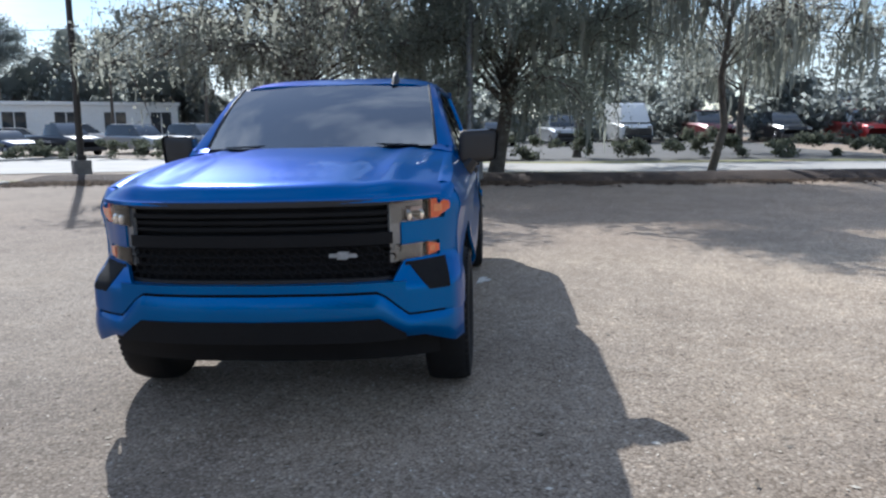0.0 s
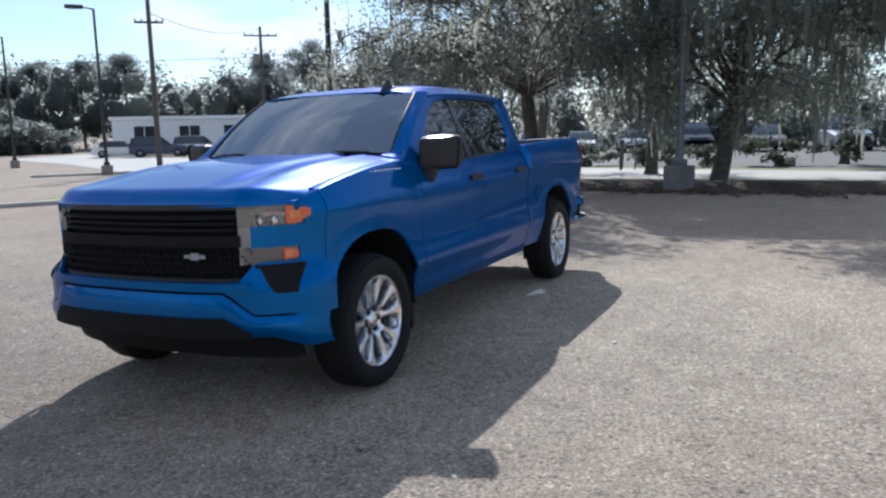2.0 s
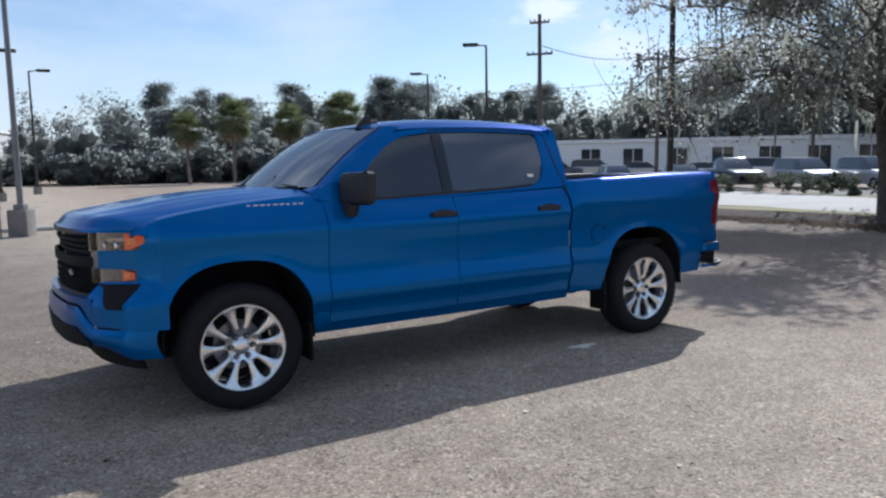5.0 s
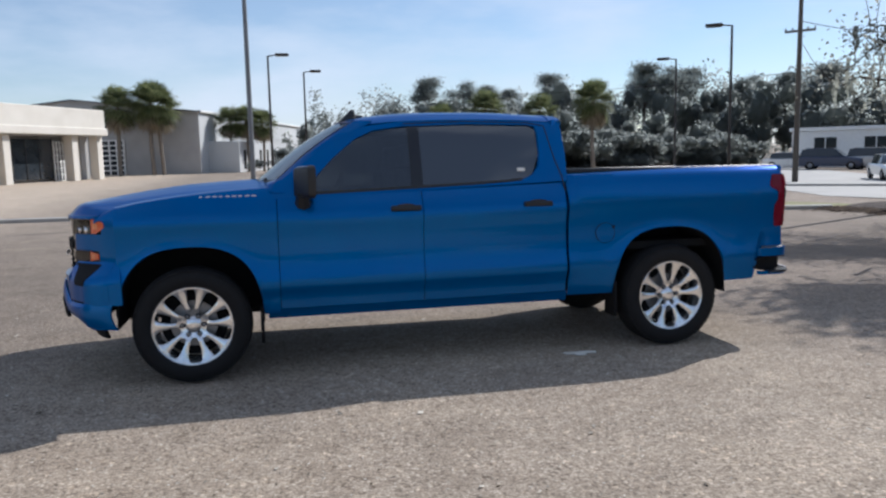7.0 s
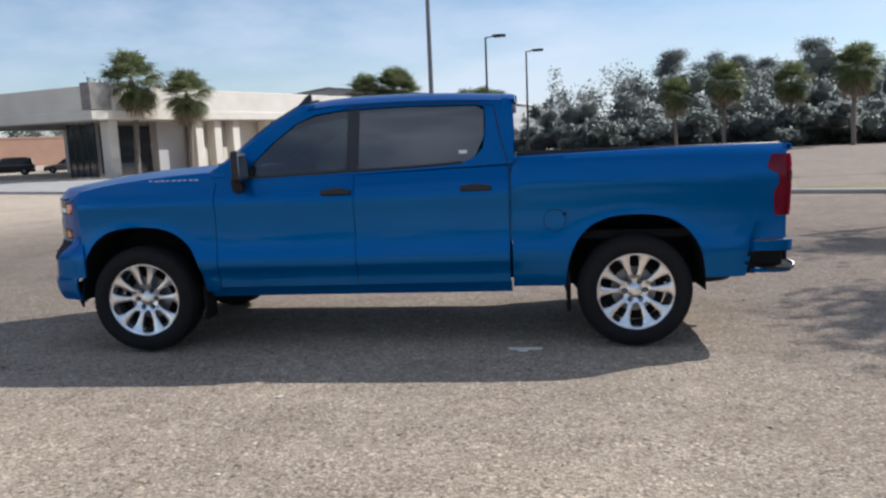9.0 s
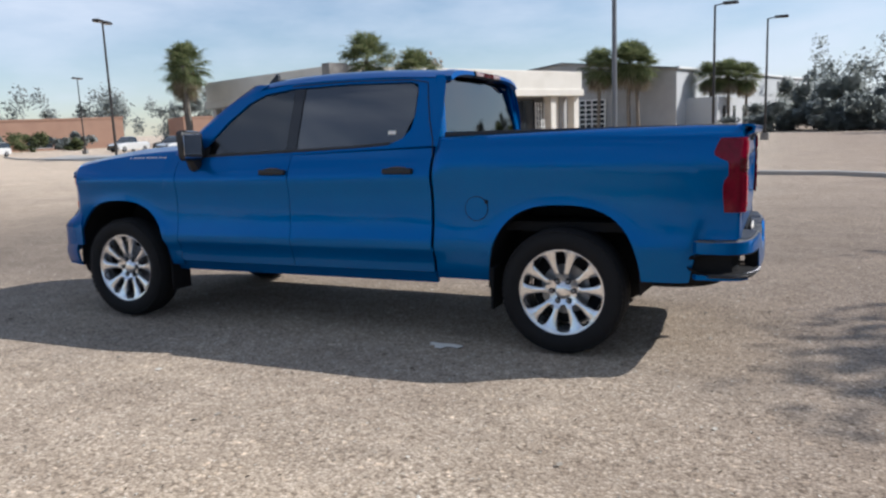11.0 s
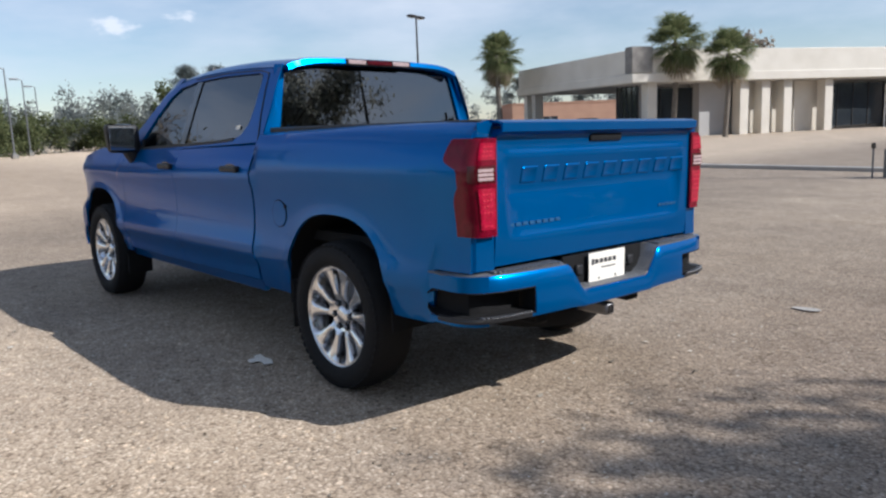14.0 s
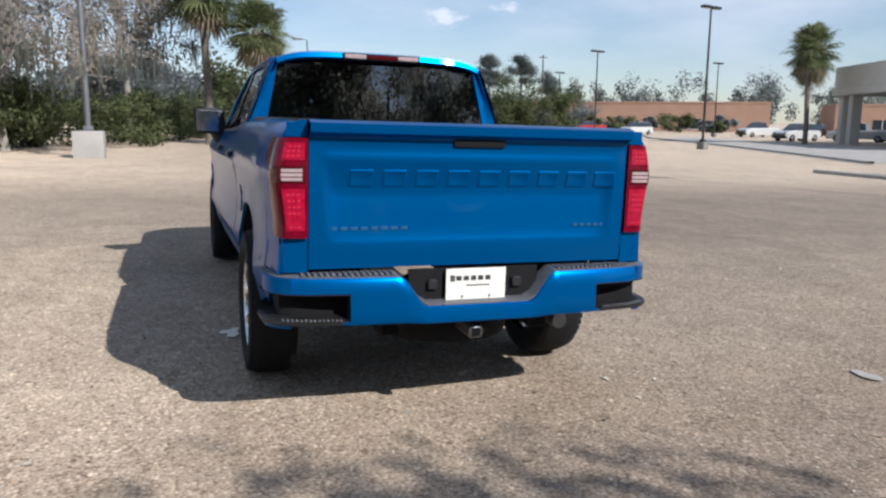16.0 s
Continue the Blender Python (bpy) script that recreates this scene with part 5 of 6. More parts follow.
# ---- poles ----
def light_pole(x, y, high=9.0, heads=1, turn=0.0, base=0.0, reach=0.9, material=BRONZE, wide=0.09, foot=0.27):
    p = thing("lot_light", on_ground(x, y, turn), "dark bronze parking-lot light pole with %s flat head%s" % ("two" if heads == 2 else "one", "s" if heads == 2 else ""), "light pole", "parking-lot lights")
    part("pole", tubed([(0, 0, 0), (0, 0, high * 0.5), (0, 0, high)], [wide, wide * 0.85, wide * 0.65], 10), material, p)
    if base:
        part("footing", boxed(-foot, foot, -foot, foot, -0.1, base, 0.03, 2), CONCRETE_DARK if foot < 0.4 else CONCRETE, p, "square concrete footing")
        part("base_cover", boxed(-0.14, 0.14, -0.14, 0.14, base, base + 0.16, 0.02, 2), material, p)
    for s in (1, -1)[:heads]:
        head = part("lamp_head", boxed(s * (reach - 0.45), s * (reach + 0.40), -0.20, 0.20, high - 0.02, high + 0.15, 0.06, 3), material, p)
        part("lamp_arm", tubed([(0, 0, high - 0.02), (s * (reach - 0.42), 0, high + 0.05)], [0.04, 0.035], 8), material, p)
        part("lamp_glass", boxed(s * (reach - 0.30), s * (reach + 0.30), -0.15, 0.15, high - 0.035, high - 0.015), LENS, head)
    return p


light_pole(-18.6, 0.2, 10.5, 1, 150, 0.75, 1.0, GALV, 0.085)
light_pole(-12.6, 19.9, 10.5, 1, 40, 0.62, 1.0, BRONZE, 0.12)
light_pole(0.4, 15.6, 9.5, 1, 60, 0.62, 1.0, GALV, 0.10)
light_pole(3.9, -18.6, 9.5, 1, 90, 0.85, 1.0, GALV, 0.10, 0.45)
for x, y, t in ((-43.8, 1.1, 85), (-53.3, 3.8, 85), (-43.3, 29.1, 231), (-29.35, 24.25, 231)):
    light_pole(x, y, 8.25, 1, t, 0.5)
for x, y in ((-32.0, -35.0), (-40.6, -64.0), (-62.4, -72.3), (-54.0, -98.0)):
    light_pole(x, y, 9.1 if y > -40 else 8.9, 2, 20, 0.5, 0.55)
for x, y in ((-5.4, -47.6), (-10.2, -62.5), (-15.0, -76.0), (-19.7, -89.8), (-24.1, -102.5)):
    light_pole(x, y, 8.5, 1, 10, 0.4, 0.9, GALV)


post = thing("marker_post", on_ground(-18.3, -0.35), "thin short metal post beside the light pole", "post")
part("shaft", tubed([(0, 0, -0.05), (0, 0, 0.78)], [0.025, 0.025], 8), GALV, post)
part("cap", boxed(-0.06, 0.06, -0.04, 0.04, 0.76, 0.90, 0.01), POLE_WOOD, post)


def utility_pole(x, y, high, arms, turn, cans=0):
    p = thing("utility_pole", on_ground(x, y, turn), "weathered wooden utility pole with crossarms", "utility pole", "utility poles")
    part("pole", tubed([(0, 0, 0), (0, 0, high)], [0.17, 0.11], 10), POLE_WOOD, p)
    for z, half in arms:
        arm = part("crossarm", boxed(-half, half, -0.06, 0.06, z - 0.06, z + 0.06), POLE_WOOD, p)
        for k in (-0.95, -0.5, 0.5, 0.95):
            part("insulator", lathe(bmesh.new(), [(0, 0.0), (0.02, 0.05), (0.10, 0.05), (0.14, 0.02), (0.14, 0)], seg=8), GALV, arm).matrix_basis = Matrix.Translation((half * k, 0, z + 0.06)) @ pose(0, 0, 0, 0, -90, 0)
    for k in range(cans):
        part("transformer", lathe(bmesh.new(), [(0, 0.0), (0, 0.24), (0.75, 0.24), (0.80, 0.18), (0.80, 0)], seg=16), GALV, p, "grey transformer can").matrix_basis = Matrix.Translation((0.42 if k else -0.42, 0, arms[-1][0] - 2.2)) @ pose(0, 0, 0, 0, -90, 0)
    return p


utility_pole(-31.6, 30.0, 10.8, [(10.3, 0.6), (8.4, 0.8)], 40)
utility_pole(-37.0, 46.8, 10.3, [(9.6, 1.3)], 40, 2)
utility_pole(-6.5, -56.0, 10.5, [(10.0, 0.8)], 10)
utility_pole(-62, -120, 13.5, [(13.0, 0.8)], 10)
for a, b in (((-37.0, 46.8, 7.4), (30, 52, 11.0)), ((-37.0, 46.8, 7.4), (-90, 20, 8.5)), ((-31.6, 30.0, 8.4), (-37.0, 46.8, 9.6))):
    pts = [(a[0] + (b[0] - a[0]) * k / 12, a[1] + (b[1] - a[1]) * k / 12, a[2] + (b[2] - a[2]) * k / 12 - 0.7 * math.sin(math.pi * k / 12)) for k in range(13)]
    tagged(part("overhead_cable", tubed(pts, [0.022] * 13, 5), BLACK_PLASTIC), "thin black overhead cable between poles", "cable")


# ---- trees ----
def quads(centres, size, rng, outward, mass=0.7):
    """One small quad a centre, turned at random, its shading leaning outward from its clump by mass."""
    n = len(centres)
    a = rng.normal(size=(n, 3))
    a /= np.linalg.norm(a, axis=1, keepdims=True)
    b = np.cross(a, rng.normal(size=(n, 3)))
    b /= np.linalg.norm(b, axis=1, keepdims=True) + 1e-9
    face = np.cross(a, b)
    outward = outward / (np.linalg.norm(outward, axis=1, keepdims=True) + 1e-9)
    turn = np.sign(np.sum(face * outward, axis=1, keepdims=True) + 1e-9)
    b, face = b * turn, face * turn
    shade = outward * mass + face * (1 - mass)
    shade /= np.linalg.norm(shade, axis=1, keepdims=True) + 1e-9
    s = size * rng.uniform(0.6, 1.3, (n, 1))
    a, b = a * s, b * s * 0.55
    v = np.stack([centres - a, centres - b, centres + a, centres + b], 1).reshape(-1, 3)
    f = np.arange(4 * n).reshape(-1, 4)
    return v.tolist(), f.tolist(), np.repeat(shade, 4, axis=0).tolist()


def tree(x, y, high, spread, trunk_r, fork, limbs, leaves, leaf, moss, seed, label, lean=(0, 0), bark=BARK, leaf_mat=OAK_LEAF, droop=0.25, low=0.35, name="oak_tree", category="tree", moss_long=1.3, twigs=0, over=(0, 0), airy=1.0):
    """A tapered trunk with curved limbs, side branches, loose leaves and hanging moss. over: how far the upper limbs reach out.
    airy: the share of leaves left in the lower crown, under a thicker top."""
    rng = np.random.default_rng(seed)
    t = thing(name, on_ground(x, y), label, category, "trees")
    wood = bmesh.new()
    top = np.array([lean[0] * 0.3, lean[1] * 0.3, fork])
    mid = top * 0.5 + rng.normal(size=3) * [0.08, 0.08, 0]
    tube(wood, [(0, 0, -0.15), (0, 0, 0.12), tuple(mid), tuple(top)], [trunk_r * 1.6, trunk_r * 1.12, trunk_r * 0.95, trunk_r * 0.85], 12)
    fine = []
    crest = np.array([lean[0] * 0.7, lean[1] * 0.7, fork + (high - fork) * 0.72])
    tube(wood, [tuple(top), tuple(top * 0.5 + crest * 0.5 + [0.12, -0.1, 0]), tuple(crest)], [trunk_r * 0.82, trunk_r * 0.5, trunk_r * 0.16], 9)
    for k in range(limbs):
        az = 2 * math.pi * (k + rng.uniform(-0.3, 0.3)) / limbs
        up = rng.uniform(low, 1.0)
        reach = spread * rng.uniform(0.6, 1.05) * math.sqrt(max(0.08, 1 - (up * 0.88) ** 2))
        tip = np.array([lean[0] + reach * math.cos(az), lean[1] + reach * math.sin(az), fork + (high - fork) * up])
        tip[:2] += np.array(over) * max(0, up - 0.35) / 0.65
        spring = top + (crest - top) * min(0.9, max(0.0, up)) * rng.uniform(0.1, 0.75)
        ctrl = spring * 0.45 + tip * 0.55 + np.array([0, 0, (high - fork) * droop * (1.1 - 0.6 * max(0.0, up))])
        pts = [(1 - s) ** 2 * spring + 2 * s * (1 - s) * ctrl + s * s * tip for s in np.linspace(0, 1, 8)]
        pts = [p + rng.normal(size=3) * 0.07 * (0 < i < 7) for i, p in enumerate(pts)]
        r0 = trunk_r * rng.uniform(0.13, 0.26)
        tube(wood, [tuple(p) for p in pts], [r0 * (1 - 0.82 * i / 7) for i in range(8)], 7)
        for b in range(7):
            s = rng.uniform(0.3, 1.0)
            i = min(6, int(s * 7))
            start = pts[i] + (pts[i + 1] - pts[i]) * (s * 7 - i if s < 1 else 1)
            way = rng.normal(size=3) + np.array([math.cos(az), math.sin(az), -0.1])
            way = way / np.linalg.norm(way) * rng.uniform(0.14, 0.34) * spread
            bp = [start, start + way * 0.5 + [0, 0, 0.12], start + way + [0, 0, -0.1 * spread * rng.uniform(0, 0.5)]]
            tube(wood, [tuple(p) for p in bp], [0.022 + 0.008 * spread / 4, 0.016, 0.006], 5, False)
            for j in range(10):
                f = rng.uniform(0.15, 1.05)
                fine.append(start + way * f)
            for j in range(twigs):
                q = start + way * rng.uniform(0.2, 1.0)
                e = q + rng.normal(size=3) * 0.5 + [0, 0, 0.35]
                tube(wood, [tuple(q), tuple((q + e) / 2 + rng.normal(size=3) * 0.05), tuple(e)], [0.010, 0.007, 0.003], 4, False)
    part("trunk", wood, bark, t)
    fine = np.array(fine)
    if leaves:
        picks = fine[rng.integers(0, len(fine), leaves)]
        picks = picks[(picks[:, 2] > 0.68 * high) | (rng.uniform(size=leaves) < airy)]
        centres = picks + rng.normal(size=picks.shape) * [0.34, 0.34, 0.26]
        sizes = np.where(picks[:, 2:] > 0.68 * high, leaf * 1.6, leaf) if airy < 1 else leaf
        v, f, n = quads(centres, sizes, rng, centres - picks + (centres - [lean[0], lean[1], fork + 0.4 * (high - fork)]) * 0.12, 0.55)
        raw("crown", v, f, leaf_mat, t, normals=n)
    if moss:
        v, f = [], []
        hung = fine[fine[:, 2] < fork + 0.5 * (high - fork)]
        picks = hung[rng.integers(0, len(hung), moss)]
        for p in picks:
            p = p + rng.normal(size=3) * 0.2
            long, w, a = rng.uniform(0.25, 1.0) * moss_long, rng.uniform(0.015, 0.06), rng.uniform(0, math.pi)
            dx, dy = math.cos(a) * w, math.sin(a) * w
            n0 = len(v)
            for i in range(4):
                k = (1.0, 1.2, 0.8, 0.1)[i]
                ox, oy = rng.normal(size=2) * 0.03
                z = p[2] - long * i / 3
                if z < 0.5:
                    z = 0.5 + 0.05 * (3 - i)
                v += [(p[0] + ox - dx * k, p[1] + oy - dy * k, z), (p[0] + ox + dx * k, p[1] + oy + dy * k, z)]
            f += [(n0 + 2 * i, n0 + 2 * i + 1, n0 + 2 * i + 3, n0 + 2 * i + 2) for i in range(3)]
        tagged(raw("hanging_moss", v, f, MOSS, t, "grey strands of hanging moss"), kind="stuff")
    return t


OAK = "live oak with dark leaves and hanging grey moss"
tree(-4.2, 18.1, 8.9, 6.0, 0.22, 2.6, 36, 125000, 0.050, 420, 11, OAK, (-0.8, 0.2), leaf_mat=THIN_LEAF, low=-0.05, moss_long=0.9, twigs=3, over=(-0.2, -0.7), airy=0.30)
tree(1.1, 17.9, 9.4, 4.5, 0.22, 1.9, 40, 130000, 0.050, 420, 12, "dense dark live oak with low hanging branches", (0.9, -0.5), low=-0.06, moss_long=1.4, over=(-1.0, -1.0), airy=0.5)
tree(7.2, 17.6, 8.2, 4.0, 0.11, 2.6, 20, 6000, 0.05, 650, 13, "thin half-bare oak draped in grey moss", (0.3, -0.2), leaf_mat=THIN_LEAF, low=0.05, twigs=5, moss_long=1.25)
tree(-1.6, 22.8, 11.0, 5.4, 0.2, 3.0, 18, 14000, 0.07, 301, 14, "tall half-bare oak across the grass", (0, 0), leaf_mat=THIN_LEAF, low=0.25, twigs=2)
tree(-6.4, 26.0, 9.5, 4.8, 0.2, 2.6, 13, 4000, 0.07, 301, 15, OAK, (-0.3, 0), leaf_mat=THIN_LEAF, low=0.15, twigs=1)
tree(4.4, 27.5, 8.0, 4.6, 0.16, 2.6, 12, 3000, 0.07, 301, 17, "half-bare oak behind the road", (0, 0), leaf_mat=THIN_LEAF, low=0.3, twigs=2)
# This oak is added as a dark, shading mass beyond the hedge
tree(11.5, 29.5, 7.0, 4.2, 0.15, 2.2, 12, 5000, 0.07, 301, 18, "half-bare oak behind the road", (0, 0), leaf_mat=THIN_LEAF, low=0.2, twigs=2)
GREY = "bare grey tree tangled with dry vines"
tree(7.0, -22.4, 8.6, 4.6, 0.16, 1.4, 24, 9000, 0.07, 500, 21, GREY, (0, 0), GREY_BARK, DRY_LEAF, low=0.05, twigs=9, name="bare_tree")
tree(3.6, -37.0, 11.0, 5.4, 0.2, 2.4, 16, 9000, 0.09, 300, 22, GREY, (0, 0), GREY_BARK, DRY_LEAF, low=0.15, twigs=6, name="bare_tree")
tree(11.5, -24.5, 9.0, 5.0, 0.2, 1.6, 14, 16000, 0.10, 0, 23, "leafy green tree at the edge of the lot", (0, 0), low=0.05, name="broadleaf_tree")
tree(-82, -44, 10.8, 4.5, 0.2, 3.5, 10, 900, 0.3, 0, 24, "sparse tree showing over the showroom roof", (0, 0), low=0.4, name="broadleaf_tree")
tree(-76, -34, 10.6, 4.5, 0.2, 3.5, 10, 900, 0.3, 0, 25, "sparse tree showing over the showroom roof", (0, 0), GREY_BARK, DRY_LEAF, low=0.4, name="broadleaf_tree", twigs=3)


def palm(high, seed, label, crown=2.3, fronds=64, skirt=14):
    """A cabbage palm: a slim trunk, a ball of fan fronds and dry fronds below."""
    rng = np.random.default_rng(seed)
    t = thing("palm_tree", Matrix.Identity(4), label, "palm tree", "palm trees")
    trunk = bmesh.new()
    n = 14
    tube(trunk, [(0.10 * math.sin(k / 4 + seed), 0.08 * math.cos(k / 3 + seed) - 0.08, high * k / n - 0.1) for k in range(n + 1)], [0.21 * (1 + 0.06 * (k % 2)) * (1.25 if k == 0 else 1) * (1 - 0.15 * k / n) for k in range(n + 1)], 10)
    part("trunk", trunk, PALM_BARK, t)
    for nm, count, m in (("crown", fronds, PALM_LEAF), ("dry_fronds", skirt, PALM_DRY)):
        v, f = [], []
        for k in range(count):
            az = 2.399963 * k + rng.uniform(-0.3, 0.3)
            up = rng.uniform(-0.95, 1.4) if nm == "crown" else rng.uniform(-1.4, -0.9)
            out_way = np.array([math.cos(az) * math.cos(up), math.sin(az) * math.cos(up), math.sin(up)])
            stem = crown * rng.uniform(0.4, 0.6)
            hub = np.array([0, 0, high]) + out_way * stem
            hub[2] -= 0.1 * stem
            side_way = np.cross(out_way, [0, 0, 1.0]) if abs(out_way[2]) < 0.95 else np.array([1.0, 0, 0])
            side_way /= np.linalg.norm(side_way)
            rise = np.cross(side_way, out_way)
            n0 = len(v)
            v += [tuple(np.array([0, 0, high - 0.1]) + side_way * 0.02), tuple(np.array([0, 0, high - 0.1]) - side_way * 0.02), tuple(hub - side_way * 0.02), tuple(hub + side_way * 0.02)]
            f.append((n0, n0 + 1, n0 + 2, n0 + 3))
            for j in range(17):
                a = -2.0 + 4.0 * j / 16
                d = out_way * math.cos(a) + side_way * math.sin(a)
                long = crown * rng.uniform(0.45, 0.62) * (0.75 + 0.25 * math.cos(a))
                w = np.cross(d, rise) * 0.055
                mid = hub + d * long * 0.6 + rise * 0.04
                tip = hub + d * long - np.array([0, 0, 0.22 * long])
                n0 = len(v)
                v += [tuple(hub), tuple(mid - w), tuple(tip), tuple(mid + w)]
                f.append((n0, n0 + 1, n0 + 2, n0 + 3))
        raw(nm, v, f, m, t)
    return t


PALM = "cabbage palm with a round crown of fan fronds"
first_palm = palm(7.3, 3, PALM, 2.65, 84, 26)
first_palm.matrix_basis = on_ground(-50.0, -25.9)
tall_palm = palm(8.0, 5, "tall cabbage palm with dry fronds under its crown", 2.45, 66, 22)
tall_palm.matrix_basis = on_ground(-49.5, -44.2)
for k, (x, y, sc) in enumerate(((-50.6, -21.9, 0.84), (-88.0, -15.4, 1.08), (-88.2, -11.9, 1.14), (-88.6, -11.0, 1.08), (-96, -3.4, 0.9), (-96, -1.4, 0.9), (-97, 0.6, 0.85), (-70.5, 29.0, 0.86), (-67.5, 22.2, 0.86), (-66, 33, 0.95), (-67, 17.6, 0.72))):
    copy_thing(first_palm, on_ground(x, y, 47 * k) @ Matrix.Diagonal((sc, sc, sc, 1)))
for k, (x, y, sc) in enumerate(((-51.6, -46.4, 0.9), (-0.4, -33.5, 0.98), (-2.6, -31.5, 0.72), (-3.2, -33.8, 0.74))):
    copy_thing(tall_palm, on_ground(x, y, 80 * k) @ Matrix.Diagonal((sc, sc, sc, 1)))


def pine(seed):
    rng = np.random.default_rng(seed)
    t = thing("pine_tree", Matrix.Identity(4), "tall pine with a clumped dark crown", "tree", "pines")
    part("trunk", tubed([(0, 0, -0.2), (0.1, 0, 6), (0, 0.1, 12.5)], [0.24, 0.18, 0.06], 8), BARK, t)
    pts, ways, limbs = [], [], bmesh.new()
    for k in range(22):
        a, z = rng.uniform(0, 6.28), rng.uniform(8.4, 13.0)
        r = rng.uniform(0.2, 3.0) * math.sqrt(max(0.05, 1 - ((z - 9.6) / 3.6) ** 2))
        c = np.array([r * math.cos(a), r * math.sin(a), z])
        tube(limbs, [(0, 0, z - 1.2), tuple(c)], [0.06, 0.02], 4, False)
        pts.append(c + rng.normal(size=(420, 3)) * [0.62, 0.62, 0.34])
        ways.append(pts[-1] - c + [0, 0, 0.2])
    part("branches", limbs, BARK, t)
    v, f, n = quads(np.concatenate(pts), 0.125, rng, np.concatenate(ways), 0.8)
    raw("crown", v, f, HAZED_PINE_LEAF, t, normals=n)
    return t


pines = [pine(31), pine(32), pine(33)]
PINE_AT = [(-121, 28, 1.08), (-118, 33, 1.0), (-120, 38, 0.96), (-112, 46, 0.98), (-107, 60, 1.02), (-108, 64, 1.05), (-105, 67, 1.0), (-100, 74, 0.95), (-95, 70, 0.9), (-99, 56, 1.0), (-97, 60, 1.02), (-86, 70, 0.9), (-80, 72, 0.86), (-125, 22, 0.8), (-42, -97, 0.85), (-60, -125, 0.95), (-64, -122, 0.8), (-33, 62, 0.75), (-26, 66, 0.8), (-46, 66, 0.86), (-55, 70, 0.8), (-110, -98, 0.7), (-120, 52, 0.95), (-128, 44, 1.0)]
for k, (x, y, sc) in enumerate(PINE_AT):
    m = on_ground(x, y, 61 * k) @ Matrix.Diagonal((sc, sc, sc, 1))
    if k < 3:
        pines[k].matrix_basis = m
    else:
        copy_thing(pines[k % 3], m)


def woods(name, places, material, label, seed, leaf=0.34, count=420, category="woods", solid=False):
    """A far belt of trees or shrubs: many uneven clumps of leaves, solid at heart or airy. places: x, y, radius, height."""
    rng = np.random.default_rng(seed)
    allc, ways = [], []
    ball = bmesh.new()
    bmesh.ops.create_icosphere(ball, subdivisions=2, radius=1.0)
    unit = np.array([tuple(q.co) for q in ball.verts])
    tri = np.array([[q.index for q in fc.verts] for fc in ball.faces])
    ball.free()
    hearts, skins, looks = [], [], []
    for x, y, r, high in places:
        z0 = ground_z(x, y)
        for k in range(7):
            c = np.array([x + rng.normal() * r * 0.5, y + rng.normal() * r * 0.5, z0 + high * rng.uniform(0.12, 0.82)])
            d = rng.normal(size=(count // 7, 3))
            d /= np.linalg.norm(d, axis=1, keepdims=True)
            rad = np.array([r * 0.55, r * 0.55, high * 0.24]) * rng.uniform(0.6, 1.1)
            q = c + d * rad * rng.uniform(0.25, 1.1, (len(d), 1))
            q[:, 2] = np.maximum(q[:, 2], z0 + 0.05)
            allc.append(q)
            ways.append((q - c) / rad + [0, 0, 0.25])
            if not solid:
                continue
            heart = c + unit * rad * rng.uniform(0.4, 0.8, (len(unit), 1))
            heart[:, 2] = np.maximum(heart[:, 2], z0 + 0.02)
            skins.append(tri + len(unit) * len(hearts))
            hearts.append(heart)
            looks.append(unit + rng.normal(size=unit.shape) * 0.25 + [0, 0, 0.2])
    v, f, n = quads(np.concatenate(allc), leaf, rng, np.concatenate(ways), 0.8)
    if solid:
        f += (np.concatenate(skins) + len(v)).tolist()
        v += np.concatenate(hearts).tolist()
        look_out = np.concatenate(looks)
        n += (look_out / np.linalg.norm(look_out, axis=1, keepdims=True)).tolist()
    return tagged(raw(name, v, f, material, None, label, normals=n), category=category, kind="stuff")


def belt_of(points, step, r, high, seed, jitter=1.5):
    rng = np.random.default_rng(seed)
    outp = []
    for (x0, y0), (x1, y1) in zip(points, points[1:]):
        n = max(1, int(math.hypot(x1 - x0, y1 - y0) / step))
        for k in range(n):
            f = k / n
            outp.append((x0 + (x1 - x0) * f + rng.normal() * jitter, y0 + (y1 - y0) * f + rng.normal() * jitter, r * rng.uniform(0.7, 1.2), high * rng.uniform(0.65, 1.1)))
    return outp


woods("woods", belt_of([(-80, 6), (-77, 22), (-77, 36), (-80, 48), (-74, 54)], 1.5, 3.0, 5.8, 41, 1.4) + belt_of([(-76, 4), (-72, 22), (-72, 34), (-76, 46), (-71, 53)], 0.9, 2.4, 3.9, 40, 1.0) + [(-80, 36, 3.2, 9.4), (-82, 39, 3.0, 8.4)], HAZED_WOODS_LEAF, "belt of olive trees and shrubs beyond the lot", 42, 0.14, 2800, solid=True)
woods("woods", belt_of([(-130, 10), (-118, 34), (-104, 62), (-84, 78), (-60, 84), (-30, 78), (10, 76), (50, 66)], 2.6, 4.2, 13.5, 43, 1.8), HAZED_WOODS_LEAF, "far belt of tall trees", 44, 0.28, 1050)
woods("woods", belt_of([(-106, 22), (-102, 40), (-92, 60), (-74, 70), (-50, 74), (-24, 70)], 2.4, 3.8, 11.5, 63, 1.6), HAZED_WOODS_LEAF, "far belt of dense trees under the pines", 64, 0.24, 1500, solid=True)
woods("woods", belt_of([(-150, -30), (-128, -8), (-132, 12)], 5, 4.5, 9.0, 45, 2.5), HAZED_WOODS_LEAF, "far belt of tall trees behind the workshop", 46, 0.36, 900)
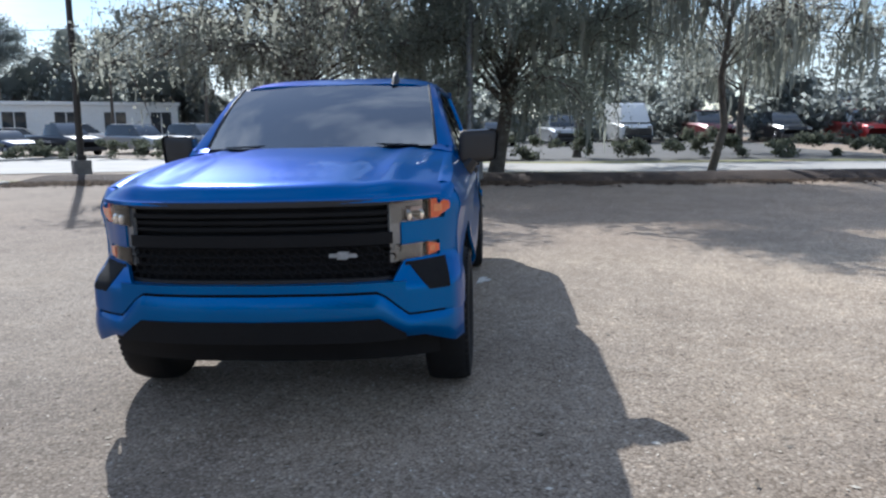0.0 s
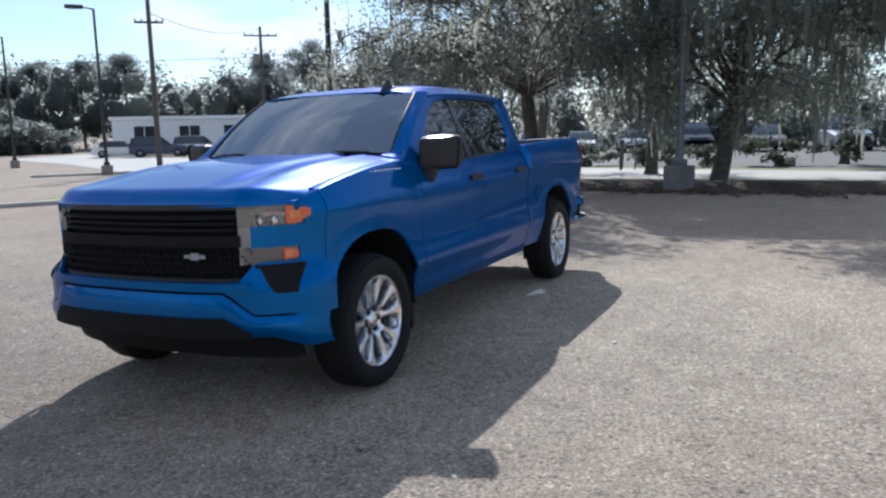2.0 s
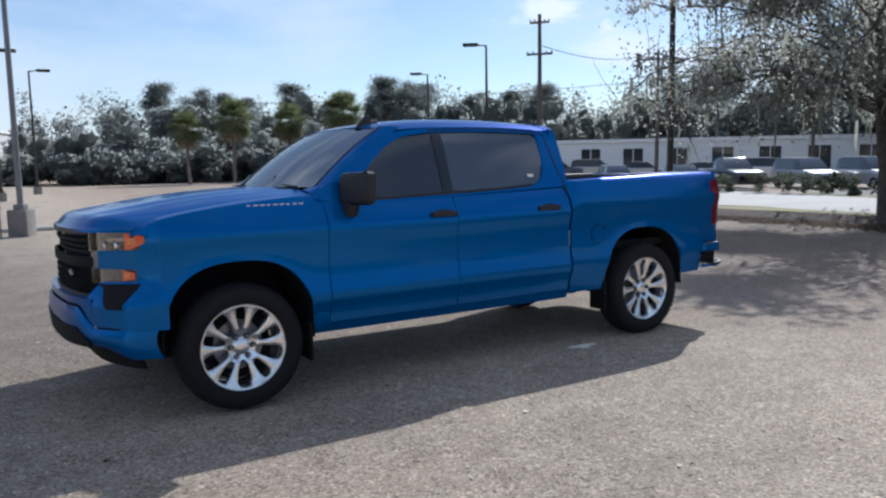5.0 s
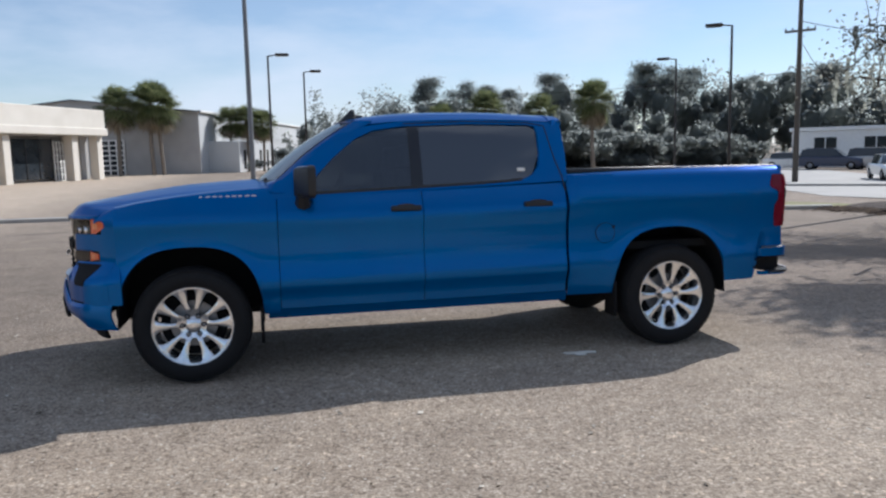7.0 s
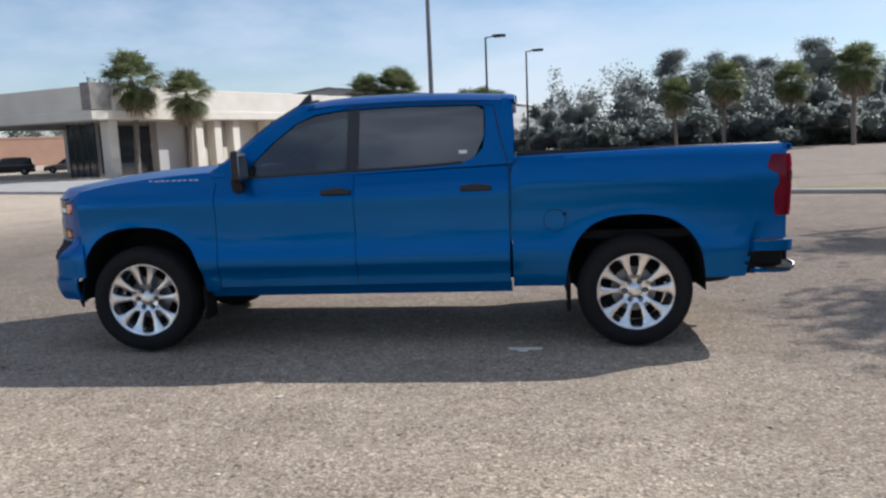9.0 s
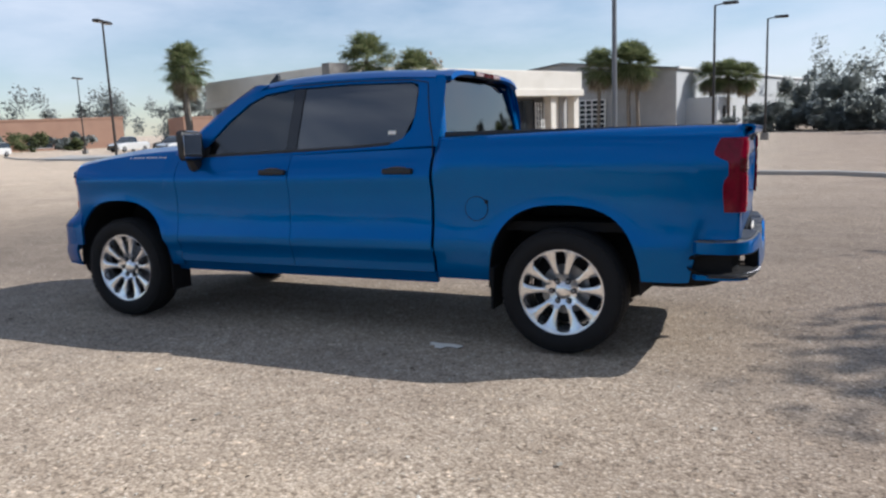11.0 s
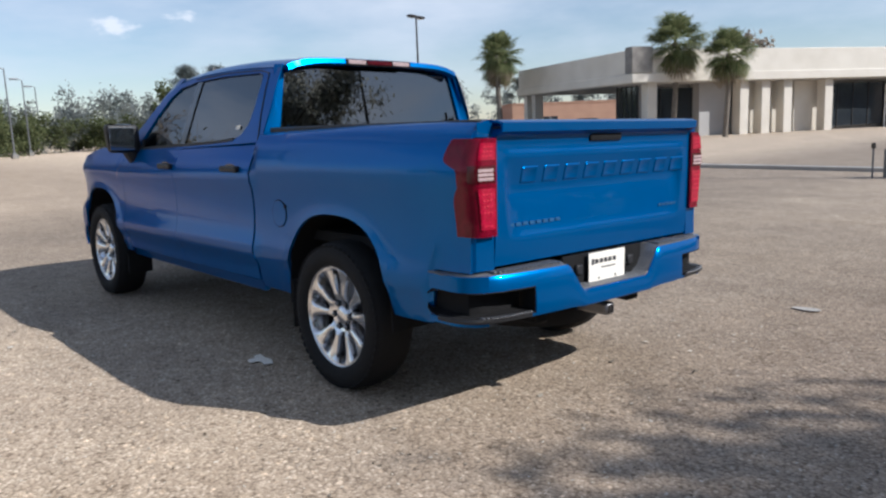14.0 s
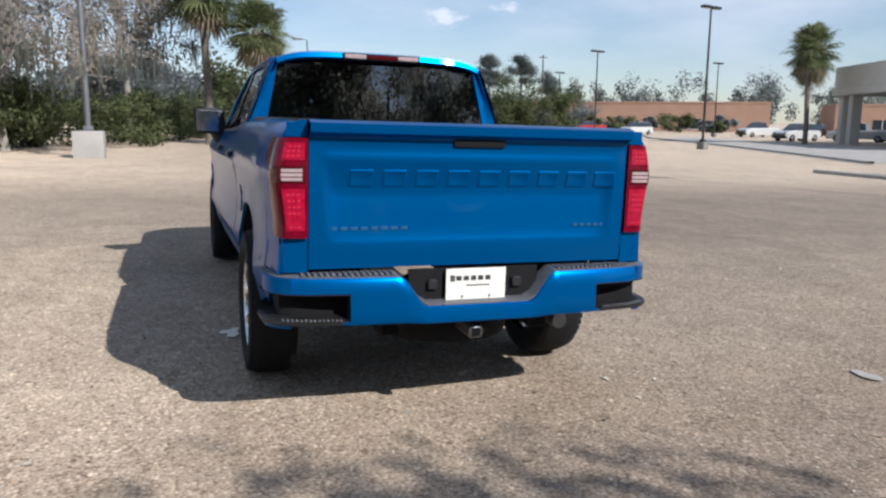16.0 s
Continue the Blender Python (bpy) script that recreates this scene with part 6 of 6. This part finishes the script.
woods("shrubs", belt_of([(8.5, -19.8), (6.4, -24), (4.4, -30), (3.0, -37), (0, -46), (-3, -56)], 1.5, 1.7, 2.8, 47, 0.6), BUSH_LEAF, "overgrown green shrubs along the edge of the lot", 48, 0.085, 2200, "shrubs")
woods("shrubs", belt_of([(-3, -56), (-7, -68), (-13, -82), (-20, -98), (-30, -104), (-40, -98), (-52, -90)], 2.2, 2.9, 6.2, 49, 1.2) + belt_of([(-38, -95), (-46, -92), (-54, -90)], 2.4, 3.2, 8.6, 60, 0.8) + belt_of([(-60, -112), (-74, -106), (-88, -98)], 4.0, 2.0, 3.0, 61, 1.0), BUSH_LEAF, "line of olive-green shrubs and small trees", 50, 0.17, 1500, "shrubs")
woods("woods", belt_of([(14, -30), (10, -44), (4, -66), (-4, -90)], 3.5, 3.5, 8.0, 51, 1.8), HAZED_WOODS_LEAF, "dark trees behind the shrubs", 52, 0.24, 1200)
woods("woods", belt_of([(-14, -128), (-36, -148), (-64, -158), (-100, -146), (-132, -118), (-146, -80)], 3.6, 4.2, 12.5, 53, 2.2) + belt_of([(-72, -112), (-84, -104), (-96, -98)], 5.0, 1.6, 3.2, 67, 1.0), HAZED_WOODS_LEAF, "hazy far trees behind the brick building", 54, 0.32, 1000)
# Unseen belt, added to close the view mirrored in the pickup's side
woods("woods", belt_of([(70, -60), (62, -20), (60, 20), (66, 60)], 5, 4.5, 9.0, 55, 2.5), HAZED_WOODS_LEAF, "unseen belt of trees added across the lot for reflections", 56, 0.5, 380)
woods("woods", belt_of([(7, -58), (-4, -82), (-20, -104), (-46, -111), (-72, -117)], 1.7, 3.0, 6.2, 65, 1.2), HAZED_WOODS_LEAF, "hazy brownish thicket at the end of the lot", 66, 0.19, 1300)
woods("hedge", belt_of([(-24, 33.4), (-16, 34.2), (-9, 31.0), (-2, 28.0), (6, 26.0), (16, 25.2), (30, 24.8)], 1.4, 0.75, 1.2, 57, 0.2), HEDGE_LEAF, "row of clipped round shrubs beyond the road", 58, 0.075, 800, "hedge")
woods("woods", belt_of([(-14, 58), (-4, 54), (8, 50), (20, 46), (36, 42)], 1.6, 2.6, 5.2, 61, 1.2), HAZED_WOODS_LEAF, "shaded thicket behind the parked cars", 62, 0.2, 1500)


# ---- parked vehicles ----
CAR_PAINTS = {n: mat(n + "_car_paint", c, 0.3, 0.3, scale=3, fine=60, spread=0.1, coat=0.8) for n, c in (("white", (0.74, 0.74, 0.72)), ("black", (0.02, 0.021, 0.024)), ("silver", (0.42, 0.43, 0.44)), ("red", (0.50, 0.03, 0.03)), ("navy", (0.03, 0.045, 0.09)), ("tan", (0.30, 0.25, 0.20)), ("maroon", (0.17, 0.035, 0.04)))}


def parked(x, y, turn, colour, kind):
    """A parked vehicle of simple but full shape, nose towards -y of its own frame."""
    long, wide, high, belt_z = {"car": (4.6, 0.90, 1.45, 0.92), "suv": (4.8, 0.95, 1.75, 1.08), "pickup": (5.7, 0.98, 1.88, 1.15), "van": (5.6, 1.0, 2.4, 1.25)}[kind]
    c = thing("parked_" + kind, on_ground(x, y, turn), "%s %s parked beyond the lot" % (colour, {"suv": "sport-utility car", "car": "saloon car", "pickup": "pickup truck", "van": "delivery van"}[kind]), kind if kind != "car" else "car", "parked vehicles")
    paint = CAR_PAINTS[colour]
    h = long / 2
    hood_y = -h + long * (0.25 if kind != "van" else 0.12)
    rows = []
    for f, top, w in ((0, belt_z - 0.32, 0.80), (0.03, belt_z - 0.16, 0.92), (0.14, belt_z - 0.08, 0.99), (0.27, belt_z, 1.0), (0.5, belt_z + 0.02, 1.0), (0.75, belt_z + 0.03, 1.0), (0.95, belt_z + 0.02, 0.98), (1.0, belt_z - 0.12, 0.9)):
        yy, ww = -h + long * f, wide * w
        rows.append([(-ww + 0.03, yy, 0.28), (-ww, yy, 0.5), (-ww, yy, top - 0.12), (-ww + 0.10, yy, top), (ww - 0.10, yy, top), (ww, yy, top - 0.12), (ww, yy, 0.5), (ww - 0.03, yy, 0.28)])
    bm = sheet(rows)
    bmesh.ops.holes_fill(bm, edges=[e for e in bm.edges if e.is_boundary])
    part("body", bm, paint, c)
    end = {"car": 0.86, "suv": 0.98, "pickup": 0.62, "van": 0.99}[kind]
    prof = ((0.27, 0.0), (0.42, 0.92), (0.5, 1.0), (end - 0.14, 0.99), (end - 0.03, 0.86), (end, 0.05)) if kind != "van" else ((0.13, 0), (0.24, 0.85), (0.3, 1), (0.9, 1.0), (0.985, 0.97), (0.99, 0))
    rows = []
    for f, up in prof:
        yy, z = -h + long * f, belt_z + (high - belt_z) * up
        inset = 0.07 + 0.16 * up
        rows.append([(-wide + 0.06, yy, belt_z), (-wide + 0.05 + inset, yy, z), (wide - 0.05 - inset, yy, z), (wide - 0.06, yy, belt_z)])
    part("cabin_glass", sheet(rows), DARK_GLASS if kind != "van" else paint, c, "dark cabin windows" if kind != "van" else "")
    part("roof", boxed(-wide + 0.26, wide - 0.26, -h + long * 0.46, -h + long * (end - 0.10), high - 0.03, high + 0.02, 0.015), paint, c)
    for s in (1, -1):
        for f in (0.17, 0.81):
            tyre = bmesh.new()
            lathe(tyre, [(-0.11, 0.0), (-0.11, 0.30), (-0.08, 0.34), (0.08, 0.34), (0.11, 0.30), (0.09, 0.20), (0.07, 0.19), (0.08, 0.0)], seg=20)
            w = part("wheel", tyre, RUBBER, c)
            w.matrix_basis = pose(s * (wide - 0.09), -h + long * f, 0.34, 0, 0, 0 if s > 0 else 180)
            cap = bmesh.new()
            lathe(cap, [(0.085, 0.19), (0.10, 0.17), (0.10, 0.0)], seg=14)
            part("wheel_cap", cap, STEEL, w)
        part("headlamp", boxed(s * (wide * 0.55), s * (wide * 0.85), -h - 0.01, -h + 0.10, belt_z - 0.34, belt_z - 0.20, 0.02), REFLECTOR, c)
        part("tail_lamp", boxed(s * (wide * 0.70), s * (wide * 0.90), h - 0.06, h + 0.01, belt_z - 0.30, belt_z - 0.10, 0.02), RED_LENS, c)
    part("front_bumper", boxed(-wide * 0.9, wide * 0.9, -h - 0.05, -h + 0.12, 0.30, 0.52, 0.04, 2), BLACK_PLASTIC, c)
    return c


for row in ((-27.5, 38.5, 62, "navy", "car"), (-24.4, 39.2, 62, "black", "pickup"), (-20.6, 41.0, 62, "silver", "suv"), (-17.0, 41.6, 60, "silver", "suv"), (-31, 36, 60, "white", "car"), (-18.1, 47.9, 20, "silver", "car"), (-15.0, 49.2, 20, "navy", "car"), (-10.6, 46.3, 20, "white", "car"), (-7.2, 46.9, 20, "silver", "car"), (-3.1, 44.1, 15, "black", "suv"), (0.9, 43.3, 12, "tan", "car"), (4.8, 42.0, 10, "silver", "suv"), (9.1, 44.3, 5, "white", "van"), (13.8, 43.9, 5, "maroon", "pickup"), (17.6, 42.0, 3, "black", "suv"), (22.1, 42.0, 0, "red", "pickup"), (26.5, 41.8, 0, "silver", "car"), (-29.5, 50.8, 115, "white", "suv"), (-33.6, 49.4, 115, "silver", "car"), (-48.5, 46.5, 130, "navy", "suv"), (-46.0, 49.0, 130, "silver", "suv"), (-43, 52, 130, "silver", "car"), (-51.5, 45, 130, "white", "car"), (-63.5, -105, 100, "red", "pickup"), (-59.0, -84.5, 100, "white", "suv"), (-68.0, -71.0, 95, "white", "pickup"), (-72.5, -68.0, 10, "black", "suv"), (-77.0, -66.0, 10, "white", "car"), (-57.5, -53.5, 95, "white", "suv"), (-62.5, -50.5, 30, "silver", "pickup"), (-65.5, -47.5, 30, "black", "suv"), (-69.5, -43.5, 30, "tan", "car"), (-74, -40, 30, "silver", "car"), (-108, 6.5, 90, "white", "car"), (-104, 9.5, 90, "silver", "car")):
    parked(*row)


# ---- buildings ----
def frame_at(x, y, turn, lift=0.0):
    return pose(x, y, ground_z(x, y) + lift, 0, 0, turn)


# showroom: its own x runs along the sunlit front, y along the drive-through side
show = thing("showroom", frame_at(-47.0, -27.5, 156.67), "low cream showroom with a deep fascia and square columns", "building")
part("fascia", boxed(-0.4, 31.6, -0.4, 20.8, 4.45, 6.72, 0.05), STUCCO, show, "deep cream fascia")
part("fascia_band", boxed(-0.55, 31.75, -0.55, 20.95, 4.25, 4.95, 0.05), STUCCO, show)
part("corner_panel", boxed(-0.60, 1.2, -0.62, 0.4, 4.96, 6.9, 0.04), CONCRETE_DARK, show, "dark corner panel")
part("roof", boxed(-0.2, 31.4, -0.2, 20.6, 6.60, 6.70), ROOF_GREY, show)
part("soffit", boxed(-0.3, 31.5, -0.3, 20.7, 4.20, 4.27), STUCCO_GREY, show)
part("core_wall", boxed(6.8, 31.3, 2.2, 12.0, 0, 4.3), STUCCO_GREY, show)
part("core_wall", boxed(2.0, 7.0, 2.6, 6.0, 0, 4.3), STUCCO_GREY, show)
for x0, x1 in ((2.3, 6.8), (12.9, 13.8), (15.0, 16.2), (19.4, 26.2)):
    win = part("window", boxed(x0, x1, 1.7 if x0 > 7 else 2.3, 2.25 if x0 > 7 else 2.65, 0.25, 3.9), DARK_GLASS, show, "tall dark window")
    n = max(1, int((x1 - x0) / 1.4))
    for k in range(n + 1):
        x = x0 + (x1 - x0) * k / n
        part("mullion", boxed(x - 0.04, x + 0.04, (1.7 if x0 > 7 else 2.3) - 0.06, (1.7 if x0 > 7 else 2.3) + 0.02, 0.2, 3.95), BLACK_PLASTIC, win)
for x0, x1 in ((6.9, 9.7), (10.6, 12.8), (13.9, 14.9), (16.3, 19.3), (28.2, 30.0), (30.2, 31.4)):
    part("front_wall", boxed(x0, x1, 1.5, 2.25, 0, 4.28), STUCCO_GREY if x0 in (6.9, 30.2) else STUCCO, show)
for x in (1.6, 10.1, 12.2, 14.4, 18.6, 27.4, 31.2):
    part("column", boxed(x - 0.42, x + 0.42, 0.05, 0.95, -0.1, 4.28, 0.03), STUCCO, show, "square cream column")
for y in (18.4, 20.3):
    part("column", boxed(0.1, 0.95, y - 0.4, y + 0.4, -0.1, 4.28, 0.03), STUCCO, show, "square cream column")
    part("column", boxed(12.0, 12.9, y - 0.4, y + 0.4, -0.1, 4.28, 0.03), STUCCO, show, "square cream column")
for k in range(5):
    y = 2.8 + 0.75 * k
    part("side_mullion", boxed(1.90, 2.0, y - 0.04, y + 0.04, 0, 4.2), BLACK_PLASTIC, show)
part("side_glass", boxed(1.94, 2.0, 2.6, 6.0, 0.1, 4.1), DARK_GLASS, show, "dark side glazing")
bay = part("bay_door", boxed(26.3, 27.7, 1.6, 1.75, 0, 3.7), DARK_GLASS, show, "white gridded glass door")
for k in range(4):
    part("door_rail", boxed(26.3 + 0.44 * k - 0.05, 26.3 + 0.44 * k + 0.09, 1.5, 1.6, 0, 3.7), WHITE_PAINT, bay)
for k in range(7):
    part("door_rail", boxed(26.25, 27.75, 1.505, 1.6, 0.6 * k - 0.04, 0.6 * k + 0.06), WHITE_PAINT, bay)

# workshop behind it
shop = thing("workshop", frame_at(-91.0, -7.0, 166.0), "large pale metal workshop with a low grey gable roof", "building")
part("wall", boxed(0, 70, -0.2, 0.0, 0, 7.6), METAL_WALL, shop)
# The shade on this end is put into its grey wall colour
part("wall", boxed(-0.2, 0.0, -0.2, 30, 0, 7.4), STUCCO_GREY, shop)
part("wall_back", boxed(0, 70, 29.8, 30, 0, 7.4), METAL_WALL, shop)
part("roof", sheet([[(x, -0.5, 7.5), (x, 15, 9.2), (x, 30.5, 7.5)] for x in (-0.6, 35, 70)], 0.15), ROOF_GREY, shop, "low grey gable roof")
# The gable's grey holds the shade of the same end
part("gable", sheet([[(-0.15, 0, 7.2), (-0.15, 0, 7.45)], [(-0.15, 15, 7.2), (-0.15, 15, 9.05)], [(-0.15, 30, 7.2), (-0.15, 30, 7.45)]], 0.1), STUCCO_GREY, shop)
part("eave", boxed(-0.3, 70, -0.6, -0.2, 7.35, 7.6), WHITE_PAINT, shop)
part("lean_to", boxed(3, 30, -4.0, -0.2, 0, 3.9), METAL_WALL, shop, "lower pale wing along the workshop")
for k in range(6):
    x = 5 + 4 * k
    part("window", boxed(x, x + 1.0, -4.06, -3.98, 0.4, 2.8), DARK_GLASS, shop)
for k in range(3):
    y = 9 + 4.6 * k
    door = part("bay_door", boxed(-0.30, -0.2, y, y + 3.6, 0, 4.2), DARK_GLASS, shop, "white gridded workshop door")
    for j in range(5):
        part("door_rail", boxed(-0.38, -0.29, y + 0.9 * j - 0.09, y + 0.9 * j + 0.09, 0, 4.2), WHITE_PAINT, door)
    for j in range(8):
        part("door_rail", boxed(-0.375, -0.295, y, y + 3.6, 0.6 * j - 0.08, 0.6 * j + 0.08), WHITE_PAINT, door)
awning = thing("car_canopy", frame_at(-100, 14.5, 160), "small white flat canopy on slim posts", "canopy")
part("roof", boxed(0, 9, -3, 3, 3.5, 3.9, 0.03), WHITE_PAINT, awning)
for x in (0.4, 8.6):
    for y in (-2.6, 2.6):
        part("post", boxed(x - 0.12, x + 0.12, y - 0.12, y + 0.12, 0, 3.5), WHITE_PAINT, awning)


def plain_house(name, x, y, turn, long, deep, high, wall, label, windows=(), roof_over=0.3, roof_mat=ROOF_GREY):
    b = thing(name, frame_at(x, y, turn), label, "building")
    part("wall", boxed(0, long, 0, deep, -0.2, high, 0.02), wall, b)
    part("roof", boxed(-roof_over, long + roof_over, -roof_over, deep + roof_over, high, high + 0.35, 0.03), roof_mat, b)
    for x0, x1, z0, z1 in windows:
        w = part("window", boxed(x0, x1, -0.05, 0.06, z0, z1), DARK_GLASS, b)
        part("window_frame", boxed(x0 - 0.1, x1 + 0.1, -0.04, 0.03, z0 - 0.1, z0), WHITE_PAINT, w)
        part("window_frame", boxed((x0 + x1) / 2 - 0.04, (x0 + x1) / 2 + 0.04, -0.07, 0.03, z0, z1), WHITE_PAINT, w)
    return b


plain_house("office_building", -57.5, 49.5, 37, 34, 12, 3.3, WHITE_PAINT, "long low white office building with dark windows", [(2 + 4.2 * k, 3.9 + 4.2 * k, 0.6, 2.7) for k in range(8)], 0.2, WHITE_PAINT)
plain_house("brick_store", -64, -133, 145, 46, 20, 5.2, BRICK, "long low orange brick store", [(30, 34, 0.5, 2.4)], 0.1, BRICK)
plain_house("brick_store", -108, -98, 143, 30, 16, 4.8, BRICK, "long low orange brick store", [(6, 9, 0.5, 2.4)], 0.1, BRICK)
plain_house("red_shed", 24.5, 58, -4, 9, 5, 2.7, mat("red_siding", (0.20, 0.05, 0.04), 0.8, 0.0, scale=0.8, fine=20), "dark red shed beyond the parked cars", [(2, 4, 0.8, 2.2)], 0.3)

# ---- small things on the lot ----
def flat_scrap(name, x, y, pts, material, label, lift=0.006):
    bm = bmesh.new()
    f = bm.faces.new([bm.verts.new((a, b, 0.004 * math.sin(9 * a + 7 * b))) for a, b in pts])
    r = bmesh.ops.extrude_face_region(bm, geom=[f])
    for v in r["geom"]:
        if isinstance(v, bmesh.types.BMVert):
            v.co.z += 0.006
    ob = part(name, bm, material)
    ob.matrix_basis = SITE @ pose(x, y, lift)
    return tagged(ob, label, "litter")


flat_scrap("paper_scrap", 1.02, 2.93, [(-0.07, -0.12), (-0.02, -0.115), (0.0, -0.06), (0.06, -0.045), (0.075, 0.02), (0.02, 0.03), (0.015, 0.07), (0.04, 0.12), (-0.02, 0.135), (-0.055, 0.05), (-0.05, -0.03)], PAPER, "torn pale paper scrap on the asphalt")
# A dry patch of the ground, added as a thin raised piece
flat_scrap("pale_scrap", -2.66, 4.76, [(0.06 * math.cos(k) * (1 + 0.15 * math.sin(3 * k)), 0.11 * math.sin(k)) for k in np.linspace(0, 6.0, 14)], CONCRETE, "flat pale dry patch on the asphalt")
rng = np.random.default_rng(77)
v, f = [], []
for k in range(17000):
    x, y = rng.normal() * 4.5 + 1.5, rng.normal() * 5.0 + 2.0
    z = ground_z(x, y) + 0.003
    long = rng.uniform(0.005, 0.013) * (1 if rng.uniform() < 0.97 else 2.2)
    wide, a = long * rng.uniform(0.25, 0.7), rng.uniform(0, 6.28)
    ax, ay = math.cos(a), math.sin(a)
    lift = rng.uniform(0.0, 0.6, 4) * wide
    n0 = len(v)
    v += [(x - ax * long, y - ay * long, z + lift[0]), (x + ay * wide, y - ax * wide, z + lift[1]), (x + ax * long, y + ay * long, z + lift[2]), (x - ay * wide, y + ax * wide, z + lift[3])]
    f.append((n0, n0 + 1, n0 + 2, n0 + 3))
LITTER = leafy("leaf_bits", (0.05, 0.036, 0.022), (0.74, 0.68, 0.58), 0.9, 0.0)
tagged(raw("leaf_and_gravel_bits", v, f, LITTER, None, "loose gravel chips and dry leaf bits on the asphalt"), category="gravel", kind="stuff")
